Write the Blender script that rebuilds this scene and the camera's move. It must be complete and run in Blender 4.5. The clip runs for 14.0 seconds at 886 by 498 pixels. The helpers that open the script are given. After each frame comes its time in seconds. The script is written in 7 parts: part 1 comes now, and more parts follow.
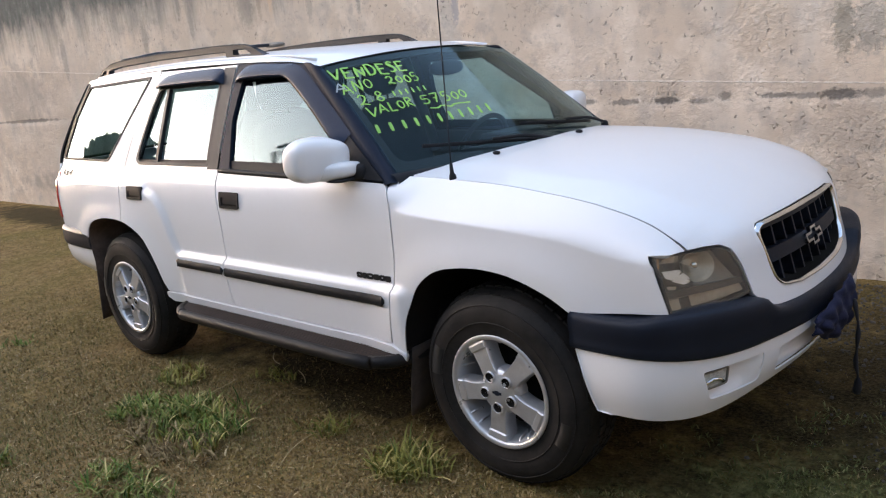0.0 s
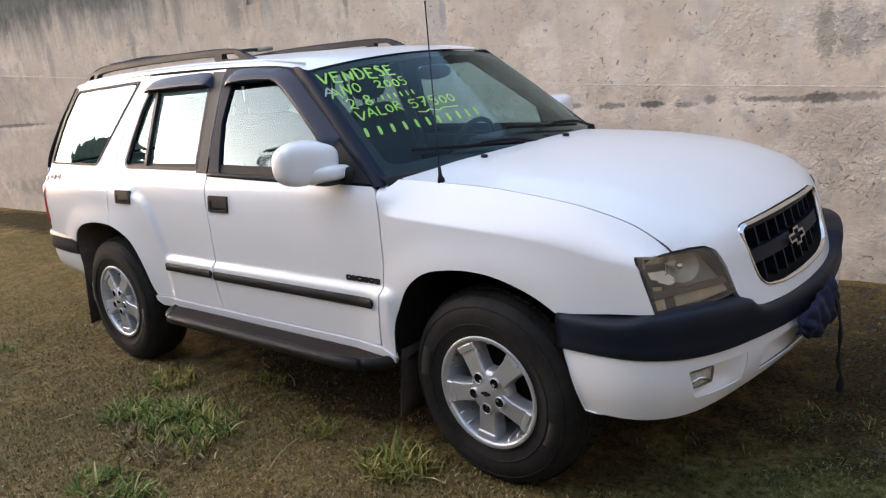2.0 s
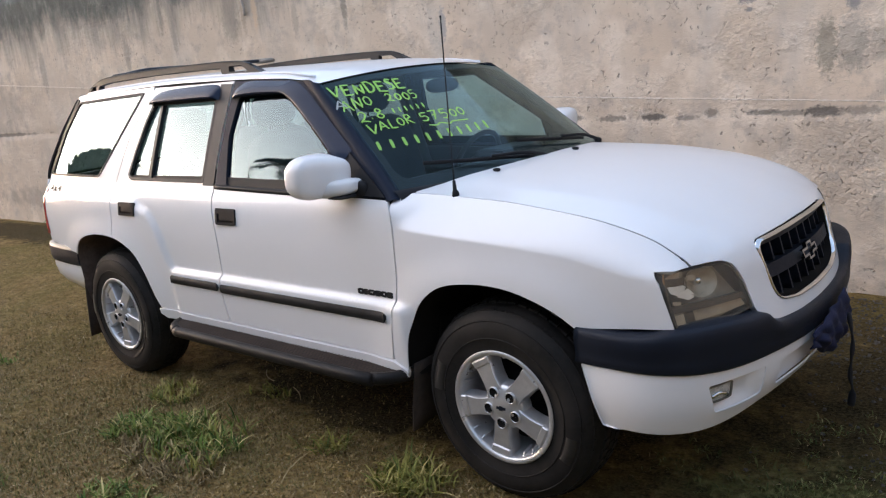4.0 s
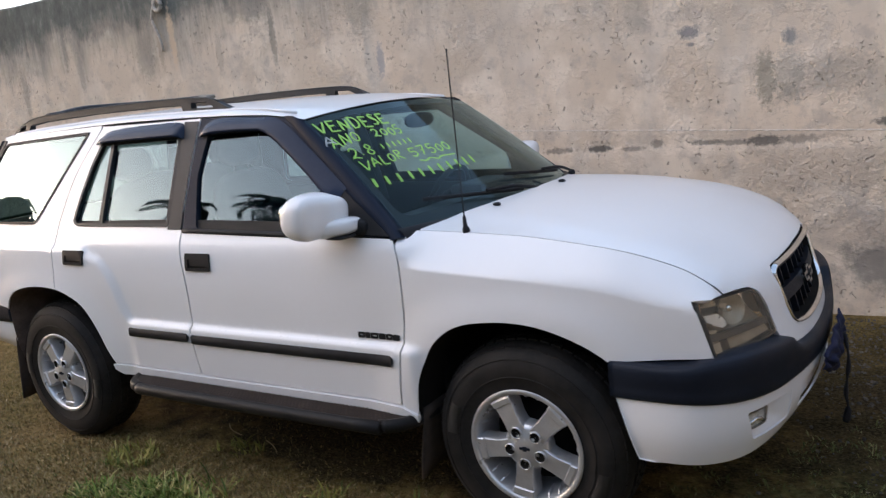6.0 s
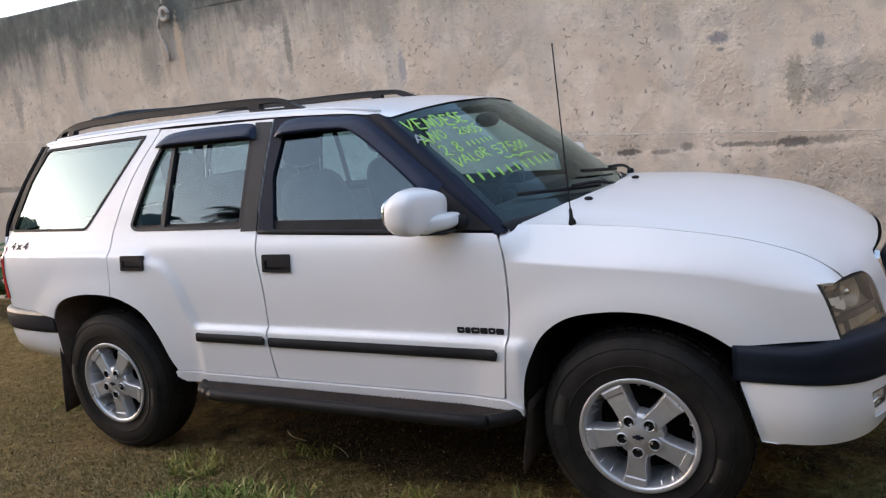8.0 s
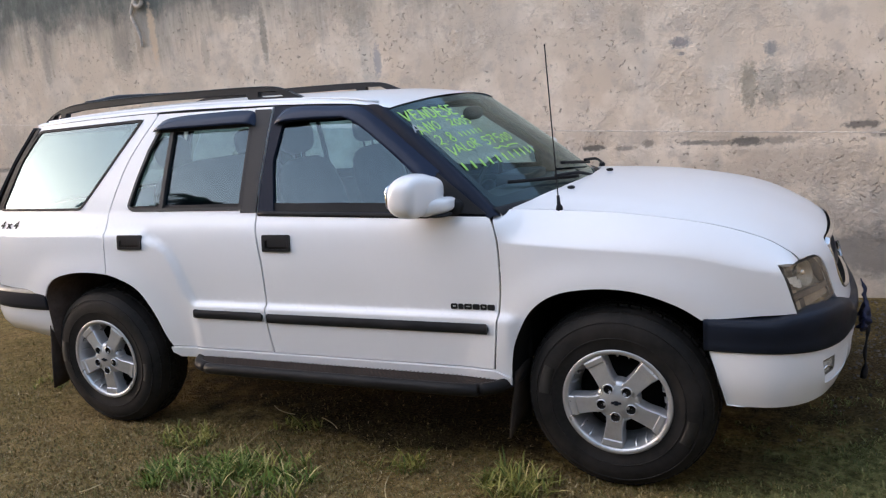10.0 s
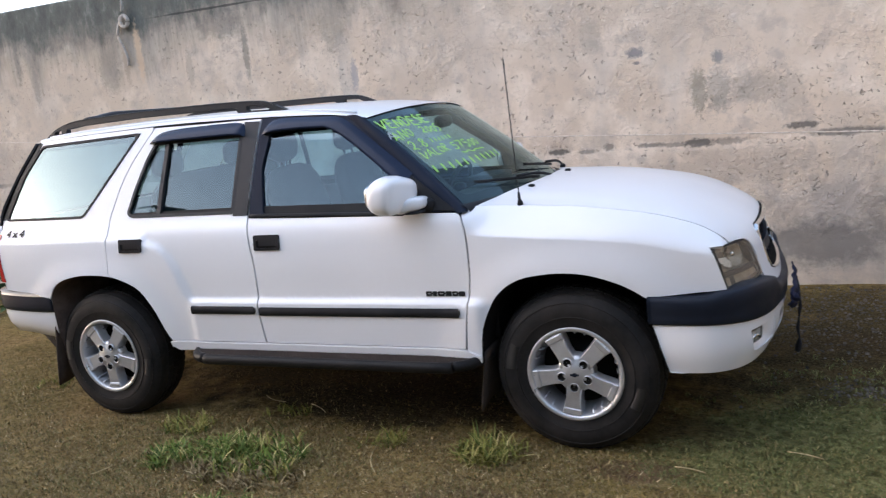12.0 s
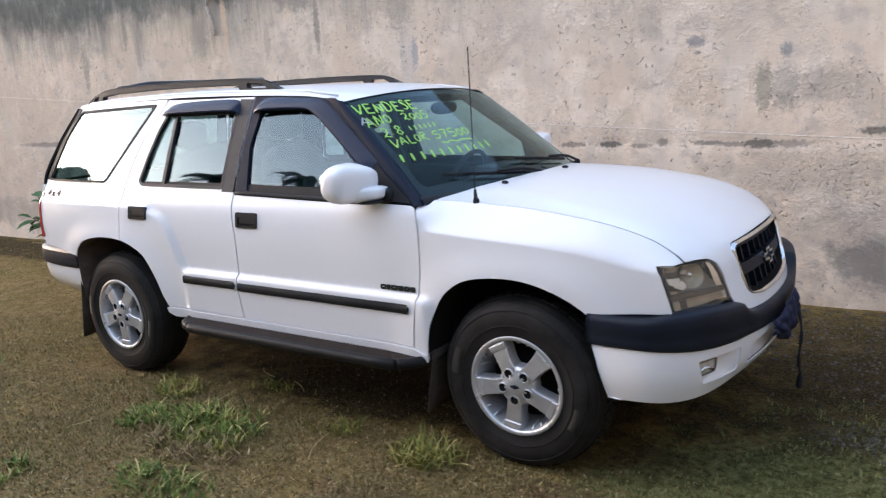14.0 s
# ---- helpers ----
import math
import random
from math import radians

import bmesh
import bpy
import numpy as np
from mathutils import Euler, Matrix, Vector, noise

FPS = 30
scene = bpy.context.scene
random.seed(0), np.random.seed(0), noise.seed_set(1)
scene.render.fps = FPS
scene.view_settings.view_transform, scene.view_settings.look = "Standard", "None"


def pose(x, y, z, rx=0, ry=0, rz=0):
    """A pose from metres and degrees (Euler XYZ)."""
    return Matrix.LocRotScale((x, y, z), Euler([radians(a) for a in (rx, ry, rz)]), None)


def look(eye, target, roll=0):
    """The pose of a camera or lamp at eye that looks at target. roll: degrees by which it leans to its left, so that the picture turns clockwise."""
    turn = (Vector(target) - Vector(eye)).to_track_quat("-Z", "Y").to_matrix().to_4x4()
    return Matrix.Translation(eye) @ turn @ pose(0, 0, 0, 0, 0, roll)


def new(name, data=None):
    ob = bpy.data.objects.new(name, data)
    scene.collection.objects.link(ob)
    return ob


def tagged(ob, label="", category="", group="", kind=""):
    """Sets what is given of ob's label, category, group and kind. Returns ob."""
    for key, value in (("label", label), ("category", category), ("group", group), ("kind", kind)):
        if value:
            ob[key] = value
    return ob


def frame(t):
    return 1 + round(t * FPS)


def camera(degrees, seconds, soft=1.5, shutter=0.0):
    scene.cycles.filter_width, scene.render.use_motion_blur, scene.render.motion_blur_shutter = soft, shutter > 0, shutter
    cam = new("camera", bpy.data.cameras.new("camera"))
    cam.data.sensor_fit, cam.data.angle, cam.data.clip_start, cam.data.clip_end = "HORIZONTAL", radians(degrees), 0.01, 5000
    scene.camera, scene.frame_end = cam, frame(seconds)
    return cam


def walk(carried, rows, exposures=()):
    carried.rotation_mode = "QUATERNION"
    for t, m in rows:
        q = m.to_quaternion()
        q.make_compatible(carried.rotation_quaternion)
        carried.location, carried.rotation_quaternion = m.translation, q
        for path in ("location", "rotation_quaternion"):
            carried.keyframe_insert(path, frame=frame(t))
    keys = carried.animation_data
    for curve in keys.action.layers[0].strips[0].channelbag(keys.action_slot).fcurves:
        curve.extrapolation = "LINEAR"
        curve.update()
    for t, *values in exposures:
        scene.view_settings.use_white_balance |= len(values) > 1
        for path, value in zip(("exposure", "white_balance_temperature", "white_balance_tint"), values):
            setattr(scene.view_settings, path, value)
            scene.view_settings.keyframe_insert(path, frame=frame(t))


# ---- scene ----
cam = camera(58.7, 14.0, soft=1.2, shutter=0.5)
PATH = [
    (0, (3.035, -2.859, 1.55), (1.712, -1.436, 1.079), -5.9),
    (0.5, (3.055, -2.859, 1.555), (1.724, -1.443, 1.082), -6.2),
    (1, (3.057, -2.869, 1.555), (1.733, -1.448, 1.081), -6.4),
    (1.5, (3.056, -2.879, 1.553), (1.746, -1.444, 1.082), -6.2),
    (2, (3.052, -2.88, 1.55), (1.75, -1.435, 1.086), -5.9),
    (2.5, (3.056, -2.88, 1.562), (1.752, -1.432, 1.109), -5.7),
    (3, (3.048, -2.872, 1.561), (1.747, -1.421, 1.114), -5.5),
    (5.3, (2.755, -3.055, 1.594), (1.625, -1.463, 1.153), -5.4),
    (5.5, (2.709, -3.061, 1.593), (1.62, -1.441, 1.156), -5.2),
    (6, (2.559, -3.119, 1.61), (1.503, -1.465, 1.224), -6.1),
    (6.5, (2.433, -3.242, 1.61), (1.399, -1.566, 1.264), -6.2),
    (7, (2.312, -3.391, 1.599), (1.309, -1.697, 1.25), -6.4),
    (7.5, (2.201, -3.443, 1.592), (1.236, -1.729, 1.23), -6.1),
    (8, (2.084, -3.42, 1.589), (1.132, -1.698, 1.232), -6.4),
    (8.2, (2.061, -3.436, 1.588), (1.111, -1.713, 1.231), -6.5),
    (10.5, (2.012, -3.824, 1.611), (1.205, -2.034, 1.231), -4.6),
    (11, (2.061, -3.934, 1.622), (1.254, -2.141, 1.255), -4.9),
    (11.5, (2.092, -4.07, 1.608), (1.291, -2.272, 1.253), -5.6),
    (12, (2.195, -4.077, 1.592), (1.412, -2.272, 1.232), -5.9),
    (12.5, (2.419, -4.018, 1.588), (1.609, -2.224, 1.231), -5.5),
    (13, (2.552, -3.918, 1.589), (1.538, -2.232, 1.229), -4.7),
    (13.5, (2.672, -3.698, 1.606), (1.603, -2.054, 1.215), -3.4),
    (14, (2.89, -3.544, 1.59), (1.779, -1.928, 1.196), -3.3),
]
walk(cam, [(t, look(eye, target, roll)) for t, eye, target, roll in PATH],
     exposures=[(t, stops, kelvin, 19) for t, stops, kelvin in ((0, 2.84, 6340), (3, 2.74, 6340), (5.5, 2.65, 6340), (6.0, 2.57, 6320), (6.5, 2.47, 6300), (7.0, 2.51, 6300), (7.5, 2.68, 6300),
                (8, 2.60, 6300), (10.5, 2.84, 6220), (11, 2.88, 6200), (11.5, 2.77, 6180), (12, 2.94, 6130), (13, 2.98, 6100), (14, 3.00, 6100))])

# ---------------------------------------------------------------- light
world = bpy.data.worlds.new("evening_sky")
scene.world = world
world.use_nodes = True
wn = world.node_tree.nodes
sky = wn.new("ShaderNodeTexSky")
sky.sky_type = "NISHITA"
sky.sun_disc = False
sky.sun_elevation = radians(6)
sky.sun_rotation = radians(250)
sky.air_density, sky.dust_density, sky.ozone_density = 1.0, 3.0, 1.5
wn["Background"].inputs["Strength"].default_value = 0.15
# thin high cloud evens out the sky
haze = wn.new("ShaderNodeMix")
haze.data_type = "RGBA"
haze.inputs[0].default_value = 0.3
haze.inputs[7].default_value = (0.85, 1.28, 1.70, 1)
pale = wn.new("ShaderNodeMix")
pale.data_type = "RGBA"
pale.inputs[0].default_value = 0.4
grey = wn.new("ShaderNodeRGBToBW")
world.node_tree.links.new(sky.outputs["Color"], grey.inputs["Color"])
world.node_tree.links.new(sky.outputs["Color"], pale.inputs[6])
world.node_tree.links.new(grey.outputs["Val"], pale.inputs[7])
world.node_tree.links.new(pale.outputs[2], haze.inputs[6])
world.node_tree.links.new(haze.outputs[2], wn["Background"].inputs["Color"])
sun_data = bpy.data.lights.new("sun", "SUN")
sun_data.energy, sun_data.angle, sun_data.color = 0.15, radians(50), (1.0, 0.96, 0.92)
sun = new("sun", sun_data)
sun.rotation_euler = Vector((0.43, 0.34, -0.83)).to_track_quat("-Z", "Y").to_euler()


# ---------------------------------------------------------------- materials
def nodes_of(name):
    m = bpy.data.materials.new(name)
    m.use_nodes = True
    nt = m.node_tree
    return m, nt, nt.nodes["Principled BSDF"]


def add(nt, kind, **values):
    n = nt.nodes.new(kind)
    for key, v in values.items():
        n.inputs[key].default_value = v
    return n


def ramp(nt, source, stops):
    """A colour ramp on a value; stops are (position, colour)."""
    n = nt.nodes.new("ShaderNodeValToRGB")
    e = n.color_ramp.elements
    while len(e) < len(stops):
        e.new(0.5)
    for k, (p, c) in zip(e, stops):
        k.position = p
        k.color = (*c, 1) if len(c) == 3 else c
    nt.links.new(source, n.inputs["Fac"])
    return n.outputs["Color"]


def noise_at(nt, scale, detail=4.0, rough=0.55, stretch=None):
    co = nt.nodes.new("ShaderNodeTexCoord").outputs["Object"]
    if stretch:
        mp = nt.nodes.new("ShaderNodeMapping")
        mp.inputs["Scale"].default_value = stretch
        nt.links.new(co, mp.inputs["Vector"])
        co = mp.outputs["Vector"]
    n = add(nt, "ShaderNodeTexNoise", Scale=scale, Detail=detail, Roughness=rough)
    nt.links.new(co, n.inputs["Vector"])
    return n.outputs["Fac"]


def mix(nt, a, b, fac):
    """Mixes two colours, each a colour or a socket."""
    n = nt.nodes.new("ShaderNodeMix")
    n.data_type = "RGBA"
    for idx, v in ((0, fac), (6, a), (7, b)):
        if isinstance(v, (int, float)):
            n.inputs[idx].default_value = v
        elif isinstance(v, tuple):
            n.inputs[idx].default_value = (*v, 1)
        else:
            nt.links.new(v, n.inputs[idx])
    return n.outputs[2]


def surface(name, a, b=None, rough=0.5, metal=0.0, scale=6.0, fine=90.0, bump=0.0, coat=0.0, rough_b=None, dist=0.002, spec=0.5):
    """A worn surface: two base colours mixed by broad and fine noise, uneven gloss and a fine relief."""
    m, nt, p = nodes_of(name)
    b = b or tuple(c * 0.85 for c in a)
    big, small = noise_at(nt, scale), noise_at(nt, fine, 3)
    f1 = ramp(nt, big, [(0.35, (0, 0, 0)), (0.7, (1, 1, 1))])
    f2 = ramp(nt, small, [(0.4, (0, 0, 0)), (0.75, (1, 1, 1))])
    nt.links.new(mix(nt, mix(nt, a, b, f1), b, mix(nt, (0, 0, 0), (0.4, 0.4, 0.4), f2)), p.inputs["Base Color"])
    r = rough_b if rough_b is not None else min(1, rough + 0.12)
    nt.links.new(mix(nt, (rough,) * 3, (r,) * 3, f1), p.inputs["Roughness"])
    p.inputs["Metallic"].default_value = metal
    p.inputs["Coat Weight"].default_value = coat
    p.inputs["Specular IOR Level"].default_value = spec
    p.inputs["Coat Roughness"].default_value = 0.04
    if bump:
        bn = add(nt, "ShaderNodeBump", Strength=bump, Distance=dist)
        nt.links.new(small, bn.inputs["Height"])
        nt.links.new(bn.outputs["Normal"], p.inputs["Normal"])
    return m


def glass(name, tint, ior=1.52, gloss=0.0, sheen=(0.72, 0.93, 1.0), haze=None, power=5.0):
    """A thin tinted pane: it lets light through and mirrors by Fresnel."""
    m = bpy.data.materials.new(name)
    m.use_nodes = True
    nt = m.node_tree
    nt.nodes.remove(nt.nodes["Principled BSDF"])
    t = nt.nodes.new("ShaderNodeBsdfTransparent")
    t.inputs["Color"].default_value = (*tint, 1)
    g = nt.nodes.new("ShaderNodeBsdfGlossy")
    g.inputs["Roughness"].default_value = gloss
    g.inputs["Color"].default_value = (*sheen, 1)
    lw = add(nt, "ShaderNodeLayerWeight", Blend=0.5)
    pw = nt.nodes.new("ShaderNodeMath")
    pw.operation, pw.inputs[1].default_value = "POWER", power
    nt.links.new(lw.outputs["Facing"], pw.inputs[0])
    f0 = 2 * ((ior - 1) / (ior + 1)) ** 2
    fr = nt.nodes.new("ShaderNodeMath")
    fr.operation, fr.inputs[1].default_value, fr.inputs[2].default_value = "MULTIPLY_ADD", 1 - f0, f0
    nt.links.new(pw.outputs[0], fr.inputs[0])
    mx = nt.nodes.new("ShaderNodeMixShader")
    nt.links.new(fr.outputs[0], mx.inputs["Fac"])
    clear = t.outputs[0]
    if haze:
        # a skin dulled by age
        df = nt.nodes.new("ShaderNodeBsdfDiffuse")
        df.inputs["Color"].default_value = (*haze, 1)
        hz = nt.nodes.new("ShaderNodeMixShader")
        nt.links.new(ramp(nt, noise_at(nt, 14, 5, 0.6), [(0.3, (0.08,) * 3), (0.7, (0.17,) * 3)]), hz.inputs["Fac"])
        nt.links.new(t.outputs[0], hz.inputs[1])
        nt.links.new(df.outputs[0], hz.inputs[2])
        clear = hz.outputs[0]
    nt.links.new(clear, mx.inputs[1])
    nt.links.new(g.outputs[0], mx.inputs[2])
    nt.links.new(mx.outputs[0], nt.nodes["Material Output"].inputs["Surface"])
    return m


WHITE = surface("white_paint", (0.77, 0.765, 0.775), (0.75, 0.745, 0.75), rough=0.30, rough_b=0.33, scale=2.0, fine=40, coat=0.5)
BLACK = surface("black_trim", (0.014, 0.014, 0.016), (0.026, 0.026, 0.027), rough=0.45, scale=5, fine=300, bump=0.15, spec=0.1)
FRAME = surface("dark_grey_frame", (0.015, 0.017, 0.021), (0.024, 0.025, 0.029), rough=0.45, scale=4, fine=200, bump=0.08, spec=0.25)
BUMPER = surface("bumper_plastic", (0.008, 0.011, 0.019), (0.013, 0.017, 0.027), rough=0.42, scale=6, fine=400, bump=0.25, spec=0.16)
# the blue sky's reflection is put into the visor's base colour
VISOR = surface("smoked_visor", (0.011, 0.018, 0.040), (0.015, 0.023, 0.046), rough=0.22, scale=4, fine=60, spec=0.16, coat=0.03, rough_b=0.28)
PILLAR = surface("blue_black_frame", (0.009, 0.014, 0.028), (0.015, 0.020, 0.034), rough=0.45, scale=4, fine=200, bump=0.08, spec=0.10)
RAIL = surface("rail_plastic", (0.012, 0.013, 0.015), (0.022, 0.022, 0.024), rough=0.42, scale=5, fine=200, bump=0.1, spec=0.22)
DARK = surface("underside", (0.008, 0.008, 0.008), (0.016, 0.014, 0.013), rough=0.95, spec=0.08)
LINER = surface("dusty_liner", (0.075, 0.053, 0.044), (0.16, 0.118, 0.096), rough=0.9, scale=9, fine=60, bump=0.3, spec=0.1)
RUBBER = surface("tyre_rubber", (0.008, 0.0078, 0.0078), (0.027, 0.024, 0.022), rough=0.62, scale=7, fine=70, bump=0.2, spec=0.18)
RUBBER_WORN = surface("worn_sidewall", (0.015, 0.0145, 0.014), (0.034, 0.031, 0.028), rough=0.5, scale=9, fine=70, bump=0.2, spec=0.3)
FLAP = surface("mud_flap_rubber", (0.028, 0.023, 0.021), (0.075, 0.057, 0.047), rough=0.8, scale=6, fine=50, bump=0.2, spec=0.15)
ALLOY = surface("alloy", (0.62, 0.62, 0.63), (0.46, 0.46, 0.47), rough=0.26, metal=0.6, scale=9, fine=150, rough_b=0.42)
ALLOY_DULL = surface("dull_alloy", (0.24, 0.215, 0.18), (0.16, 0.14, 0.115), rough=0.42, metal=0.35, scale=9, fine=120)
LAMP_RIM = surface("lamp_rim", (0.016, 0.015, 0.015), (0.028, 0.025, 0.023), rough=0.5, scale=5, fine=200, spec=0.15)
LAMP_BOWL = surface("aged_reflector", (0.24, 0.20, 0.15), (0.13, 0.108, 0.082), rough=0.3, metal=0.2, scale=7, fine=120)
LAMP_DISH = surface("tarnished_dish", (0.50, 0.45, 0.37), (0.32, 0.28, 0.22), rough=0.25, metal=0.35, scale=14, fine=120)
LAMP_RIB = surface("lamp_rib", (0.055, 0.046, 0.038), (0.035, 0.030, 0.025), rough=0.35, scale=7, fine=120)
LAMP_STRIP = surface("dull_lamp_strip", (0.48, 0.41, 0.31), (0.30, 0.25, 0.19), rough=0.4, metal=0.2, scale=12, fine=120)
# white that stands for the sky's reflection on the lamp's facets
LAMP_GLINT = surface("glint_white", (0.90, 0.88, 0.85), (0.80, 0.77, 0.72), rough=0.15, metal=0.0, scale=20, fine=120)
FOG = surface("fog_reflector", (0.86, 0.84, 0.83), (0.60, 0.57, 0.55), rough=0.2, metal=0.3, scale=30, fine=120)
CHROME = surface("chrome", (0.78, 0.78, 0.79), (0.66, 0.66, 0.67), rough=0.09, metal=1.0, scale=9, fine=200)
STEEL = surface("worn_step_tube", (0.008, 0.0078, 0.008), (0.020, 0.018, 0.017), rough=0.42, metal=0.0, scale=5, fine=90, bump=0.1, spec=0.13)
TREAD_BASE = surface("dark_tread_base", (0.020, 0.014, 0.011), (0.036, 0.026, 0.021), rough=0.75, scale=9, fine=140, bump=0.3, spec=0.2)
TREAD = surface("dirty_tread_plate", (0.044, 0.031, 0.025), (0.085, 0.060, 0.049), rough=0.75, metal=0.0, scale=9, fine=140, bump=0.3, spec=0.14)
SEAT = surface("grey_seat_cloth", (0.014, 0.019, 0.026), (0.010, 0.013, 0.018), rough=0.9, scale=8, fine=300, bump=0.3)
DASH = surface("dashboard_plastic", (0.012, 0.014, 0.017), (0.02, 0.022, 0.026), rough=0.6, scale=8, fine=250, bump=0.2)
TRIMGREY = surface("interior_grey", (0.055, 0.060, 0.066), (0.040, 0.044, 0.048), rough=0.7, scale=5, fine=120)
RED = surface("red_lens", (0.45, 0.012, 0.012), (0.3, 0.01, 0.01), rough=0.12, scale=9, fine=60, coat=0.6)
AMBER = surface("amber_lens", (0.50, 0.28, 0.14), (0.4, 0.22, 0.10), rough=0.2, scale=9, fine=60, coat=0.6)
GREEN_INK = surface("green_marker", (0.33, 0.63, 0.12), (0.24, 0.50, 0.08), rough=0.6, scale=40, fine=200)
GREY_INK = surface("faded_marker", (0.40, 0.42, 0.42), (0.32, 0.34, 0.34), rough=0.6, scale=40, fine=200)
BLUE_CLOTH = surface("navy_cloth", (0.006, 0.010, 0.046), (0.004, 0.006, 0.027), rough=0.9, scale=14, fine=400, bump=0.4)
STRAP = surface("dark_strap", (0.012, 0.013, 0.02), (0.025, 0.025, 0.03), rough=0.85, scale=20, fine=300, bump=0.3)
ROPE = surface("pale_rope", (0.50, 0.46, 0.41), (0.33, 0.30, 0.27), rough=0.9, scale=30, fine=200, bump=0.3)
WIRE = surface("twisted_wire", (0.74, 0.66, 0.58), (0.55, 0.48, 0.41), rough=0.7, metal=0.0, scale=30, fine=200)
BARK = surface("bark", (0.16, 0.12, 0.085), (0.09, 0.07, 0.05), rough=0.9, scale=12, fine=60, bump=0.6, dist=0.01)
SIDE_GLASS = glass("side_glass", (0.44, 0.62, 0.68), ior=1.56, sheen=(0.66, 0.86, 0.97), power=4.0)
REAR_GLASS = glass("rear_side_glass", (0.36, 0.48, 0.50), ior=1.75)
SCREEN = glass("windscreen_glass", (0.72, 0.90, 0.92), ior=1.27)
CLEAR = glass("clear_lens", (0.93, 0.93, 0.92), ior=1.4)
LENS = glass("headlamp_lens", (0.93, 0.89, 0.82), ior=1.3, gloss=0.05, sheen=(1, 0.96, 0.9), haze=(0.50, 0.44, 0.36))


def leaf_material(name, a, b, c):
    """Leaf colours that vary from blade to blade."""
    m, nt, p = nodes_of(name)
    g = nt.nodes.new("ShaderNodeNewGeometry")
    nt.links.new(ramp(nt, g.outputs["Random Per Island"], [(0.0, a), (0.5, b), (0.82, tuple(0.8 * p + 0.2 * q for p, q in zip(b, c))), (1.0, c)]), p.inputs["Base Color"])
    p.inputs["Roughness"].default_value = 0.65
    p.inputs["Specular IOR Level"].default_value = 0.2
    return m


GRASS_DRY = leaf_material("dry_grass", (0.13, 0.088, 0.034), (0.21, 0.148, 0.060), (0.38, 0.285, 0.13))
GRASS_SHORT = leaf_material("short_grass", (0.095, 0.088, 0.026), (0.18, 0.152, 0.050), (0.28, 0.22, 0.095))
GRASS_GREEN = leaf_material("green_grass", (0.030, 0.058, 0.009), (0.112, 0.160, 0.022), (0.56, 0.44, 0.19))
# green grass darkened for the shade before the car's nose
GRASS_SHADED = leaf_material("shaded_green_grass", (0.060, 0.072, 0.020), (0.14, 0.15, 0.045), (0.30, 0.26, 0.11))
GRASS_YELLOW = leaf_material("yellow_green_grass", (0.065, 0.092, 0.018), (0.24, 0.22, 0.046), (0.52, 0.40, 0.17))
FLAKE = leaf_material("leaf_mould", (0.15, 0.098, 0.040), (0.29, 0.198, 0.082), (0.46, 0.335, 0.16))
LITTER = leaf_material("dead_grass_litter", (0.06, 0.04, 0.016), (0.22, 0.155, 0.07), (0.55, 0.42, 0.23))
LEAF = leaf_material("shrub_leaf", (0.03, 0.07, 0.025), (0.06, 0.12, 0.04), (0.13, 0.2, 0.06))
FAR_LEAF = leaf_material("tree_leaf", (0.02, 0.04, 0.015), (0.035, 0.07, 0.025), (0.06, 0.10, 0.04))


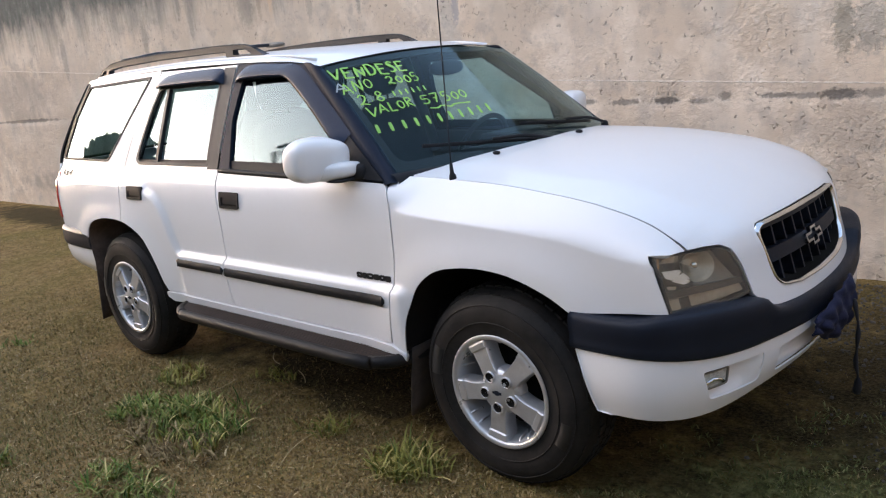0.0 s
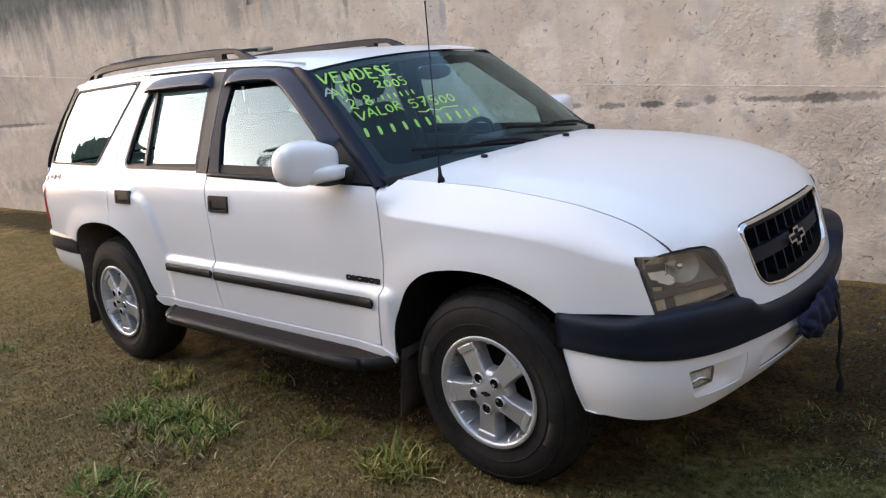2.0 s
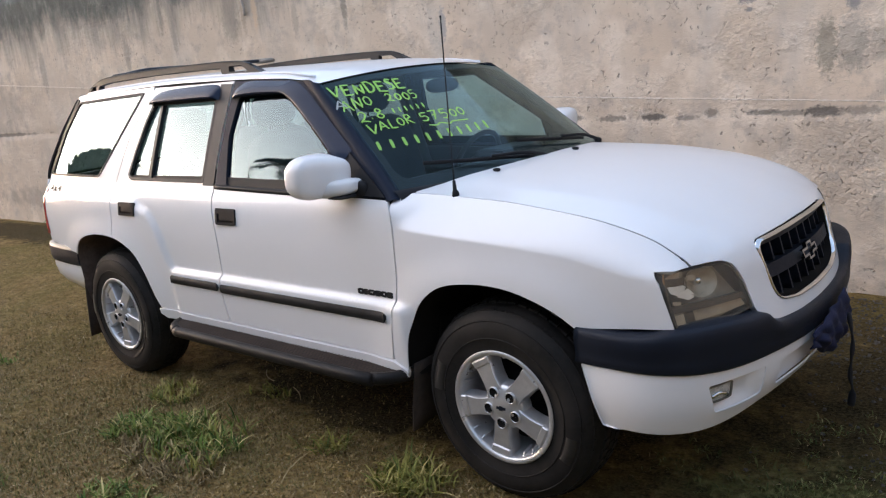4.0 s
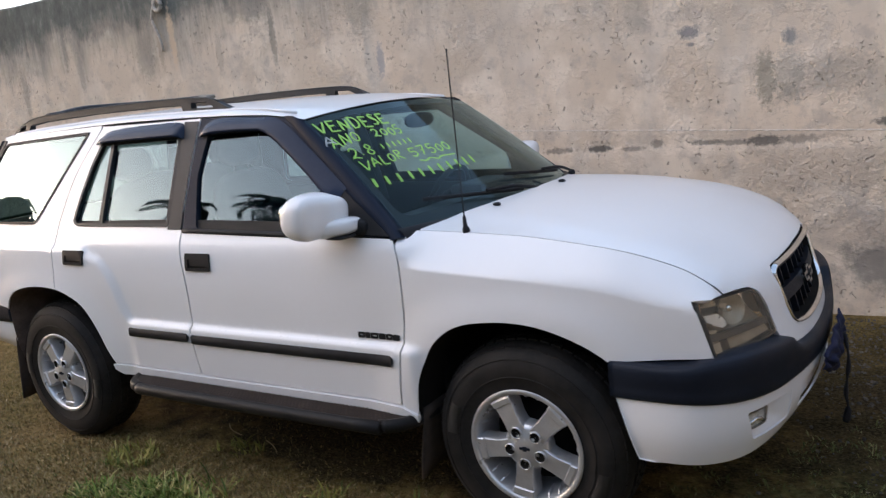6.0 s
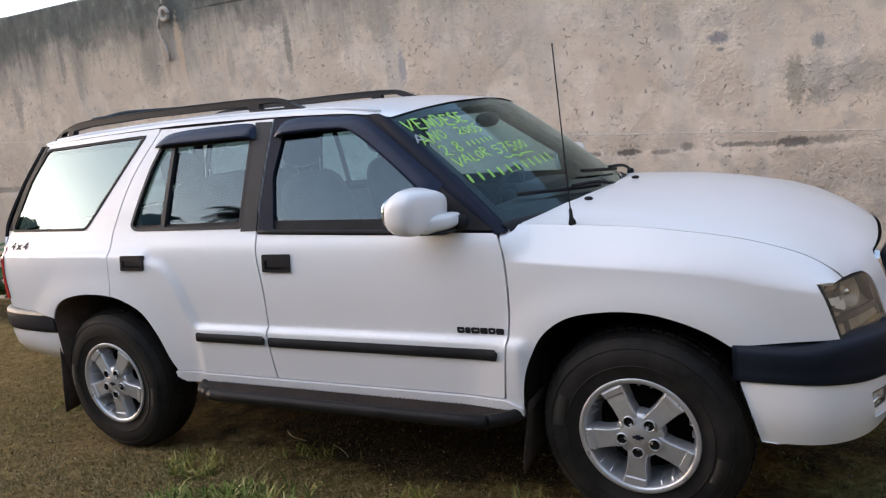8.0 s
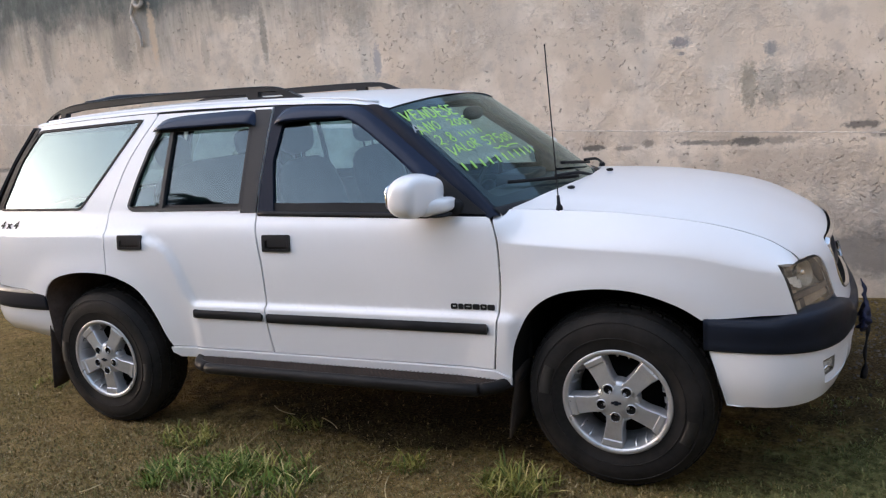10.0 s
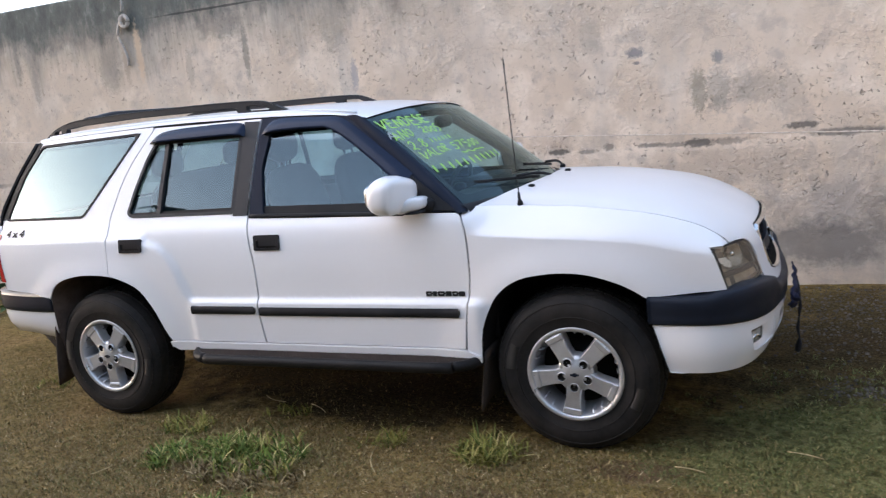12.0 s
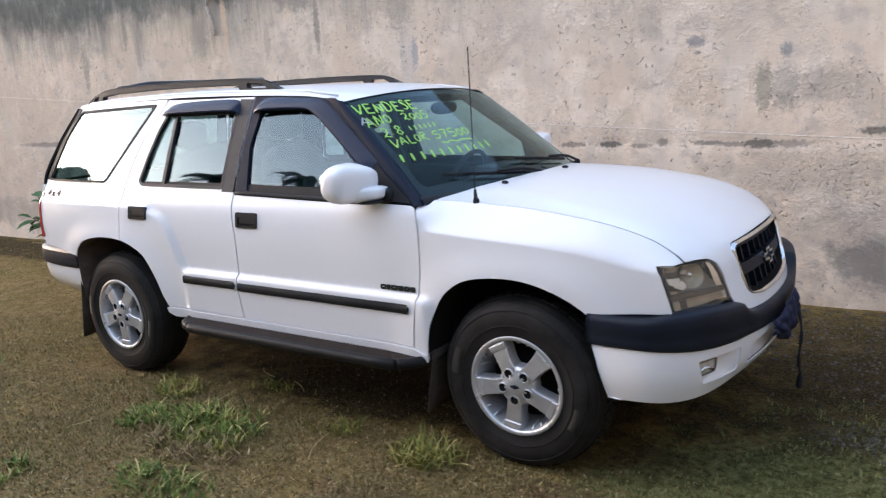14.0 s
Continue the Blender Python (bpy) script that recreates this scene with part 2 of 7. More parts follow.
def ground_material():
    m, nt, p = nodes_of("dry_lawn_soil")
    big, mid, small = noise_at(nt, 0.9, 5), noise_at(nt, 7, 5, 0.65), noise_at(nt, 70, 5, 0.7)
    soil = mix(nt, (0.27, 0.172, 0.068), (0.42, 0.280, 0.118), ramp(nt, mid, [(0.36, (0, 0, 0)), (0.64, (1, 1, 1))]))
    moss = mix(nt, (0.185, 0.140, 0.044), (0.30, 0.222, 0.076), ramp(nt, mid, [(0.36, (0, 0, 0)), (0.64, (1, 1, 1))]))
    base = mix(nt, soil, moss, ramp(nt, big, [(0.38, (0, 0, 0)), (0.62, (1, 1, 1))]))
    base = mix(nt, base, (0.44, 0.31, 0.14), ramp(nt, small, [(0.54, (0, 0, 0)), (0.70, (0.5, 0.5, 0.5))]))
    # dark flecks painted in for the small shadows among the litter
    base = mix(nt, base, (0.05, 0.034, 0.014), ramp(nt, noise_at(nt, 60, 4, 0.65), [(0.34, (0.6, 0.6, 0.6)), (0.46, (0, 0, 0))]))
    # clods a finger wide with the shade in the gaps between them painted dark
    clod = noise_at(nt, 22, 4, 0.6)
    base = mix(nt, base, (0.07, 0.048, 0.022), ramp(nt, clod, [(0.36, (0.55, 0.55, 0.55)), (0.44, (0, 0, 0))]))
    base = mix(nt, base, (0.42, 0.295, 0.14), ramp(nt, clod, [(0.54, (0, 0, 0)), (0.66, (0.6, 0.6, 0.6))]))
    dark_soil_shade = mix(nt, (0.020, 0.015, 0.007), (0.12, 0.092, 0.042), ramp(nt, small, [(0.42, (0, 0, 0)), (0.66, (1, 1, 1))]))
    turf = mix(nt, (0.075, 0.080, 0.026), (0.25, 0.245, 0.098), ramp(nt, clod, [(0.38, (0, 0, 0)), (0.62, (1, 1, 1))]))
    for x, y, rx, ry in ((2.35, -0.85, 0.80, 0.42), (2.7, -0.3, 0.8, 0.6), (2.2, -0.55, 0.6, 0.4)):
        base = mix(nt, base, turf, blotch(nt, (x, y, 0), (rx, ry, 1), 0.85))
    # patches of bare reddish earth with their own outlines
    for x, y, rx, ry in ((1.62, -0.98, 0.26, 0.13), (1.05, -1.38, 0.45, 0.16), (2.6, 0.85, 0.5, 0.3)):
        base = mix(nt, base, (0.17, 0.095, 0.07), blotch(nt, (x, y, 0), (rx, ry, 1), 0.55))
    # painted shade under the car and before its nose; dark soil and litter too
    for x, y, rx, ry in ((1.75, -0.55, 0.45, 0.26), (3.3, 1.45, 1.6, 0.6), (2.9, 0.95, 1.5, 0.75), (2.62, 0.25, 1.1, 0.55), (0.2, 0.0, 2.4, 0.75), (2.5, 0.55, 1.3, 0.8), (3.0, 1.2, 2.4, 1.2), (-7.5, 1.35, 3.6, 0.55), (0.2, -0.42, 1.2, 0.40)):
        base = mix(nt, base, dark_soil_shade, blotch(nt, (x, y, 0), (rx, ry, 1), 0.90 if x < 1 else 0.5))
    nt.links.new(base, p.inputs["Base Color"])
    p.inputs["Roughness"].default_value = 0.95
    p.inputs["Specular IOR Level"].default_value = 0.08
    clods = nt.nodes.new("ShaderNodeMath")
    clods.operation = "MULTIPLY_ADD"
    clods.inputs[1].default_value = 1.6
    nt.links.new(clod, clods.inputs[0])
    nt.links.new(small, clods.inputs[2])
    bn = add(nt, "ShaderNodeBump", Strength=1.0, Distance=0.04)
    nt.links.new(clods.outputs[0], bn.inputs["Height"])
    nt.links.new(bn.outputs["Normal"], p.inputs["Normal"])
    return m


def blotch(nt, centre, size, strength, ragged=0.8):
    """A patch of its own outline: an ellipse whose edge is broken up by noise."""
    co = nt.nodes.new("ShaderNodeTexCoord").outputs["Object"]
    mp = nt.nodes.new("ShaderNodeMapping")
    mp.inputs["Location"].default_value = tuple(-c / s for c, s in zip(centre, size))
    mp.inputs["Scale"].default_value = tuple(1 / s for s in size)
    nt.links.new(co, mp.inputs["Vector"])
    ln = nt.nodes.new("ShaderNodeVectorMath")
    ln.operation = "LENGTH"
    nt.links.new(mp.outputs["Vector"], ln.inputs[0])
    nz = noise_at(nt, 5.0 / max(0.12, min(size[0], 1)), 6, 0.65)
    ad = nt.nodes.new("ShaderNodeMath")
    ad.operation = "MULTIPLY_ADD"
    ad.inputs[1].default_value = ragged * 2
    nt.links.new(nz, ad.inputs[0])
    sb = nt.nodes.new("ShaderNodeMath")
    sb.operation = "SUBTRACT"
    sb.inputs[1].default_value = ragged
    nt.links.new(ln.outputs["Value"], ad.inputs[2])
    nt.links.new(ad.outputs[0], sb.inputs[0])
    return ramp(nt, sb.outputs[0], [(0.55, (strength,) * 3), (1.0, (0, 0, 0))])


def wall_material():
    m, nt, p = nodes_of("rough_cast_plaster")

    def times(x, y):
        n = nt.nodes.new("ShaderNodeMath")
        n.operation = "MULTIPLY"
        for i, v in enumerate((x, y)):
            if isinstance(v, (int, float)):
                n.inputs[i].default_value = v
            else:
                nt.links.new(v, n.inputs[i])
        return n.outputs[0]

    big, mid, small = noise_at(nt, 0.7, 6, 0.6), noise_at(nt, 3.2, 7, 0.6), noise_at(nt, 45, 5, 0.7)
    base = mix(nt, (0.71, 0.595, 0.475), (0.60, 0.50, 0.395), ramp(nt, big, [(0.35, (0, 0, 0)), (0.65, (1, 1, 1))]))
    # smooth pale skim and duller, dirtier fields
    base = mix(nt, base, (0.77, 0.665, 0.55), ramp(nt, mid, [(0.48, (0, 0, 0)), (0.62, (0.85, 0.85, 0.85))]))
    base = mix(nt, base, (0.48, 0.415, 0.35), ramp(nt, noise_at(nt, 6, 7, 0.65), [(0.34, (0.75, 0.75, 0.75)), (0.47, (0, 0, 0))]))
    base = mix(nt, base, (0.50, 0.455, 0.40), ramp(nt, noise_at(nt, 1.5, 6, 0.6, (1.6, 1, 0.5)), [(0.52, (0, 0, 0)), (0.68, (0.55, 0.55, 0.55))]))
    # fields of trowelled ridges and pits
    rough = ramp(nt, noise_at(nt, 1.9, 6, 0.68), [(0.47, (0, 0, 0)), (0.60, (1, 1, 1))])
    ridge = add(nt, "ShaderNodeTexNoise", Scale=27.0, Detail=4.0, Roughness=0.62, Distortion=0.35)
    mp = nt.nodes.new("ShaderNodeMapping")
    mp.inputs["Scale"].default_value = (1.0, 1, 1.15)
    mp.inputs["Rotation"].default_value = (0, radians(24), 0)
    nt.links.new(nt.nodes.new("ShaderNodeTexCoord").outputs["Object"], mp.inputs["Vector"])
    nt.links.new(mp.outputs["Vector"], ridge.inputs["Vector"])
    ridges = ridge.outputs["Fac"]
    base = mix(nt, base, (0.42, 0.355, 0.295), times(rough, ramp(nt, ridges, [(0.33, (0.75, 0.75, 0.75)), (0.41, (0, 0, 0))])))
    base = mix(nt, base, (0.93, 0.85, 0.76), times(rough, ramp(nt, ridges, [(0.58, (0, 0, 0)), (0.67, (0.4, 0.4, 0.4))])))
    base = mix(nt, base, (0.33, 0.28, 0.23), ramp(nt, small, [(0.64, (0, 0, 0)), (0.73, (0.5, 0.5, 0.5))]))
    # chips and comma-shaped pits, thicker in some fields
    chip = add(nt, "ShaderNodeTexNoise", Scale=30.0, Detail=3.0, Roughness=0.55, Distortion=0.5)
    nt.links.new(nt.nodes.new("ShaderNodeTexCoord").outputs["Object"], chip.inputs["Vector"])
    pits = times(ramp(nt, chip.outputs["Fac"], [(0.31, (1, 1, 1)), (0.39, (0, 0, 0))]), ramp(nt, noise_at(nt, 2.6, 5, 0.65), [(0.42, (0.1, 0.1, 0.1)), (0.56, (1, 1, 1))]))
    base = mix(nt, base, (0.27, 0.225, 0.185), times(pits, 0.75))
    crack = ramp(nt, noise_at(nt, 5.0, 4, 0.6), [(0.488, (0, 0, 0)), (0.5, (1, 1, 1)), (0.512, (0, 0, 0))])
    where = ramp(nt, noise_at(nt, 2.2, 4, 0.6), [(0.52, (0, 0, 0)), (0.62, (0.4, 0.4, 0.4))])
    base = mix(nt, base, (0.36, 0.30, 0.25), times(crack, where))
    # grey-green mould below the coping, running down further in some places than in others
    co = nt.nodes.new("ShaderNodeTexCoord").outputs["Object"]
    sep = nt.nodes.new("ShaderNodeSeparateXYZ")
    nt.links.new(co, sep.inputs[0])
    runs = noise_at(nt, 2.8, 6, 0.72, (1.0, 1.0, 0.12))
    runs2 = noise_at(nt, 0.45, 3, 0.5, (1.0, 1.0, 0.3))
    fine = noise_at(nt, 9, 6, 0.72, (1.0, 1.0, 0.5))

    def edge(noise_socket, bottom, length, width=0.55):
        """1 above a ragged line, fading out over its length below."""
        k = nt.nodes.new("ShaderNodeMath")
        k.operation = "MULTIPLY_ADD"
        k.inputs[1].default_value = length
        nt.links.new(noise_socket, k.inputs[0])
        nt.links.new(sep.outputs["Z"], k.inputs[2])
        r = nt.nodes.new("ShaderNodeMapRange")
        r.inputs["From Min"].default_value = bottom
        r.inputs["From Max"].default_value = bottom + width
        nt.links.new(k.outputs[0], r.inputs["Value"])
        return r.outputs["Result"]

    along = nt.nodes.new("ShaderNodeMapRange")
    for key, v in (("From Min", -1.6), ("From Max", 0.4), ("To Min", 1.0), ("To Max", 0.40)):
        along.inputs[key].default_value = v
    nt.links.new(sep.outputs["X"], along.inputs["Value"])
    tone = ramp(nt, fine, [(0.3, (0.085, 0.088, 0.080)), (0.7, (0.21, 0.205, 0.185))])
    base = mix(nt, base, tone, times(times(edge(runs, 2.90, 1.5, 0.5), along.outputs["Result"]), 0.85))
    crust = times(edge(noise_at(nt, 3.4, 8, 0.72, (1, 1, 0.6)), 2.98, 1.0, 0.22), along.outputs["Result"])
    base = mix(nt, base, ramp(nt, fine, [(0.32, (0.040, 0.050, 0.046)), (0.56, (0.090, 0.104, 0.096)), (0.74, (0.24, 0.25, 0.23))]), crust)
    base = mix(nt, base, (0.30, 0.29, 0.265), ramp(nt, edge(runs2, 2.45, 1.6), [(0.0, (0, 0, 0)), (1.0, (0.2, 0.2, 0.2))]))
    # single stains, patches, shade painted low at the right, and the dark marks along the pour joint
    stains_and_shade = (
        (-7.5, 1.1, 4.5, 1.1, 0.35, (0.40, 0.36, 0.32)), (-9.3, 1.6, 1.2, 0.5, 0.35, (0.26, 0.24, 0.22)),
        (1.25, 1.82, 0.078, 0.046, 0.95, (0.27, 0.255, 0.25)), (1.26, 1.745, 0.035, 0.016, 0.9, (0.25, 0.24, 0.235)),
        (1.83, 1.725, 0.050, 0.060, 0.85, (0.27, 0.265, 0.26)), (1.69, 1.50, 0.07, 0.20, 0.65, (0.22, 0.205, 0.16)),
        (1.82, 1.50, 0.11, 0.20, 0.55, (0.27, 0.265, 0.235)), (2.06, 1.49, 0.22, 0.13, 0.5, (0.30, 0.275, 0.235)),
        (2.3, 1.42, 0.12, 0.22, 0.35, (0.30, 0.27, 0.23)), (0.92, 1.97, 0.10, 0.17, 0.4, (0.33, 0.305, 0.26)),
        (-1.085, 1.91, 0.042, 0.15, 0.8, (0.34, 0.33, 0.34)), (-1.24, 2.32, 0.14, 0.26, 0.4, (0.24, 0.225, 0.19)),
        (0.04, 1.145, 0.09, 0.022, 0.7, (0.14, 0.125, 0.11)), (0.33, 1.13, 0.13, 0.026, 0.7, (0.14, 0.125, 0.11)),
        (0.62, 1.128, 0.11, 0.028, 0.85, (0.12, 0.11, 0.10)), (0.86, 1.115, 0.10, 0.018, 0.6, (0.15, 0.135, 0.12)),
        (1.02, 1.14, 0.05, 0.04, 0.7, (0.14, 0.125, 0.11)), (1.33, 1.13, 0.12, 0.022, 0.75, (0.13, 0.12, 0.105)),
        (1.50, 1.12, 0.14, 0.020, 0.65, (0.15, 0.135, 0.12)), (1.68, 1.122, 0.13, 0.040, 0.9, (0.11, 0.10, 0.09)),
        (1.88, 1.12, 0.15, 0.030, 0.6, (0.15, 0.135, 0.12)), (2.37, 1.195, 0.13, 0.030, 0.8, (0.12, 0.11, 0.10)),
        (2.65, 1.13, 0.28, 0.035, 0.7, (0.13, 0.12, 0.105)), (3.2, 1.12, 0.5, 0.03, 0.6, (0.13, 0.12, 0.11)),
        (-9.3, 1.25, 1.5, 0.030, 0.75, (0.12, 0.11, 0.10)), (-6.2, 1.21, 1.2, 0.035, 0.6, (0.15, 0.14, 0.13)), (-3.2, 1.17, 1.3, 0.04, 0.5, (0.15, 0.14, 0.13)),
        # the broad low patch also holds the shade near the wall's bottom
        (3.3, 0.45, 1.5, 0.62, 0.55, (0.30, 0.27, 0.245)), (2.5, 0.35, 0.5, 0.2, 0.6, (0.16, 0.15, 0.14)), (3.3, 0.5, 0.6, 0.3, 0.5, (0.18, 0.17, 0.155)),
        (1.9, 0.95, 0.6, 0.2, 0.3, (0.25, 0.22, 0.19)), (-2.13, 2.22, 0.040, 0.30, 0.6, (0.16, 0.155, 0.135)), (-2.36, 2.50, 0.32, 0.16, 0.5, (0.14, 0.14, 0.13)),
        (-2.45, 2.645, 0.75, 0.013, 0.8, (0.05, 0.05, 0.048)), (-3.69, 2.22, 0.16, 0.24, 0.5, (0.25, 0.23, 0.20)), (-3.30, 2.36, 0.050, 0.32, 0.7, (0.62, 0.47, 0.33)),
        (-3.47, 2.30, 0.05, 0.26, 0.5, (0.30, 0.25, 0.20)), (-4.85, 2.42, 0.05, 0.20, 0.5, (0.20, 0.19, 0.17)), (-5.62, 2.04, 0.07, 0.30, 0.5, (0.22, 0.20, 0.18)),
        (-7.67, 2.04, 0.10, 0.35, 0.5, (0.22, 0.20, 0.18)), (-4.66, 2.20, 0.05, 0.25, 0.45, (0.24, 0.22, 0.20)), (-2.75, 2.15, 0.05, 0.22, 0.4, (0.26, 0.24, 0.21)), (-8, 0.35, 2.0, 0.2, 0.4, (0.2, 0.18, 0.16)),
    )
    for x, z, rx, rz, k, c in stains_and_shade:
        base = mix(nt, base, c, blotch(nt, (x, 2.0, z), (rx, 4.0, rz), k))
    nt.links.new(base, p.inputs["Base Color"])
    p.inputs["Roughness"].default_value = 0.92
    p.inputs["Specular IOR Level"].default_value = 0.25
    # relief: soft waves, ridges where the plaster is rough, fine grain
    waves = times(mid, 0.5)
    k1 = nt.nodes.new("ShaderNodeMath")
    k1.operation = "ADD"
    nt.links.new(waves, k1.inputs[0])
    nt.links.new(times(rough, times(ridges, 0.55)), k1.inputs[1])
    k2 = nt.nodes.new("ShaderNodeMath")
    k2.operation = "ADD"
    nt.links.new(k1.outputs[0], k2.inputs[0])
    nt.links.new(times(small, 0.10), k2.inputs[1])
    k3 = nt.nodes.new("ShaderNodeMath")
    k3.operation = "SUBTRACT"
    nt.links.new(k2.outputs[0], k3.inputs[0])
    nt.links.new(times(pits, 0.30), k3.inputs[1])
    bn = add(nt, "ShaderNodeBump", Strength=0.8, Distance=0.03)
    nt.links.new(k3.outputs[0], bn.inputs["Height"])
    nt.links.new(bn.outputs["Normal"], p.inputs["Normal"])
    return m


GROUND = ground_material()
WALL = wall_material()
SHADE_WALL = surface("dull_plaster", (0.40, 0.36, 0.31), (0.29, 0.26, 0.225), rough=0.9, scale=1.2, fine=25, bump=0.3)
STALK = surface("dry_stalk", (0.50, 0.39, 0.20), (0.36, 0.27, 0.13), rough=0.8, scale=20, fine=120)
CONCRETE = surface("rubble", (0.17, 0.150, 0.125), (0.040, 0.035, 0.029), rough=0.95, scale=20, fine=120, bump=0.4, spec=0.15)


# ---------------------------------------------------------------- geometry helpers
def mesh_part(name, verts, faces, material, parent=None, label="", smooth=True):
    me = bpy.data.meshes.new(name)
    me.from_pydata([tuple(v) for v in verts], [], faces)
    me.materials.append(material)
    me.polygons.foreach_set("use_smooth", [smooth] * len(me.polygons))
    ob = new(name, me)
    ob.parent = parent
    if label:
        tagged(ob, label)
    return ob


def part(name, bm, material, parent=None, label="", smooth=False):
    """Links a bmesh as one mesh object under a thing or a part."""
    me = bpy.data.meshes.new(name)
    bm.to_mesh(me)
    bm.free()
    me.materials.append(material)
    me.polygons.foreach_set("use_smooth", [smooth] * len(me.polygons))
    ob = new(name, me)
    ob.parent = parent
    if label:
        tagged(ob, label)
    return ob


def thing(name, label, category, group="", kind="", at=(0, 0, 0)):
    ob = new(name)
    ob.location = at
    ob.empty_display_size = 0.1
    return tagged(ob, label, category, group, kind)


def spline(xs, ys):
    """A smooth curve through the points, held level beyond its ends."""
    xs, ys = list(xs), list(ys)
    d = [(ys[i + 1] - ys[i]) / (xs[i + 1] - xs[i]) for i in range(len(xs) - 1)]
    m = [d[0]] + [0 if d[i] * d[i + 1] <= 0 else 2 * d[i] * d[i + 1] / (d[i] + d[i + 1]) for i in range(len(d) - 1)] + [d[-1]]

    def f(x):
        if x <= xs[0]:
            return ys[0]
        if x >= xs[-1]:
            return ys[-1]
        i = 0
        while x > xs[i + 1]:
            i += 1
        h = xs[i + 1] - xs[i]
        t = (x - xs[i]) / h
        return ((1 + 2 * t) * (1 - t) ** 2 * ys[i] + t * (1 - t) ** 2 * h * m[i]
                + t * t * (3 - 2 * t) * ys[i + 1] + t * t * (t - 1) * h * m[i + 1])
    return f


def step(a, b, x):
    t = min(1, max(0, (x - a) / (b - a)))
    return t * t * (3 - 2 * t)


def dense(points, gap, closed=True):
    """The polygon with its edges cut into pieces of at most that length."""
    out = []
    n = len(points)
    for i in range(n if closed else n - 1):
        a, b = points[i], points[(i + 1) % n]
        k = max(1, math.ceil(math.hypot(b[0] - a[0], b[1] - a[1]) / gap))
        out += [(a[0] + (b[0] - a[0]) * j / k, a[1] + (b[1] - a[1]) * j / k) for j in range(k)]
    return out if closed else out + [points[-1]]


def rounded(points, r, n=5):
    """The polygon with its corners rounded; r is one radius or one for each corner."""
    out, m = [], len(points)
    for i in range(m):
        p, a, b = Vector(points[i]), Vector(points[i - 1]), Vector(points[(i + 1) % m])
        q = r[i] if isinstance(r, (list, tuple)) else r
        q = min(q, (a - p).length * 0.48, (b - p).length * 0.48)
        if q < 1e-5:
            out.append(tuple(p))
            continue
        s, e = p + (a - p).normalized() * q, p + (b - p).normalized() * q
        for k in range(n + 1):
            t = k / n
            out.append(tuple((1 - t) ** 2 * s + 2 * t * (1 - t) * p + t * t * e))
    return out


def flowing(points, gap):
    """A smooth open line through the points."""
    out, n = [], len(points)
    P = [Vector(p) for p in points]
    for i in range(n - 1):
        a, b, c, d = P[max(0, i - 1)], P[i], P[i + 1], P[min(n - 1, i + 2)]
        k = max(2, math.ceil((c - b).length / gap))
        for j in range(k):
            t = j / k
            out.append(tuple(0.5 * (2 * b + (c - a) * t + (2 * a - 5 * b + 4 * c - d) * t * t + (3 * b - a - 3 * c + d) * t ** 3)))
    return out + [tuple(P[-1])]


def inside(poly, x, y):
    a = np.array(poly)
    b = np.roll(a, -1, axis=0)
    up = (a[:, 1] > y) != (b[:, 1] > y)
    dy = np.where(np.abs(b[:, 1] - a[:, 1]) < 1e-12, 1e-12, b[:, 1] - a[:, 1])
    return bool(np.count_nonzero(up & (x < (b[:, 0] - a[:, 0]) * (y - a[:, 1]) / dy + a[:, 0])) % 2)


def panel(outline, holes, f, gap, outward, flange=0.014, edge=0.03, marks=()):
    """A pressed panel: the area within the outline and outside the holes, laid on the surface f(u, v), its rims turned in. Returns verts, faces."""
    from mathutils.geometry import delaunay_2d_cdt
    loops = [dense(outline, edge)] + [dense(h, edge) for h in holes]
    pts, edges = [], []
    for lp in loops:
        k = len(pts)
        pts += lp
        edges += [(k + i, k + (i + 1) % len(lp)) for i in range(len(lp))]
    o = loops[0]
    us, vs = [p[0] for p in o], [p[1] for p in o]
    pts += list(marks)
    rim = np.array(pts)
    u = min(us) + gap * 0.5
    row = 0
    while u < max(us):
        v = min(vs) + gap * (0.5 if row % 2 else 0.25)
        while v < max(vs):
            if inside(o, u, v) and not any(inside(h, u, v) for h in loops[1:]) and np.min(np.hypot(rim[:, 0] - u, rim[:, 1] - v)) > gap * 0.35:
                pts.append((u, v))
            v += gap
        u += gap
        row += 1
    vv, _, ff, ov, _, _ = delaunay_2d_cdt([Vector(p) for p in pts], edges, [], 0, 1e-6)
    keep = []
    for t in ff:
        x = sum(vv[i][0] for i in t) / len(t)
        y = sum(vv[i][1] for i in t) / len(t)
        a, b, c = (vv[i] for i in t[:3])
        if abs((b[0] - a[0]) * (c[1] - a[1]) - (c[0] - a[0]) * (b[1] - a[1])) < 2e-6:
            continue
        if inside(o, x, y) and not any(inside(h, x, y) for h in loops[1:]):
            keep.append(tuple(t))
    verts = [f(*p) for p in vv]
    total = 0.0
    for t in keep:
        a, b, c = (verts[i] for i in t[:3])
        total += (b - a).cross(c - a).dot(outward)
    flip = total < 0
    if flip:
        keep = [t[::-1] for t in keep]
    if flange:
        for lp in loops:
            n = len(lp)
            top, low = [], []
            for p in lp:
                q, h = f(*p), 1e-3
                nn = (f(p[0] + h, p[1]) - f(p[0] - h, p[1])).cross(f(p[0], p[1] + h) - f(p[0], p[1] - h))
                if nn.length < 1e-12:
                    nn = Vector(outward)
                nn.normalize()
                if nn.dot(outward) < 0:
                    nn = -nn
                top.append(q)
                low.append(q - nn * flange)
            k = len(verts)
            verts += top + low
            for i in range(n):
                j = (i + 1) % n
                keep.append((k + i, k + j, k + n + j, k + n + i))
    return verts, keep


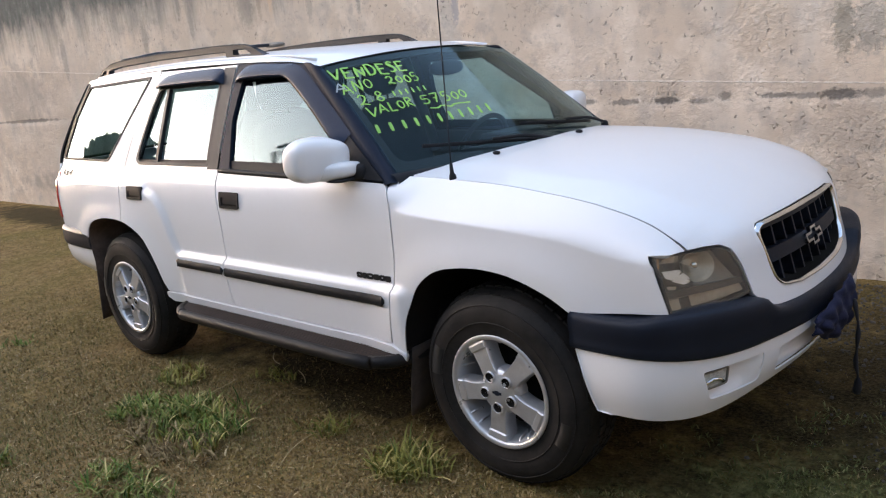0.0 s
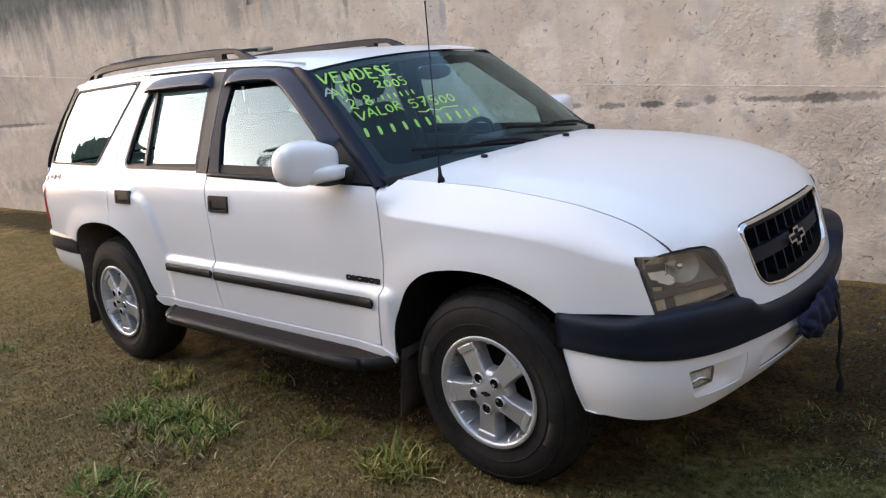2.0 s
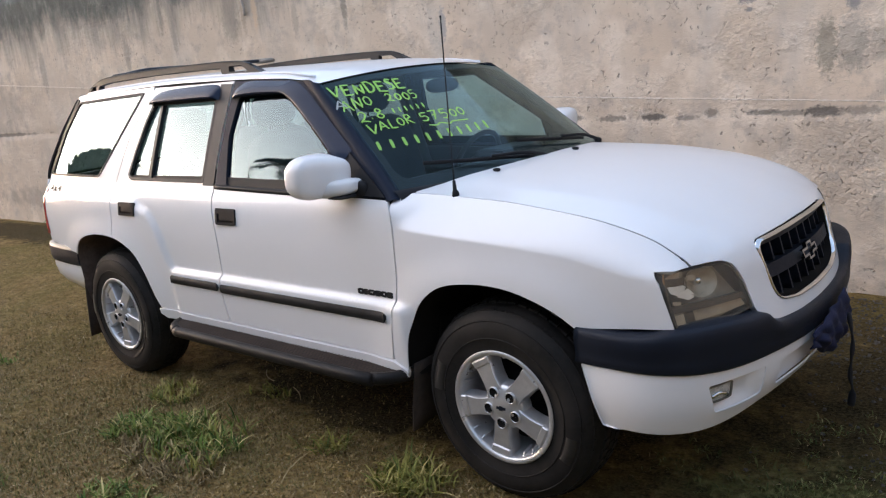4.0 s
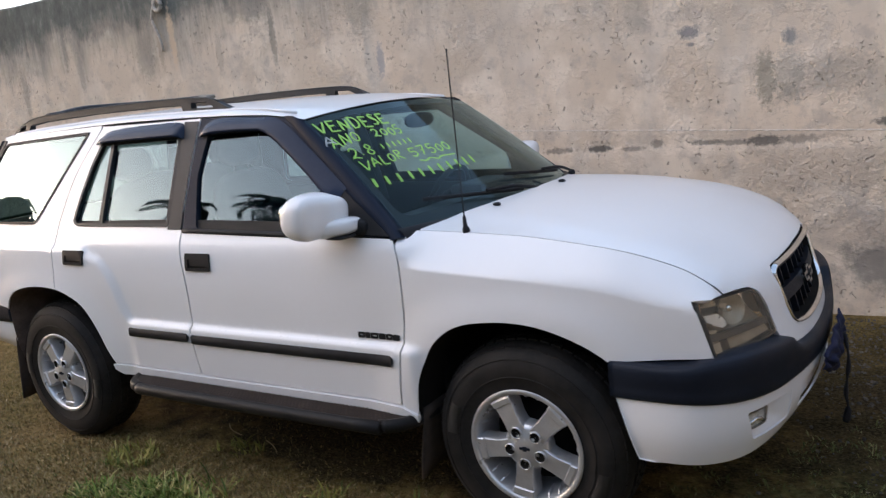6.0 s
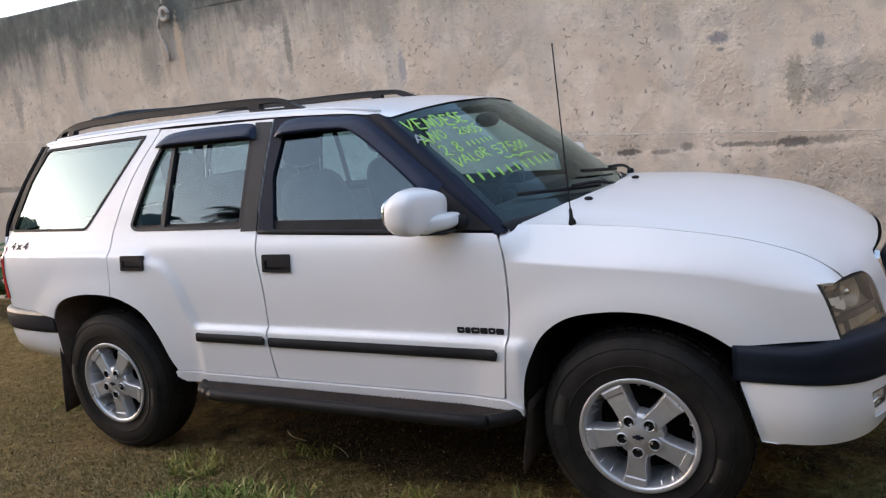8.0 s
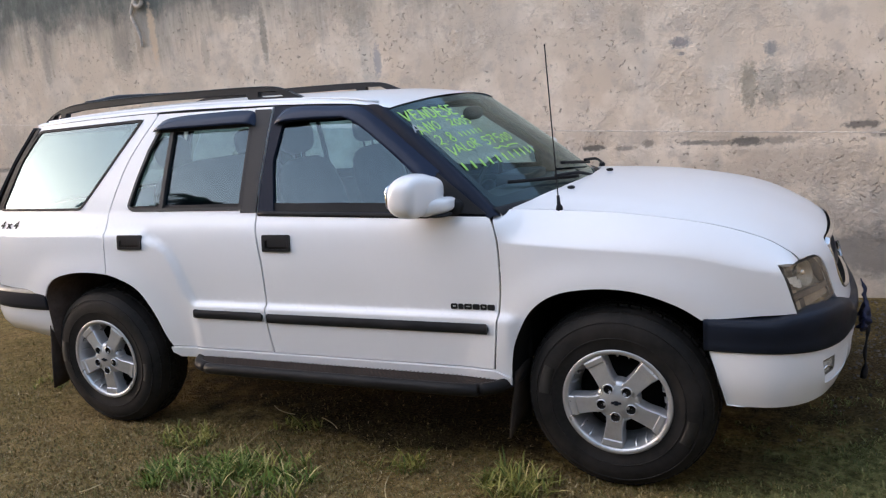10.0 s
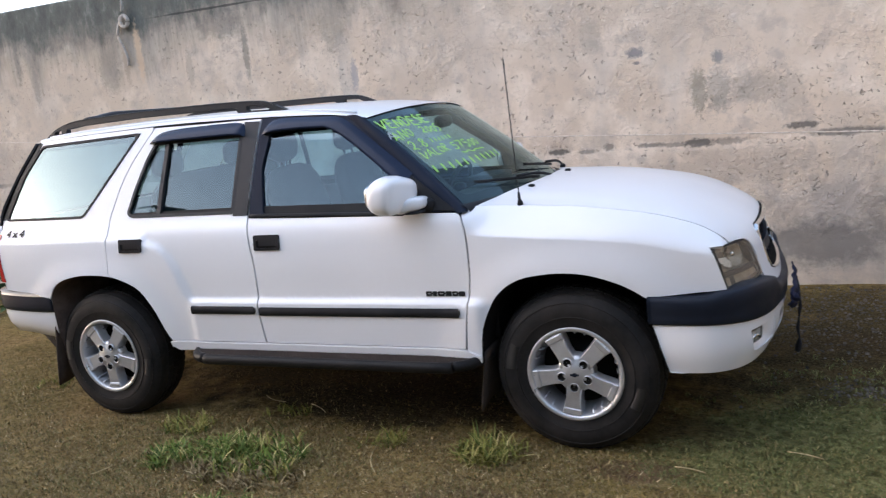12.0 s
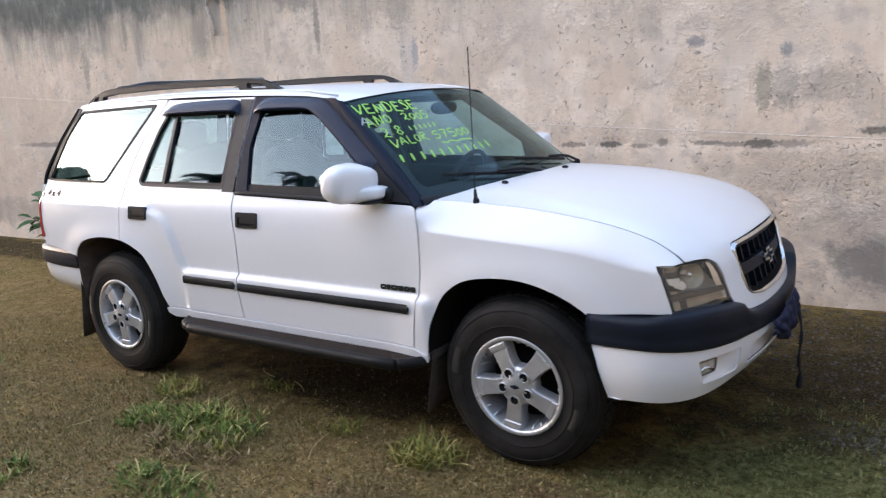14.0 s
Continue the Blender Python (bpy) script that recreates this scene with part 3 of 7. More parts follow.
def tube(points, radius, sides=10, closed=False, flat=1.0):
    """A round bar along the points. radius: one, or one for each point; flat: its height over its width."""
    P = [Vector(p) for p in points]
    n = len(P)
    verts, faces = [], []
    up = Vector((0, 0, 1))
    for i in range(n):
        a, b = P[i - 1] if i or closed else P[i], P[(i + 1) % n] if i < n - 1 or closed else P[i]
        d = (b - a).normalized()
        s = d.cross(up)
        if s.length < 1e-3:
            s = d.cross(Vector((1, 0, 0)))
        s.normalize()
        w = s.cross(d).normalized()
        r = radius[i] if isinstance(radius, (list, tuple)) else radius
        for k in range(sides):
            t = 2 * math.pi * k / sides
            verts.append(P[i] + s * math.cos(t) * r + w * math.sin(t) * r * flat)
    for i in range(n if closed else n - 1):
        for k in range(sides):
            a, b = i * sides, ((i + 1) % n) * sides
            faces.append((a + k, a + (k + 1) % sides, b + (k + 1) % sides, b + k))
    if not closed:
        faces.append(tuple(range(sides))[::-1])
        faces.append(tuple((n - 1) * sides + k for k in range(sides)))
    return verts, faces


def lathe(profile, segments, s=-1):
    """A turned shape round the y axis; profile: (radius, y)."""
    verts, faces = [], []
    for r, y in profile:
        for k in range(segments):
            t = 2 * math.pi * k / segments
            verts.append(Vector((r * math.cos(t), y * -s, r * math.sin(t))))
    for i in range(len(profile) - 1):
        for k in range(segments):
            a, b = i * segments, (i + 1) * segments
            q = (a + k, a + (k + 1) % segments, b + (k + 1) % segments, b + k)
            faces.append(q if s < 0 else q[::-1])
    return verts, faces


def block(cx, cy, cz, sx, sy, sz, bevel=0.01, taper=None, segments=2):
    """A box with rounded edges; taper: the top's size over the bottom's, in x and y."""
    bm = bmesh.new()
    bmesh.ops.create_cube(bm, size=1)
    for v in bm.verts:
        k = taper if taper and v.co.z > 0 else (1, 1)
        v.co = Vector((v.co.x * sx * k[0], v.co.y * sy * k[1], v.co.z * sz))
    if bevel:
        bmesh.ops.bevel(bm, geom=bm.edges[:], offset=bevel, segments=segments, affect="EDGES", profile=0.6)
    bmesh.ops.translate(bm, verts=bm.verts, vec=(cx, cy, cz))
    return bm


def blob(c, h, power=2.6, n=20):
    """A superellipsoid: a rounded box."""
    verts, faces = [], []

    def sp(v, e):
        return math.copysign(abs(v) ** e, v)
    e = 2 / power
    m = n // 2
    for i in range(m + 1):
        a = -math.pi / 2 + math.pi * i / m
        for k in range(n):
            b = 2 * math.pi * k / n
            verts.append(Vector((c[0] + h[0] * sp(math.cos(a), e) * sp(math.cos(b), e), c[1] + h[1] * sp(math.cos(a), e) * sp(math.sin(b), e), c[2] + h[2] * sp(math.sin(a), e))))
    for i in range(m):
        for k in range(n):
            faces.append((i * n + k, i * n + (k + 1) % n, (i + 1) * n + (k + 1) % n, (i + 1) * n + k))
    return verts, faces


# ---------------------------------------------------------------- ground and wall
def lie(x, y):
    """The height of the ground: almost level, a little higher along the wall."""
    z = 0.035 * step(0.9, 2.0, y) * step(-5.0, 1.0, x)
    z += 0.014 * noise.noise(Vector((x * 1.3, y * 1.3, 0.0))) + 0.008 * noise.noise(Vector((x * 5, y * 5, 3.0)))
    for wx in (-1.36, 1.36):
        for wy in (-0.74, 0.74):
            d = math.hypot((x - wx) / 1.3, y - wy)
            z *= step(0.15, 0.5, d)
    return z


def build_ground():
    def axis(a, b, gap, far):
        mid = list(np.arange(a, b, gap)) + [b]
        out, d, p, q = [], gap * 1.5, a, b
        lo, hi = [], []
        while d < far:
            p, q = p - d, q + d
            lo.append(p)
            hi.append(q)
            d *= 1.5
        return lo[::-1] + mid + hi
    xs, ys = axis(-7.0, 4.5, 0.06, 300), axis(-3.6, 2.2, 0.06, 300)
    verts = [(x, y, lie(x, y) if -9 < x < 7 and -6 < y < 4 else 0.0) for y in ys for x in xs]
    n = len(xs)
    faces = [(j * n + i, j * n + i + 1, (j + 1) * n + i + 1, (j + 1) * n + i) for j in range(len(ys) - 1) for i in range(n - 1)]
    ob = mesh_part("ground", verts, faces, GROUND)
    tagged(ob, "dry trodden lawn with bare brown earth patches", "ground", kind="structure")


def joint(x):
    return 1.128 - 0.0125 * min(0, x) + 0.006 * math.sin(x * 2.1) + 0.006 * math.sin(x * 5.3 + 1)


def build_wall():
    """The long rough-cast wall, its face uneven, with a pour joint and a sloping coping."""
    x0, x1, y, top = -16.0, 8.0, 2.0, 2.94
    xs = list(np.arange(x0, -7.0, 0.15)) + list(np.arange(-7.0, 4.0, 0.05)) + list(np.arange(4.0, x1 + 0.01, 0.2))
    zs = list(np.arange(-0.2, top - 0.01, 0.04)) + [top]
    verts, faces = [], []
    for z in zs:
        for x in xs:
            z_ = z + (0.03 * max(0, -5.5 - x) if z == top else 0)
            d = 0.010 * noise.noise(Vector((x * 0.8, 5, z * 0.8))) + 0.006 * noise.noise(Vector((x * 3.2, 2, z * 3.2)))
            d += 0.005 * max(0, noise.noise(Vector((x * 9, 1, z * 9))))
            j = z - joint(x)
            d -= 0.020 * math.exp(-(j / 0.022) ** 2) * (0.6 + 0.7 * noise.noise(Vector((x * 2.5, 0, 9))))
            d += 0.010 * step(0.02, -0.03, j)
            if 1.68 < z < 2.3 and abs(x + 1.11) < 0.06:
                d -= 0.010
            verts.append((x, y + 0.025 * x - d, z_))
    n, m = len(xs), len(zs)
    faces = [(j * n + i, j * n + i + 1, (j + 1) * n + i + 1, (j + 1) * n + i) for j in range(m - 1) for i in range(n - 1)]
    k = len(verts)
    for x in xs:
        verts.append((x, y + 0.025 * x + 0.16, top + 0.015 + 0.03 * max(0, -5.5 - x)))
    for x in xs:
        verts.append((x, y + 0.025 * x + 0.16, -0.2))
    for i in range(n - 1):
        a = (m - 1) * n + i
        faces.append((a, a + 1, k + i + 1, k + i))
        faces.append((k + i, k + i + 1, k + n + i + 1, k + n + i))
    ob = mesh_part("wall_north", verts, faces, WALL)
    tagged(ob, "tall beige rough-cast wall with dark mould runs", "wall", kind="structure")


def build_shade_wall():
    """An unseen plain wall, added beyond the car's nose to cut light from there."""
    x, y0, y1, top = 5.6, 2.14, -13.0, 3.1
    verts, faces = [], []
    ys = list(np.arange(y1, y0 + 0.01, 0.3))
    zs = list(np.arange(-0.2, top + 0.01, 0.3))
    for d in (0.0, 0.18):
        for z in zs:
            for y in ys:
                verts.append((x + d + (0.012 * noise.noise(Vector((y * 0.8, 3, z * 0.8))) if d == 0 else 0), y, z))
    n, m = len(ys), len(zs)
    for k in (0, n * m):
        faces += [tuple(k + i for i in (j * n + i, j * n + i + 1, (j + 1) * n + i + 1, (j + 1) * n + i)) for j in range(m - 1) for i in range(n - 1)]
    for i in range(n - 1):
        a = (m - 1) * n + i
        faces.append((a, a + 1, n * m + a + 1, n * m + a))
    ob = mesh_part("added_shade_wall", verts, faces, SHADE_WALL)
    tagged(ob, "unseen plain grey-brown wall added to shade the car's nose", "wall", kind="structure")


# ---------------------------------------------------------------- the car's surfaces (x forward, z up, half widths)
PROF = spline([0.28, 0.38, 0.45, 0.55, 0.66, 0.85, 0.97, 1.03, 1.08, 1.12, 1.16, 1.30, 1.45, 1.57, 1.64],
              [0.765, 0.815, 0.835, 0.846, 0.852, 0.856, 0.850, 0.842, 0.828, 0.807, 0.7916, 0.744, 0.690, 0.642, 0.605])
HAUNCH = spline([0.66, 0.704, 0.748, 0.909, 0.996, 1.03], [-0.66, -0.673, -0.70, -0.77, -0.854, -0.957])
FENDER_LINE = spline([0.9, 1.22, 1.45, 1.66, 1.8, 1.88, 1.95], [1.008, 0.986, 0.969, 0.944, 0.912, 0.895, 0.889])
HOOD_EDGE_Z = spline([0.80, 1.05, 1.20, 1.45, 1.66, 1.80, 1.87, 1.95, 1.99], [1.128, 1.126, 1.115, 1.096, 1.066, 1.022, 0.995, 0.955, 0.912])
HOOD_EDGE_Y = spline([0.80, 1.10, 1.35, 1.55, 1.70, 1.82, 1.91, 1.97, 2.012], [0.740, 0.740, 0.738, 0.735, 0.729, 0.718, 0.708, 0.700, 0.682])
SEAM_Z = spline([1.10, 1.35, 1.55, 1.70, 1.82, 1.91, 1.97, 2.012], [1.118, 1.104, 1.080, 1.055, 1.022, 0.987, 0.948, 0.911])
ROOF_LINE = spline([-1.86, -1.40, -0.9, -0.3, 0.1, 0.28, 0.40], [1.612, 1.626, 1.632, 1.620, 1.600, 1.578, 1.556])


def half_width(x, z):
    w = PROF(z) if z < 1.14 else 0.798 - 0.330 * (z - 1.14) - 0.075 * (z - 1.14) ** 2
    if x > 1.2:
        w -= 0.052 * ((x - 1.2) / 0.74) ** 2
    if x < -1.3:
        w -= 0.030 * ((-1.3 - x) / 0.8) ** 2
    for wx, zc in ((1.36, 0.36), (-1.36, 0.37)):
        d = math.hypot(x - wx, z - zc)
        w += 0.016 * step(0.66, 0.50, d) * step(1.0, 0.8, z)
    # lower door cladding with its ledge, the rear haunch and the front wing's shoulder
    w += 0.026 * step(0.722, 0.694, z) * step(-0.70, -0.64, x) * step(1.0, 0.94, x)
    if z < 1.12:
        w += 0.017 * step(0.025, -0.025, x - HAUNCH(z)) * step(1.068, 1.046, z)
        w += 0.004 * step(0.90, 1.02, x)
    return w


def side(s):
    return lambda x, z: Vector((x, s * half_width(x, z), z))


def wing(s):
    """The front wing: upright below, rolling over to the bonnet's edge above."""
    def f(x, v):
        top = WING_TOP(x)
        r = top - FENDER_LINE(x)
        if v <= top - r:
            return Vector((x, s * half_width(x, v), v))
        u = min(1.0, (v - (top - r)) / r)
        w, h = half_width(x, top - r), HOOD_EDGE_Y(x)
        fade = step(1.02, 0.87, x)
        roll = u ** (1.10 + 0.55 * step(1.1, 2.0, x))
        return Vector((x, s * (w - (w - h) * ((1 - fade) * roll + fade * u ** 4)), v))
    return f


def front_x(y, z):
    return 2.17 - 0.32 * abs(y) ** 2.4 - 0.25 * (z - 0.8)


def bonnet_profile(y):
    y = abs(y)
    k = 1 - min(1.2, y / 0.735) ** 2
    # the raised middle field widens towards the nose
    pts = [(x, HOOD_EDGE_Z(x) + 0.050 * k + 0.006 * step(0.06, -0.06, y - 0.53 - 0.18 * (x - 0.85))) for x in (0.80, 1.2, 1.5)]
    f9 = front_x(y, 0.9)
    pts.append((1.5 + (f9 - 0.20 - 1.5) * 0.55, 1.066 + 0.038 * k))
    pts.append((f9 - 0.20, 1.022 + 0.012 * k))
    pts.append((f9 - 0.055, 0.953 + 0.004 * k))
    for z in (0.885, 0.78, 0.64):
        pts.append((front_x(y, z), z))
    return pts


def bonnet_sheet(y, s):
    """The bonnet before its side edges are drawn to the seam; s runs from the cowl forward and down over the nose."""
    P = bonnet_profile(y)
    i = min(len(P) - 2, max(0, int(math.floor(s))))
    t = s - i
    a, b, c, d = P[max(0, i - 1)], P[i], P[i + 1], P[min(len(P) - 1, i + 2)]
    q = [0.5 * (2 * b[k] + (c[k] - a[k]) * t + (2 * a[k] - 5 * b[k] + 4 * c[k] - d[k]) * t * t + (3 * b[k] - a[k] - 3 * c[k] + d[k]) * t ** 3) for k in (0, 1)]
    return Vector((q[0], y, q[1]))


def sheet_z(x):
    """The height of the undrawn bonnet over its side edge."""
    y, lo, hi = HOOD_EDGE_Y(x), 0.0, 6.0
    for _ in range(30):
        m = (lo + hi) / 2
        lo, hi = (m, hi) if bonnet_sheet(y, m).x < x else (lo, m)
    return bonnet_sheet(y, lo).z


SEAM_X = np.linspace(1.10, 2.0, 19)
SEAM_SHIFT = spline(SEAM_X, [SEAM_Z(x) - sheet_z(x) for x in SEAM_X])


def bonnet(y, s):
    """The bonnet and nose, with its side edges on the seam."""
    p = bonnet_sheet(y, s)
    return p + Vector((0, 0, SEAM_SHIFT(p.x) * step(0.36, 0.70, abs(y)) * step(2.02, 1.99, p.x) * step(1.0, 1.15, p.x)))


def nose_s(y, z):
    lo, hi = 4.0, 8.0
    for _ in range(30):
        m = (lo + hi) / 2
        lo, hi = (m, hi) if bonnet(y, m).z > z else (lo, m)
    return (lo + hi) / 2


def bonnet_s(y, x):
    lo, hi = 0.0, 6.0
    for _ in range(30):
        m = (lo + hi) / 2
        lo, hi = (m, hi) if bonnet(y, m).x < x else (lo, m)
    return (lo + hi) / 2


WING_TOP = spline(np.linspace(0.82, 2.012, 40), [bonnet(HOOD_EDGE_Y(x), bonnet_s(HOOD_EDGE_Y(x), x)).z for x in np.linspace(0.82, 2.012, 40)])


def screen(y, z):
    return Vector((1.06 - 0.30 * y * y - 1.31 * (z - 1.13) + 0.02 * math.sin(math.pi * min(1, max(0, (z - 1.1) / 0.5))), y, z))


def roof(x, a):
    w, zd = half_width(x, ROOF_LINE(x)), ROOF_LINE(x)
    h = 0.046 - 0.012 * step(0.0, 0.42, x) - 0.016 * step(-1.5, -1.88, x)
    t = a * math.pi / 2
    e = 2 / 2.7
    return Vector((x + 0.075 * math.cos(t) * step(0.0, 0.40, x), math.copysign(abs(math.sin(t)) ** e, a) * w, zd + h * abs(math.cos(t)) ** e))


REAR_X = spline([0.50, 0.76, 0.90, 1.063, 1.172, 1.405, 1.62], [-2.08, -2.085, -2.10, -2.112, -2.104, -1.984, -1.838])


def tail(y, z):
    return Vector((REAR_X(z) - 0.10 * (1 - min(1, abs(y) / 0.80) ** 2.5), y, z))


ARCH_F = [(0.947, 0.463), (0.968, 0.596), (1.021, 0.712), (1.087, 0.776), (1.162, 0.812), (1.258, 0.829), (1.352, 0.833), (1.442, 0.824), (1.53, 0.800), (1.616, 0.763), (1.684, 0.719)]
ARCH_R = [(-1.685, 0.715), (-1.654, 0.769), (-1.59, 0.815), (-1.49, 0.842), (-1.362, 0.854), (-1.212, 0.846), (-1.088, 0.81), (-1.001, 0.757), (-0.926, 0.651), (-0.878, 0.541), (-0.846, 0.486)]
B_GAP = [(-0.228, 0.486), (-0.245, 0.70), (-0.247, 0.885), (-0.272, 1.05), (-0.279, 1.134), (-0.277, 1.232), (-0.253, 1.472), (-0.236, 1.612)]
R_GAP = [(-1.212, 0.846), (-1.219, 0.997), (-1.220, 1.113), (-1.214, 1.17), (-1.121, 1.40), (-0.955, 1.622)]
F_GAP = [(0.872, 1.108), (0.903, 1.015), (0.911, 0.846), (0.897, 0.696), (0.872, 0.486)]
F_WIN = [(-0.192, 1.140), (0.605, 1.126), (0.640, 1.225), (0.225, 1.540), (-0.180, 1.540), (-0.218, 1.363)]
R_WIN = [(-0.376, 1.148), (-1.060, 1.152), (-1.096, 1.175), (-1.05, 1.311), (-0.991, 1.453), (-0.935, 1.545), (-0.352, 1.545)]
Q_WIN = [(-1.815, 1.588), (-1.045, 1.604), (-1.308, 1.29), (-1.420, 1.163), (-2.070, 1.165), (-1.940, 1.435)]


def moved(line, dx):
    return [(x + dx, z) for x, z in line]


def shrunk(poly, d):
    """The polygon with each side moved in by d."""
    n = len(poly)
    area = sum(poly[i][0] * poly[(i + 1) % n][1] - poly[(i + 1) % n][0] * poly[i][1] for i in range(n))
    k = 1 if area > 0 else -1
    out = []
    for i in range(n):
        a, p, b = Vector(poly[i - 1]), Vector(poly[i]), Vector(poly[(i + 1) % n])
        e1, e2 = (p - a).normalized(), (b - p).normalized()
        n1, n2 = Vector((-e1.y, e1.x)) * k, Vector((-e2.y, e2.x)) * k
        m = (n1 + n2)
        m = m / max(0.3, m.dot(n1))
        out.append(tuple(p + m * d))
    return out


def offset(f, d, outward):
    """The surface f moved out by d."""
    o = Vector(outward)

    def g(u, v):
        h = 1e-3
        n = (f(u + h, v) - f(u - h, v)).cross(f(u, v + h) - f(u, v - h))
        n.normalize()
        return f(u, v) + n * (d if n.dot(o) > 0 else -d)
    return g


def sheet(name, outline, holes, f, gap, outward, material, parent, label="", flange=0.014, edge=0.03, smooth=True, marks=()):
    v, q = panel(outline, holes, f, gap, Vector(outward), flange, edge, marks)
    return mesh_part(name, v, q, material, parent, label, smooth)


def ring(name, poly, width, f, outward, material, parent, label="", lift=0.006, r=0.02, edge=0.03):
    """A flat frame along a polygon."""
    return sheet(name, rounded(poly, r), [rounded(shrunk(poly, width), max(0.002, r - width * 0.5))], offset(f, lift, outward), 0.05, outward, material, parent, label, lift + 0.004, edge)


# ---------------------------------------------------------------- the car
CAR = thing("estate_car", "white four-wheel-drive estate car parked on dry lawn", "car")


def build_side(s):
    """Wing, doors, rear quarter, sill, glass and trim of one side."""
    out = (0, s, 0)
    f = side(s)
    # front wing
    line = flowing(ARCH_F, 0.02)
    lamp_edge = [(2.001, 0.742), (1.991, 0.775), (1.971, 0.84), (1.957, 0.88), (1.938, 0.916), (1.970, 0.916), (2.006, 0.911)]
    top = [(x, WING_TOP(x)) for x in np.linspace(2.009, 0.875, 72)]
    crease = [(x, FENDER_LINE(x) + d) for x in np.arange(0.93, 1.92, 0.009) for d in (-0.006, 0.0, 0.006)]
    poly = [(0.882, 0.452), (0.945, 0.452)] + line + [(1.70, 0.722), (1.956, 0.737)] + lamp_edge + top
    poly += [(0.880, 1.112)] + moved(flowing(F_GAP, 0.03), 0.008)[1:]
    sheet("front_wing", poly, [], wing(s), 0.018, out, WHITE, CAR, edge=0.02, marks=crease)
    # dark bar set in the bonnet gap to stand for its shade
    v, q = tube([(x, s * (HOOD_EDGE_Y(x) - 0.003), WING_TOP(x) - 0.0055) for x in np.linspace(0.97, 2.006, 60)], 0.0046, 6)
    mesh_part("bonnet_gap_shade", v, q, DARK, CAR, "dark bar standing for the gap's shade")
    # front door, white below the belt
    belt = [(-0.279, 1.134), (0.868, 1.106)]
    poly = flowing(B_GAP[:5], 0.03) + [belt[1]] + flowing(F_GAP, 0.03)[1:]
    ledge = [0.690, 0.700, 0.708, 0.716, 0.726]
    door = sheet("front_door", poly, [], f, 0.020, out, WHITE, CAR, edge=0.02, marks=[(x, z) for x in np.arange(-0.22, 0.86, 0.018) for z in ledge])
    frame_poly = [(-0.277, 1.138), (0.858, 1.112), (0.272, 1.578), (0.10, 1.598), (-0.236, 1.612), (-0.253, 1.472), (-0.276, 1.232)]
    sheet("window_frame", frame_poly, [rounded(F_WIN, 0.02)], offset(f, 0.001, out), 0.04, out, PILLAR, door, "blue-black door frame", 0.03)
    sheet("window_pane", rounded(F_WIN, 0.02), [], offset(f, -0.012, out), 0.06, out, SIDE_GLASS, door, "clear tinted glass", 0).visible_shadow = False
    # black strip added over the pane's foot for the dark band in the glass
    sheet("pane_foot_strip", [(-0.20, 1.130), (0.62, 1.120), (0.62, 1.166), (-0.20, 1.180)], [], offset(f, -0.007, out), 0.06, out, BLACK, door, "black strip over the foot of the pane", 0.004)
    v, q = tube([side(s)(x, 1.1335 - (x + 0.274) * 0.0246) + Vector((0, s * 0.001, 0)) for x in np.linspace(-0.272, 0.60, 20)], 0.0115, 8)
    mesh_part("weather_strip", v, q, BLACK, door, "black rubber strip")
    sail = [(0.575, 1.130), (0.865, 1.112), (0.60, 1.305), (0.565, 1.30)]
    sheet("mirror_sail", rounded(sail, 0.012), [], offset(f, 0.010, out), 0.04, out, BLACK, door, "", 0.018)
    # rear door
    poly = moved(flowing(B_GAP, 0.03), -0.009)[::-1] + [(-0.60, 0.486)] + [(x + 0.004, z) for x, z in flowing(ARCH_R, 0.02)[::-1] if x > -1.214] + moved(flowing(R_GAP, 0.03), 0.007)[1:] + [(-0.6, 1.616)]
    rdoor = sheet("rear_door", poly, [rounded(R_WIN, 0.018)], f, 0.020, out, WHITE, CAR, edge=0.02, marks=[(x, z) for x in np.arange(-0.69, -0.27, 0.018) for z in ledge])
    pillar = moved([(-0.277, 1.137), (-0.276, 1.232), (-0.253, 1.472), (-0.238, 1.600)], -0.011) + [(-0.345, 1.604), (-0.366, 1.40), (-0.378, 1.137)]
    sheet("door_pillar", pillar, [], offset(f, 0.003, out), 0.05, out, FRAME, rdoor, "dark grey pillar", 0.008)
    ring("window_seal", R_WIN, 0.016, f, out, FRAME, rdoor, "dark rubber seal", 0.004)
    sheet("window_pane", rounded(R_WIN, 0.02), [], offset(f, -0.014, out), 0.06, out, SIDE_GLASS, rdoor, "tinted glass", 0).visible_shadow = False
    sheet("pane_foot_strip", [(-0.37, 1.14), (-1.07, 1.145), (-1.075, 1.180), (-0.37, 1.182)], [], offset(f, -0.008, out), 0.06, out, BLACK, rdoor, "black strip over the foot of the pane", 0.004)
    sheet("window_divider", [(-0.835, 1.545), (-0.857, 1.545), (-0.886, 1.15), (-0.860, 1.15)], [], offset(f, 0.003, out), 0.05, out, FRAME, rdoor, "", 0.02)
    # rear quarter and its glass
    poly = [(x - 0.004, z) for x, z in flowing(ARCH_R, 0.02) if x < -1.208][::-1] + [(-1.70, 0.722), (-2.075, 0.765), (-2.098, 0.90), (-2.104, 1.063), (-2.098, 1.172), (-1.980, 1.405), (-1.838, 1.610), (-1.40, 1.624), (-0.965, 1.628)] + flowing(R_GAP, 0.03)[::-1][1:]
    quarter = sheet("rear_quarter", poly, [rounded(Q_WIN, [0.01, 0.01, 0.02, 0.09, 0.02, 0.02])], f, 0.022, out, WHITE, CAR, edge=0.02, marks=[(x, z) for x in np.arange(-2.075, -1.25, 0.02) for z in (1.044, 1.057, 1.070, 1.085)])
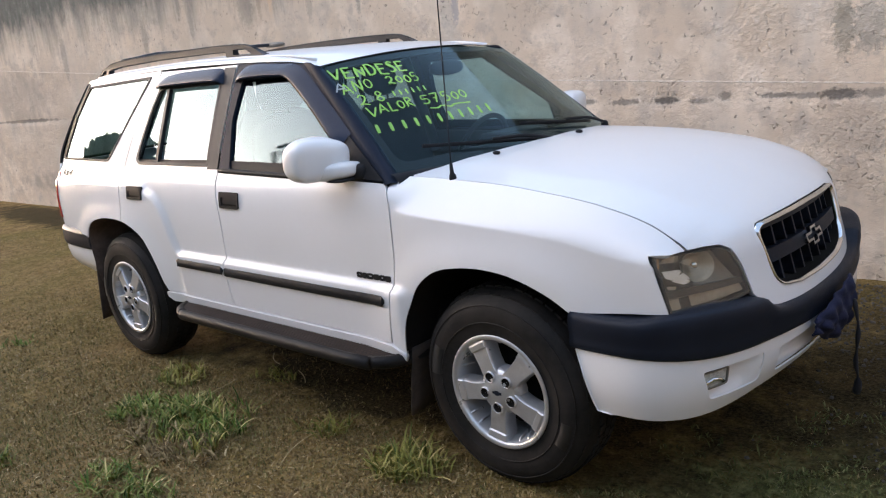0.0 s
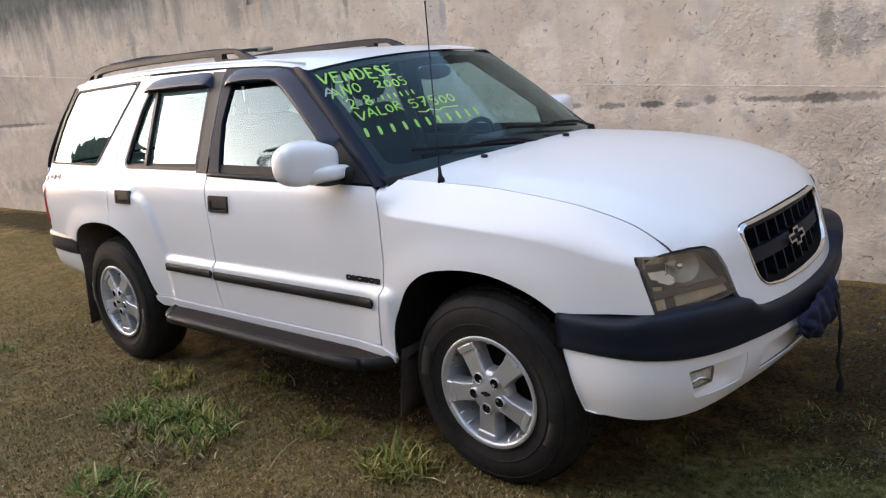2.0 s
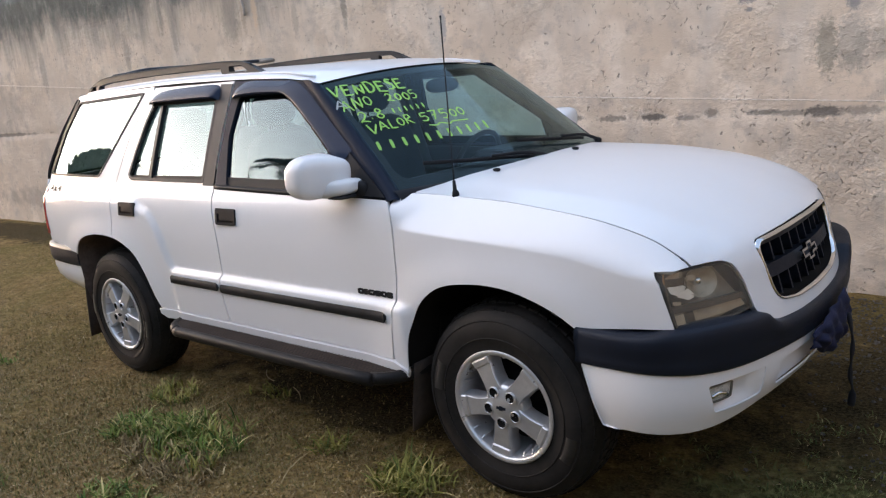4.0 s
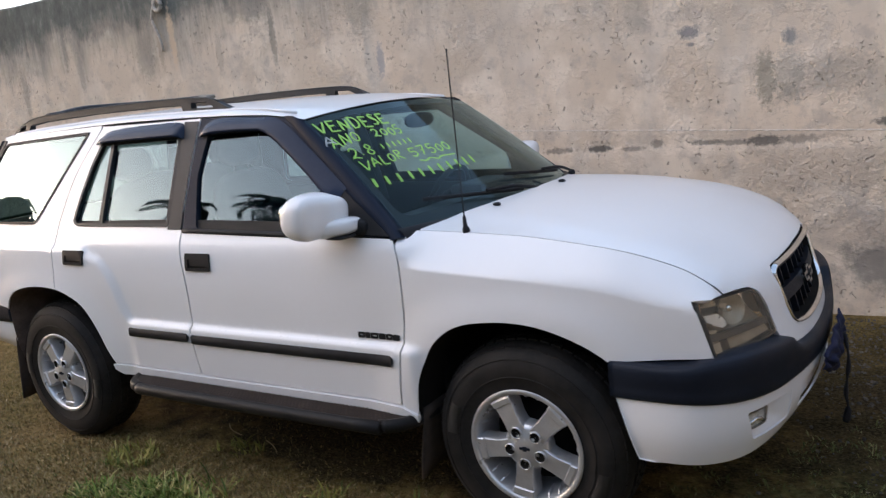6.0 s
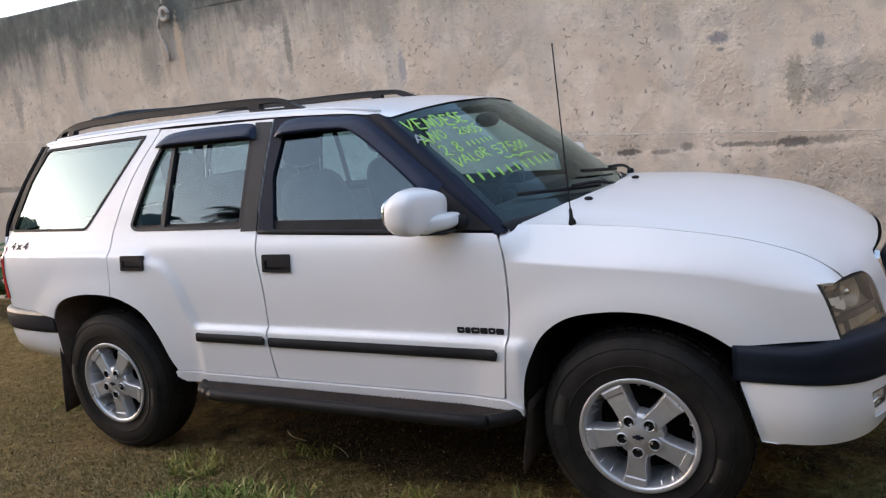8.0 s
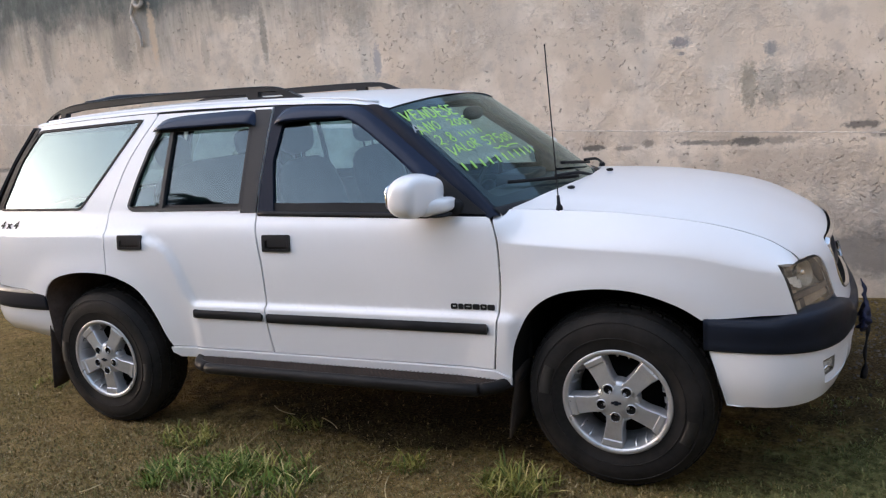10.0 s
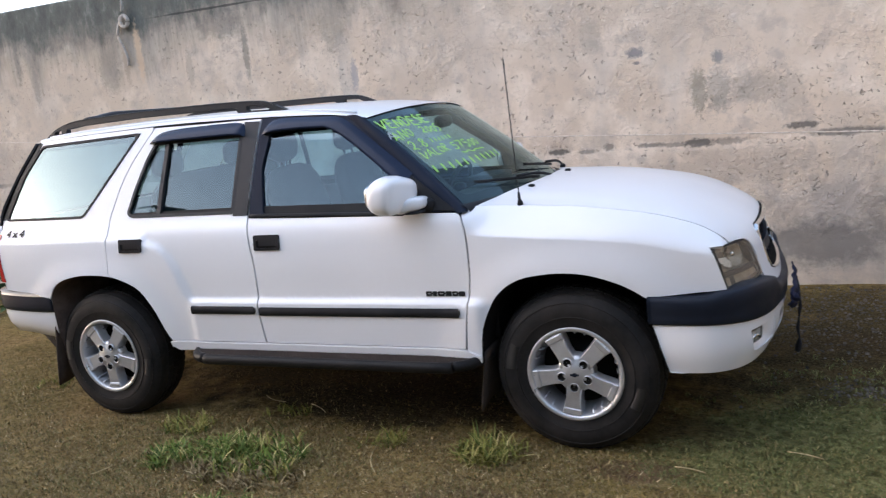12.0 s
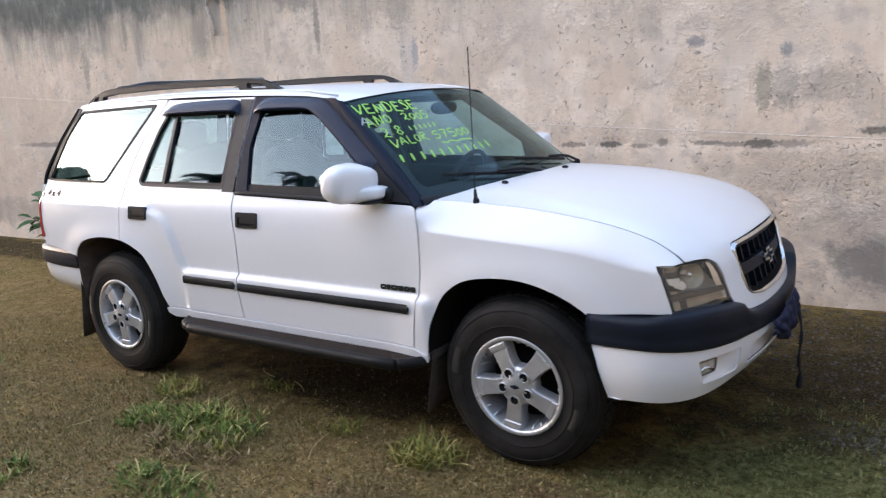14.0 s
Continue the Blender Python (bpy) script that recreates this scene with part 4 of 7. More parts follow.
    q_round = rounded(Q_WIN, [0.01, 0.01, 0.02, 0.09, 0.02, 0.02])
    sheet("window_pane", q_round, [], offset(f, -0.002, out), 0.06, out, REAR_GLASS, quarter, "dark tinted glass", 0).visible_shadow = False
    ring("window_seal", Q_WIN, 0.012, f, out, BLACK, quarter, "black rubber seal", 0.004, r=0.03)
    edge_strip = [(-2.098, 1.172), (-1.980, 1.405), (-1.838, 1.606), (-1.815, 1.600), (-1.953, 1.405), (-2.070, 1.172)]
    sheet("rear_pillar", edge_strip, [], offset(f, 0.004, out), 0.05, out, BLACK, quarter, "black pillar trim", 0.012)
    # dark inner shell behind the gaps
    shell = [(0.865, 0.50), (0.895, 0.70), (0.900, 0.85), (0.890, 1.0), (0.855, 1.105), (0.268, 1.570), (0.10, 1.590), (-0.24, 1.602), (-0.95, 1.615), (-1.40, 1.614), (-1.830, 1.600), (-1.97, 1.400), (-2.085, 1.170), (-2.085, 0.80), (-1.70, 0.74)]
    shell += [(x, z + 0.012) for x, z in flowing(ARCH_R, 0.04)]
    sheet("inner_shell", shell, [shrunk(F_WIN, 0.006), shrunk(R_WIN, 0.008), shrunk(Q_WIN, 0.014)], offset(f, -0.024, out), 0.05, out, DARK, CAR, "", 0)
    # sill
    sill = [(-0.85, 0.480), (0.878, 0.480), (0.945, 0.450), (0.945, 0.425), (0.88, 0.432), (-0.80, 0.432), (-0.846, 0.455)]
    sheet("sill", sill, [], offset(f, 0.010, out), 0.05, out, WHITE, CAR, "", 0.022)
    # rubbing strips
    for owner, x0, x1 in ((door, -0.236, 0.862), (rdoor, -0.665, -0.264)):
        z0, z1 = (0.640, 0.682) if owner is rdoor else (0.634, 0.678)
        g = offset(f, 0.016, out)
        sheet("rubbing_strip", rounded([(x0, z0), (x1, z0), (x1, z1), (x0, z1)], 0.008), [], lambda x, z, g=g, z0=z0, z1=z1: g(x, z) - Vector((0, s * 0.010 * (2 * (z - z0) / (z1 - z0) - 1) ** 4, 0)), 0.02, out, BLACK, owner, "black rubbing strip", 0.02)
    # handles in their dark bezels
    for owner, x0, x1, z0, z1 in ((door, -0.237, -0.084, 0.964, 1.040), (rdoor, -1.116, -0.960, 0.973, 1.044)):
        b = rounded([(x0, z0), (x1, z0), (x1, z1), (x0, z1)], 0.010)
        sheet("handle_bezel", b, [rounded([(x0 + 0.016, z0 + 0.012), (x1 - 0.014, z0 + 0.012), (x1 - 0.014, z1 - 0.024), (x0 + 0.016, z1 - 0.024)], 0.008)], offset(f, 0.008, out), 0.03, out, BLACK, owner, "black handle recess", 0.009)
        sheet("recess", [(x0 + 0.004, z0 + 0.004), (x1 - 0.004, z0 + 0.004), (x1 - 0.004, z1 - 0.004), (x0 + 0.004, z1 - 0.004)], [], offset(f, 0.002, out), 0.04, out, DARK, owner, "", 0)
        sheet("door_handle", rounded([(x0 + 0.030, z0 + 0.022), (x1 - 0.016, z0 + 0.022), (x1 - 0.016, z1 - 0.020), (x0 + 0.030, z1 - 0.020)], 0.008), [], offset(f, 0.007, out), 0.03, out, BLACK, owner, "black pull handle", 0.005)
    # wind deflectors over the windows
    def deflector(owner, outer, inner, lift, base):
        n = 28
        a, b = [Vector(p) for p in flowing(outer, 0.02)], [Vector(p) for p in flowing(inner, 0.02)]

        def pick(q, t):
            x = t * (len(q) - 1)
            i = min(len(q) - 2, int(x))
            return q[i].lerp(q[i + 1], x - i)
        verts, faces = [], []
        m = 6
        for i in range(n + 1):
            for j in range(m + 1):
                t = j / m
                p = pick(a, i / n).lerp(pick(b, i / n), t)
                h = base + (lift - base) * math.sin(min(1, t * 1.15) * math.pi / 2)
                h -= (lift - base) * 0.7 * (step(0.06, 0.0, i / n) + step(0.94, 1.0, i / n)) * t
                verts.append(offset(f, h, out)(p.x, p.y))
        for i in range(n):
            for j in range(m):
                q = (i * (m + 1) + j, i * (m + 1) + j + 1, (i + 1) * (m + 1) + j + 1, (i + 1) * (m + 1) + j)
                faces.append(q)
        k = len(verts)
        verts += [v - Vector((0, s * 0.004, 0)) for v in verts[:k]]
        faces += [tuple(k + i for i in q[::-1]) for q in faces]
        for i in range(n):
            a0, a1 = i * (m + 1) + m, (i + 1) * (m + 1) + m
            faces.append((a0, k + a0, k + a1, a1))
        mesh_part("wind_deflector", verts, faces, VISOR, owner, "smoked plastic wind deflector")
    deflector(door, [(-0.222, 1.532), (-0.200, 1.585), (-0.10, 1.603), (0.10, 1.590), (0.245, 1.572), (0.45, 1.432), (0.640, 1.290)],
              [(-0.212, 1.524), (-0.15, 1.530), (-0.05, 1.532), (0.10, 1.530), (0.205, 1.512), (0.395, 1.385), (0.600, 1.222)], 0.034, 0.004)
    deflector(rdoor, [(-0.965, 1.536), (-0.915, 1.586), (-0.80, 1.602), (-0.60, 1.606), (-0.40, 1.604), (-0.342, 1.585), (-0.335, 1.530)],
              [(-0.955, 1.532), (-0.88, 1.533), (-0.78, 1.533), (-0.60, 1.533), (-0.46, 1.533), (-0.38, 1.532), (-0.345, 1.528)], 0.034, 0.004)
    # door mirror: a rounded shell whose lower front corner draws out into the arm
    v, q = blob((0, 0, 0), (1, 1, 1), 3.0, 40)
    shell = []
    for p in v:
        u = p.x
        top = 1 - 0.10 * step(0.1, 1.0, u)
        y = 0.925 - 0.075 * step(0.35, 1.0, u) + p.y * (0.112 - 0.030 * step(0.3, 1.0, u))
        z = 1.213 + p.z * 0.087 * top * (1 - 0.16 * step(-0.2, -1.0, u)) - 0.006 * u
        shell.append(Vector((0.594 + 0.088 * u + 0.010 * p.z, s * y, z)))
    mirror = mesh_part("door_mirror", shell, q, WHITE, CAR, "white door mirror")
    v, q = blob((0, 0, 0), (1, 1, 1), 3.2, 28)
    arm = [Vector((0.668 + 0.062 * p.x, s * (0.862 - 0.030 * p.x + 0.066 * p.y), 1.160 + 0.006 * p.x + 0.034 * p.z * (1 - 0.12 * p.x))) for p in v]
    mesh_part("mirror_arm", arm, q, WHITE, mirror)
    mesh_part("mirror_foot", *blob((0.700, s * 0.806, 1.148), (0.060, 0.022, 0.034), 3.0, 16), BLACK, mirror, "black plastic foot")
    mesh_part("mirror_underside", *blob((0.672, s * 0.862, 1.126), (0.052, 0.055, 0.008), 3.0, 16), BLACK, mirror, "dark underside of the arm")
    v, q = blob((0.513, s * 0.930, 1.216), (0.010, 0.074, 0.052), 3.5, 20)
    mesh_part("mirror_glass", v, q, CHROME, mirror, "mirror glass")
    # badges: plain raised shapes
    rng = random.Random(4)
    x = 0.690
    for k, w in enumerate((0.030, 0.022, 0.034, 0.030, 0.028, 0.032)):
        sheet("badge", rounded([(x, 0.729), (x + w, 0.729), (x + w, 0.752), (x, 0.752)], 0.006), [rounded([(x + 0.008, 0.738), (x + w - 0.007, 0.738), (x + w - 0.007, 0.744), (x + 0.008, 0.744)], 0.002)] if k % 2 == 0 else [], offset(f, 0.004, out), 0.02, out, BLACK, door, "dark raised badge", 0.005, 0.02)
        x += w + 0.004
    # step board: tread plate with a tube along its edge
    stepb = new("running_board")
    stepb.parent = CAR
    tagged(stepb, "worn dark metal running board")
    path = [(-0.705, 0.74), (-0.695, 0.83), (-0.64, 0.925), (-0.55, 0.966), (-0.42, 0.976), (0.72, 0.976), (0.82, 0.962), (0.895, 0.915), (0.930, 0.83), (0.938, 0.74)]
    line = flowing(path, 0.04)
    v, q = tube([(x, s * y, 0.424) for x, y in line], 0.025, 12, flat=1.05)
    mesh_part("tube", v, q, STEEL, stepb)
    bm = bmesh.new()
    vs = [bm.verts.new((x, s * min(y, 0.972), 0.443)) for x, y in line]
    bm.faces.new(vs)
    low = bmesh.ops.extrude_face_region(bm, geom=bm.faces[:])
    bmesh.ops.translate(bm, verts=[p for p in low["geom"] if isinstance(p, bmesh.types.BMVert)], vec=(0, 0, -0.018))
    bmesh.ops.recalc_face_normals(bm, faces=bm.faces[:])
    part("tread_plate", bm, TREAD_BASE, stepb, "dusty chequered tread plate")
    verts, faces = [], []
    r = 0
    plate = 0.4455
    for yy in np.arange(0.80, 0.962, 0.014):
        for xx in np.arange(-0.63 + 0.010 * (r % 2), 0.90, 0.020):
            if yy > 0.965 - 3.2 * max(0, -0.46 - xx) ** 1.6 - 3.2 * max(0, xx - 0.76) ** 1.6:
                continue
            a = 0.6 if (r + int(round(xx / 0.01))) % 2 else -0.6
            dx, dy = 0.008 * math.cos(a), 0.008 * math.sin(a)
            nx, ny = -0.0030 * math.sin(a), 0.0030 * math.cos(a)
            k = len(verts)
            cx, cy = xx, s * yy
            verts += [(cx - dx, cy - dy, plate), (cx + nx, cy + ny, plate), (cx + dx, cy + dy, plate), (cx - nx, cy - ny, plate), (cx, cy, plate + 0.0022)]
            faces += [(k, k + 3, k + 4), (k + 3, k + 2, k + 4), (k + 2, k + 1, k + 4), (k + 1, k, k + 4)]
        r += 1
    tagged(mesh_part("tread_pattern", verts, faces, TREAD, stepb, "", False), kind="stuff")
    for bx in (-0.45, 0.10, 0.65):
        part("bracket", block(bx, s * 0.80, 0.405, 0.05, 0.16, 0.03, 0.004), DARK, stepb)
    # tail lamp
    lamp = [(-2.100, 0.812), (-2.070, 0.812), (-2.086, 0.93), (-2.088, 1.09), (-2.105, 1.092)]
    sheet("tail_lamp", lamp, [], offset(f, 0.006, out), 0.04, out, RED, CAR, "red tail lamp", 0.02)
    # inner arches
    for wx, arch, label, m in ((1.36, ARCH_F, "front", DARK), (-1.36, ARCH_R, "rear", LINER)):
        line = ([(-1.692, 0.36), (-1.690, 0.50), (-1.688, 0.62)] if m is LINER else []) + flowing(arch, 0.04)
        verts, faces = [], []
        for x, z in line:
            y1 = half_width(x, z) - 0.004
            verts += [Vector((x, s * y1, z)), Vector((x + (wx - x) * 0.03, s * 0.45, z + 0.0))]
        for i in range(len(line) - 1):
            faces.append((2 * i, 2 * i + 1, 2 * i + 3, 2 * i + 2))
        mesh_part("wheel_arch_liner", verts, faces, m, CAR, "dusty arch liner" if m is LINER else "black arch liner")
        verts, faces = [], []
        for x, z in line:
            verts += [Vector((x, s * 0.455, z)), Vector((x, s * 0.455, 0.30))]
        for i in range(len(line) - 1):
            faces.append((2 * i, 2 * i + 1, 2 * i + 3, 2 * i + 2))
        mesh_part("inner_wall", verts, faces, DARK, CAR)
    # mud flaps
    for x0, x1, z0, z1, y0, y1 in ((0.952, 0.925, 0.47, 0.185, 0.62, 0.855), (-1.715, -1.775, 0.66, 0.185, 0.60, 0.850)):
        verts, faces = [], []
        for j in range(7):
            t = j / 6
            for k in range(5):
                w = k / 4
                verts.append((x0 + (x1 - x0) * t + 0.010 * math.sin(3 * t + 2 * w), s * (y0 + (y1 - y0) * w), z0 + (z1 - z0) * t + 0.012 * math.sin(5 * w) * t))
        for j in range(6):
            for k in range(4):
                faces.append((j * 5 + k, j * 5 + k + 1, (j + 1) * 5 + k + 1, (j + 1) * 5 + k))
        ob = mesh_part("mud_flap", verts, faces, FLAP, CAR, "dirty rubber mud flap")
        sol = ob.modifiers.new("thickness", "SOLIDIFY")
        sol.thickness = 0.008


for s in (-1, 1):
    build_side(s)

# bonnet with nose
edge_r = [(HOOD_EDGE_Y(x) - 0.0055, bonnet_s(HOOD_EDGE_Y(x) - 0.0055, x)) for x in np.linspace(0.95, 2.009, 60)]
lamp_in = [(0.62, 0.911), (0.560, 0.905), (0.525, 0.886), (0.496, 0.823), (0.479, 0.735), (0.460, 0.702), (0.418, 0.680), (0.358, 0.667), (0.20, 0.659), (0.0, 0.656)]
half = edge_r + [(y, nose_s(y, z)) for y, z in lamp_in]
rear = [(y, bonnet_s(y, 1.105 - 0.33 * y * y)) for y in (-0.72, -0.6, -0.4, -0.2, 0.0, 0.2, 0.4, 0.6, 0.72)]
outline = rear + half + [(-y, v) for y, v in half[::-1][1:]]
G_OUT = [(-0.395, 0.930), (-0.2, 0.936), (0.0, 0.938), (0.2, 0.936), (0.395, 0.930), (0.352, 0.722), (0.2, 0.700), (0.0, 0.695), (-0.2, 0.700), (-0.352, 0.722)]
G_OUT = rounded(G_OUT, [0.05, 0.01, 0, 0.01, 0.05, 0.06, 0.02, 0, 0.02, 0.06])
g_hole = [(y, nose_s(y, z)) for y, z in dense(G_OUT, 0.03)]
bonnet_ob = sheet("bonnet", outline, [g_hole], bonnet, 0.03, (0.5, 0, 1), WHITE, CAR, "white bonnet and nose", 0.02, 0.04)
for y in (-0.42, 0.10):
    v, q = blob((1.105 - 0.33 * y * y + 0.06, y, bonnet(y, bonnet_s(y, 1.165 - 0.33 * y * y)).z + 0.006), (0.018, 0.010, 0.008), 2.2, 12)
    mesh_part("washer_jet", v, q, BLACK, bonnet_ob, "black washer jet")


def nose(y, z):
    return Vector((front_x(y, z), y, z))


# grille: chrome surround, deep dark recess, fins and a middle bar
grille = new("grille")
grille.parent = CAR
tagged(grille, "dark grille with chrome surround")


def grow(poly, d):
    return shrunk(poly, -d)


def ring_solid(name, poly, w, front, back, material, parent, label=""):
    """A frame of square section between two depths in front of the nose."""
    inner = shrunk(poly, w)
    n = len(poly)
    verts, faces = [], []
    for p in poly:
        verts.append(nose(*p) + Vector((back, 0, 0)))
    for p, c in ((poly, 0.25), (poly, 0.6), (poly, 0.85)):
        for a, b in zip(poly, inner):
            t = {0.25: 0.12, 0.6: 0.45, 0.85: 0.85}[c]
            d = {0.25: 0.7, 0.6: 1.0, 0.85: 0.7}[c]
            verts.append(nose(a[0] + (b[0] - a[0]) * t, a[1] + (b[1] - a[1]) * t) + Vector((front * d, 0, 0)))
    for p in inner:
        verts.append(nose(*p) + Vector((back, 0, 0)))
    for r in range(4):
        for i in range(n):
            j = (i + 1) % n
            faces.append((r * n + i, r * n + j, (r + 1) * n + j, (r + 1) * n + i))
    return mesh_part(name, verts, faces, material, parent, label)


g_dense = dense(G_OUT, 0.03)
ring_solid("surround", g_dense, 0.010, 0.006, -0.010, CHROME, grille, "chrome surround")
ring_solid("recess_wall", shrunk(g_dense, 0.0095), 0.004, -0.011, -0.10, DARK, grille)
recess = shrunk(g_dense, 0.014)
sheet("backing", recess, [], lambda y, z: nose(y, z) - Vector((0.095, 0, 0)), 0.08, (1, 0, 0), DARK, grille, "", 0)


def bar(name, pts, depth0, depth1, material, parent, label=""):
    """A bar with its face on the nose's curve: pts is its outline in y and z."""
    return sheet(name, pts, [], lambda y, z: nose(y, z) - Vector((depth0, 0, 0)), 0.06, (1, 0, 0), material, parent, label, depth1 - depth0)


bar("grille_bar", rounded([(-0.368, 0.793), (0.368, 0.793), (0.374, 0.838), (-0.374, 0.838)], 0.006), 0.014, 0.060, BUMPER, grille)
bar("lip", [(-0.375, 0.905), (0.375, 0.905), (0.372, 0.918), (-0.372, 0.918)], 0.016, 0.045, BUMPER, grille)
for k in range(-4, 5):
    y = k * 0.084 + 0.004
    for z0, z1 in ((0.716, 0.795), (0.836, 0.910)):
        bar("fin", [(y - 0.005, z0), (y + 0.005, z0), (y + 0.005, z1), (y - 0.005, z1)], 0.030, 0.092, BUMPER, grille)
# emblem: a plain chrome outline
e = [(-0.072, 0.800), (-0.024, 0.800), (-0.024, 0.784), (0.030, 0.784), (0.030, 0.800), (0.078, 0.800), (0.066, 0.832), (0.022, 0.832), (0.022, 0.848), (-0.032, 0.848), (-0.032, 0.832), (-0.084, 0.832)]
sheet("emblem", e, [shrunk(e, 0.0085)], lambda y, z: nose(y, z) + Vector((0.002, 0, 0)), 0.03, (1, 0, 0), CHROME, grille, "chrome outline emblem", 0.014)

def lamp_face(y, z):
    """The head lamp's front: the nose, swept back at its upper outer corner."""
    return nose(y, z) - Vector((0.022 * step(0.72, 0.80, abs(y)) * step(0.84, 0.925, z), 0, 0))


# head lamps
for s in (-1, 1):
    H = [(0.788, 0.914), (0.690, 0.911), (0.560, 0.903), (0.528, 0.884), (0.500, 0.823), (0.483, 0.738), (0.60, 0.728), (0.72, 0.726), (0.794, 0.738), (0.797, 0.775), (0.800, 0.84), (0.798, 0.88)]
    inner = [(0.772, 0.905), (0.690, 0.903), (0.562, 0.896), (0.534, 0.880), (0.506, 0.822), (0.490, 0.744), (0.60, 0.734), (0.72, 0.732), (0.780, 0.742), (0.784, 0.84), (0.782, 0.88)]
    H = rounded([(s * y, z) for y, z in H], [0.004, 0.004, 0.03, 0.02, 0.01, 0.01, 0.01, 0.01, 0.004, 0.004, 0.004, 0.004])
    inner = rounded([(s * y, z) for y, z in inner], [0.006, 0.004, 0.03, 0.02, 0.01, 0.01, 0.01, 0.01, 0.006, 0.004, 0.004])
    lamp = sheet("head_lamp", H, [inner], lambda y, z: lamp_face(y, z) - Vector((0.002, 0, 0)), 0.03, (1, 0, 0), LAMP_RIM, CAR, "aged clear-lens head lamp", 0.010)
    sheet("lens", shrunk(H, 0.003), [], lambda y, z: lamp_face(y, z) + Vector((0.003, 0, 0)), 0.03, (1, 0, 0), LENS, lamp, "hazed plastic lens", 0).visible_shadow = False
    sheet("housing", shrunk(H, 0.006), [], lambda y, z: lamp_face(y, z) - Vector((0.030 + 0.060 * max(0, 1 - ((abs(y) - 0.63) / 0.16) ** 2 - ((z - 0.845) / 0.11) ** 2), 0, 0)), 0.02, (1, 0, 0), LAMP_BOWL, lamp, "dull silver lamp bowl", 0)
    # bright curved facets of the reflector on the outer side, dish with its bulb, dark rib, indicator and lower strip
    # the palest facets have the sky's reflection painted in white
    facets = (([(0.756, 0.884), (0.735, 0.900), (0.686, 0.903), (0.706, 0.880)], 0.020, LAMP_DISH),
              ([(0.764, 0.862), (0.718, 0.860), (0.700, 0.850), (0.722, 0.842), (0.742, 0.832), (0.760, 0.840)], 0.012, LAMP_GLINT),
              ([(0.720, 0.840), (0.702, 0.846), (0.668, 0.816), (0.710, 0.812), (0.738, 0.826)], 0.016, LAMP_GLINT),
              ([(0.700, 0.878), (0.672, 0.882), (0.654, 0.872), (0.676, 0.862)], 0.020, LAMP_DISH),
              ([(0.764, 0.818), (0.734, 0.812), (0.740, 0.802), (0.764, 0.806)], 0.014, LAMP_STRIP))
    for shape, deep, material in facets:
        m = sum(y for y, z in shape) / len(shape)
        sheet("reflector_facet", rounded([(s * y, z) for y, z in shape], 0.002), [], lambda y, z: nose(y, z) - Vector((deep + 9 * (abs(y) - m) ** 2, 0, 0)), 0.012, (1, 0, 0), material, lamp, "bright reflector facet", 0.002, 0.01)
    c = nose(s * 0.645, 0.856)
    verts, faces = [], []
    n = 28
    for rr, deep in ((0.062, 0.018), (0.058, 0.021), (0.046, 0.034), (0.032, 0.046), (0.018, 0.053), (0.006, 0.055)):
        for i in range(n):
            t = 2 * math.pi * i / n
            verts.append(nose(c.y + rr * math.cos(t), c.z + rr * 0.78 * math.sin(t)) - Vector((deep, 0, 0)))
    for j in range(5):
        for i in range(n):
            faces.append((j * n + i, j * n + (i + 1) % n, (j + 1) * n + (i + 1) % n, (j + 1) * n + i))
    mesh_part("reflector_dish", verts, faces, LAMP_DISH, lamp, "tarnished round reflector")
    v, q = blob(c - Vector((0.036, 0, 0)), (0.018, 0.013, 0.013), 2.2, 14)
    mesh_part("bulb", v, q, CHROME, lamp, "chrome bulb shade")
    sheet("rib", [(s * 0.786, 0.806), (s * 0.500, 0.792), (s * 0.496, 0.772), (s * 0.784, 0.782)], [], lambda y, z: nose(y, z) - Vector((0.012, 0, 0)), 0.03, (1, 0, 0), LAMP_RIB, lamp, "dark rib", 0.02)
    for k, (y0, y1) in enumerate(((0.772, 0.742), (0.738, 0.706), (0.702, 0.690))):
        sheet("strip_facet", [(s * y0, 0.776), (s * y1, 0.777), (s * y1, 0.744), (s * y0, 0.746)], [], lambda y, z, k=k: nose(y, z) - Vector((0.012 + 0.003 * k, 0, 0)), 0.03, (1, 0, 0), LAMP_RIB if k == 1 else LAMP_STRIP, lamp, "dull strip facet", 0.006)
    sheet("indicator", [(s * 0.776, 0.902), (s * 0.757, 0.902), (s * 0.762, 0.872), (s * 0.776, 0.866)], [], lambda y, z: nose(y, z) - Vector((0.026, 0, 0)), 0.04, (1, 0, 0), AMBER, lamp, "amber indicator", 0.02)
    sheet("lower_strip", rounded([(s * 0.785, 0.780), (s * 0.505, 0.778), (s * 0.492, 0.746), (s * 0.785, 0.742)], 0.008), [], lambda y, z: nose(y, z) - Vector((0.020 + 0.010 * step(0.76, 0.79, z), 0, 0)), 0.02, (1, 0, 0), LAMP_STRIP, lamp, "dull lower reflector", 0.02)

# front bumper: black band above a white valance
PLAN = flowing([(1.690, -0.862), (1.80, -0.868), (1.90, -0.866), (1.97, -0.850), (2.03, -0.815), (2.08, -0.765), (2.125, -0.690), (2.165, -0.575), (2.20, -0.40), (2.222, -0.20), (2.23, 0.0)], 0.02)
PLAN = PLAN + [(x, -y) for x, y in PLAN[::-1][1:]]
arc = [0.0]
for a, b in zip(PLAN, PLAN[1:]):
    arc.append(arc[-1] + math.hypot(b[0] - a[0], b[1] - a[1]))
PLAN_X, PLAN_Y = np.array([p[0] for p in PLAN]), np.array([p[1] for p in PLAN])
ARC = np.array(arc)
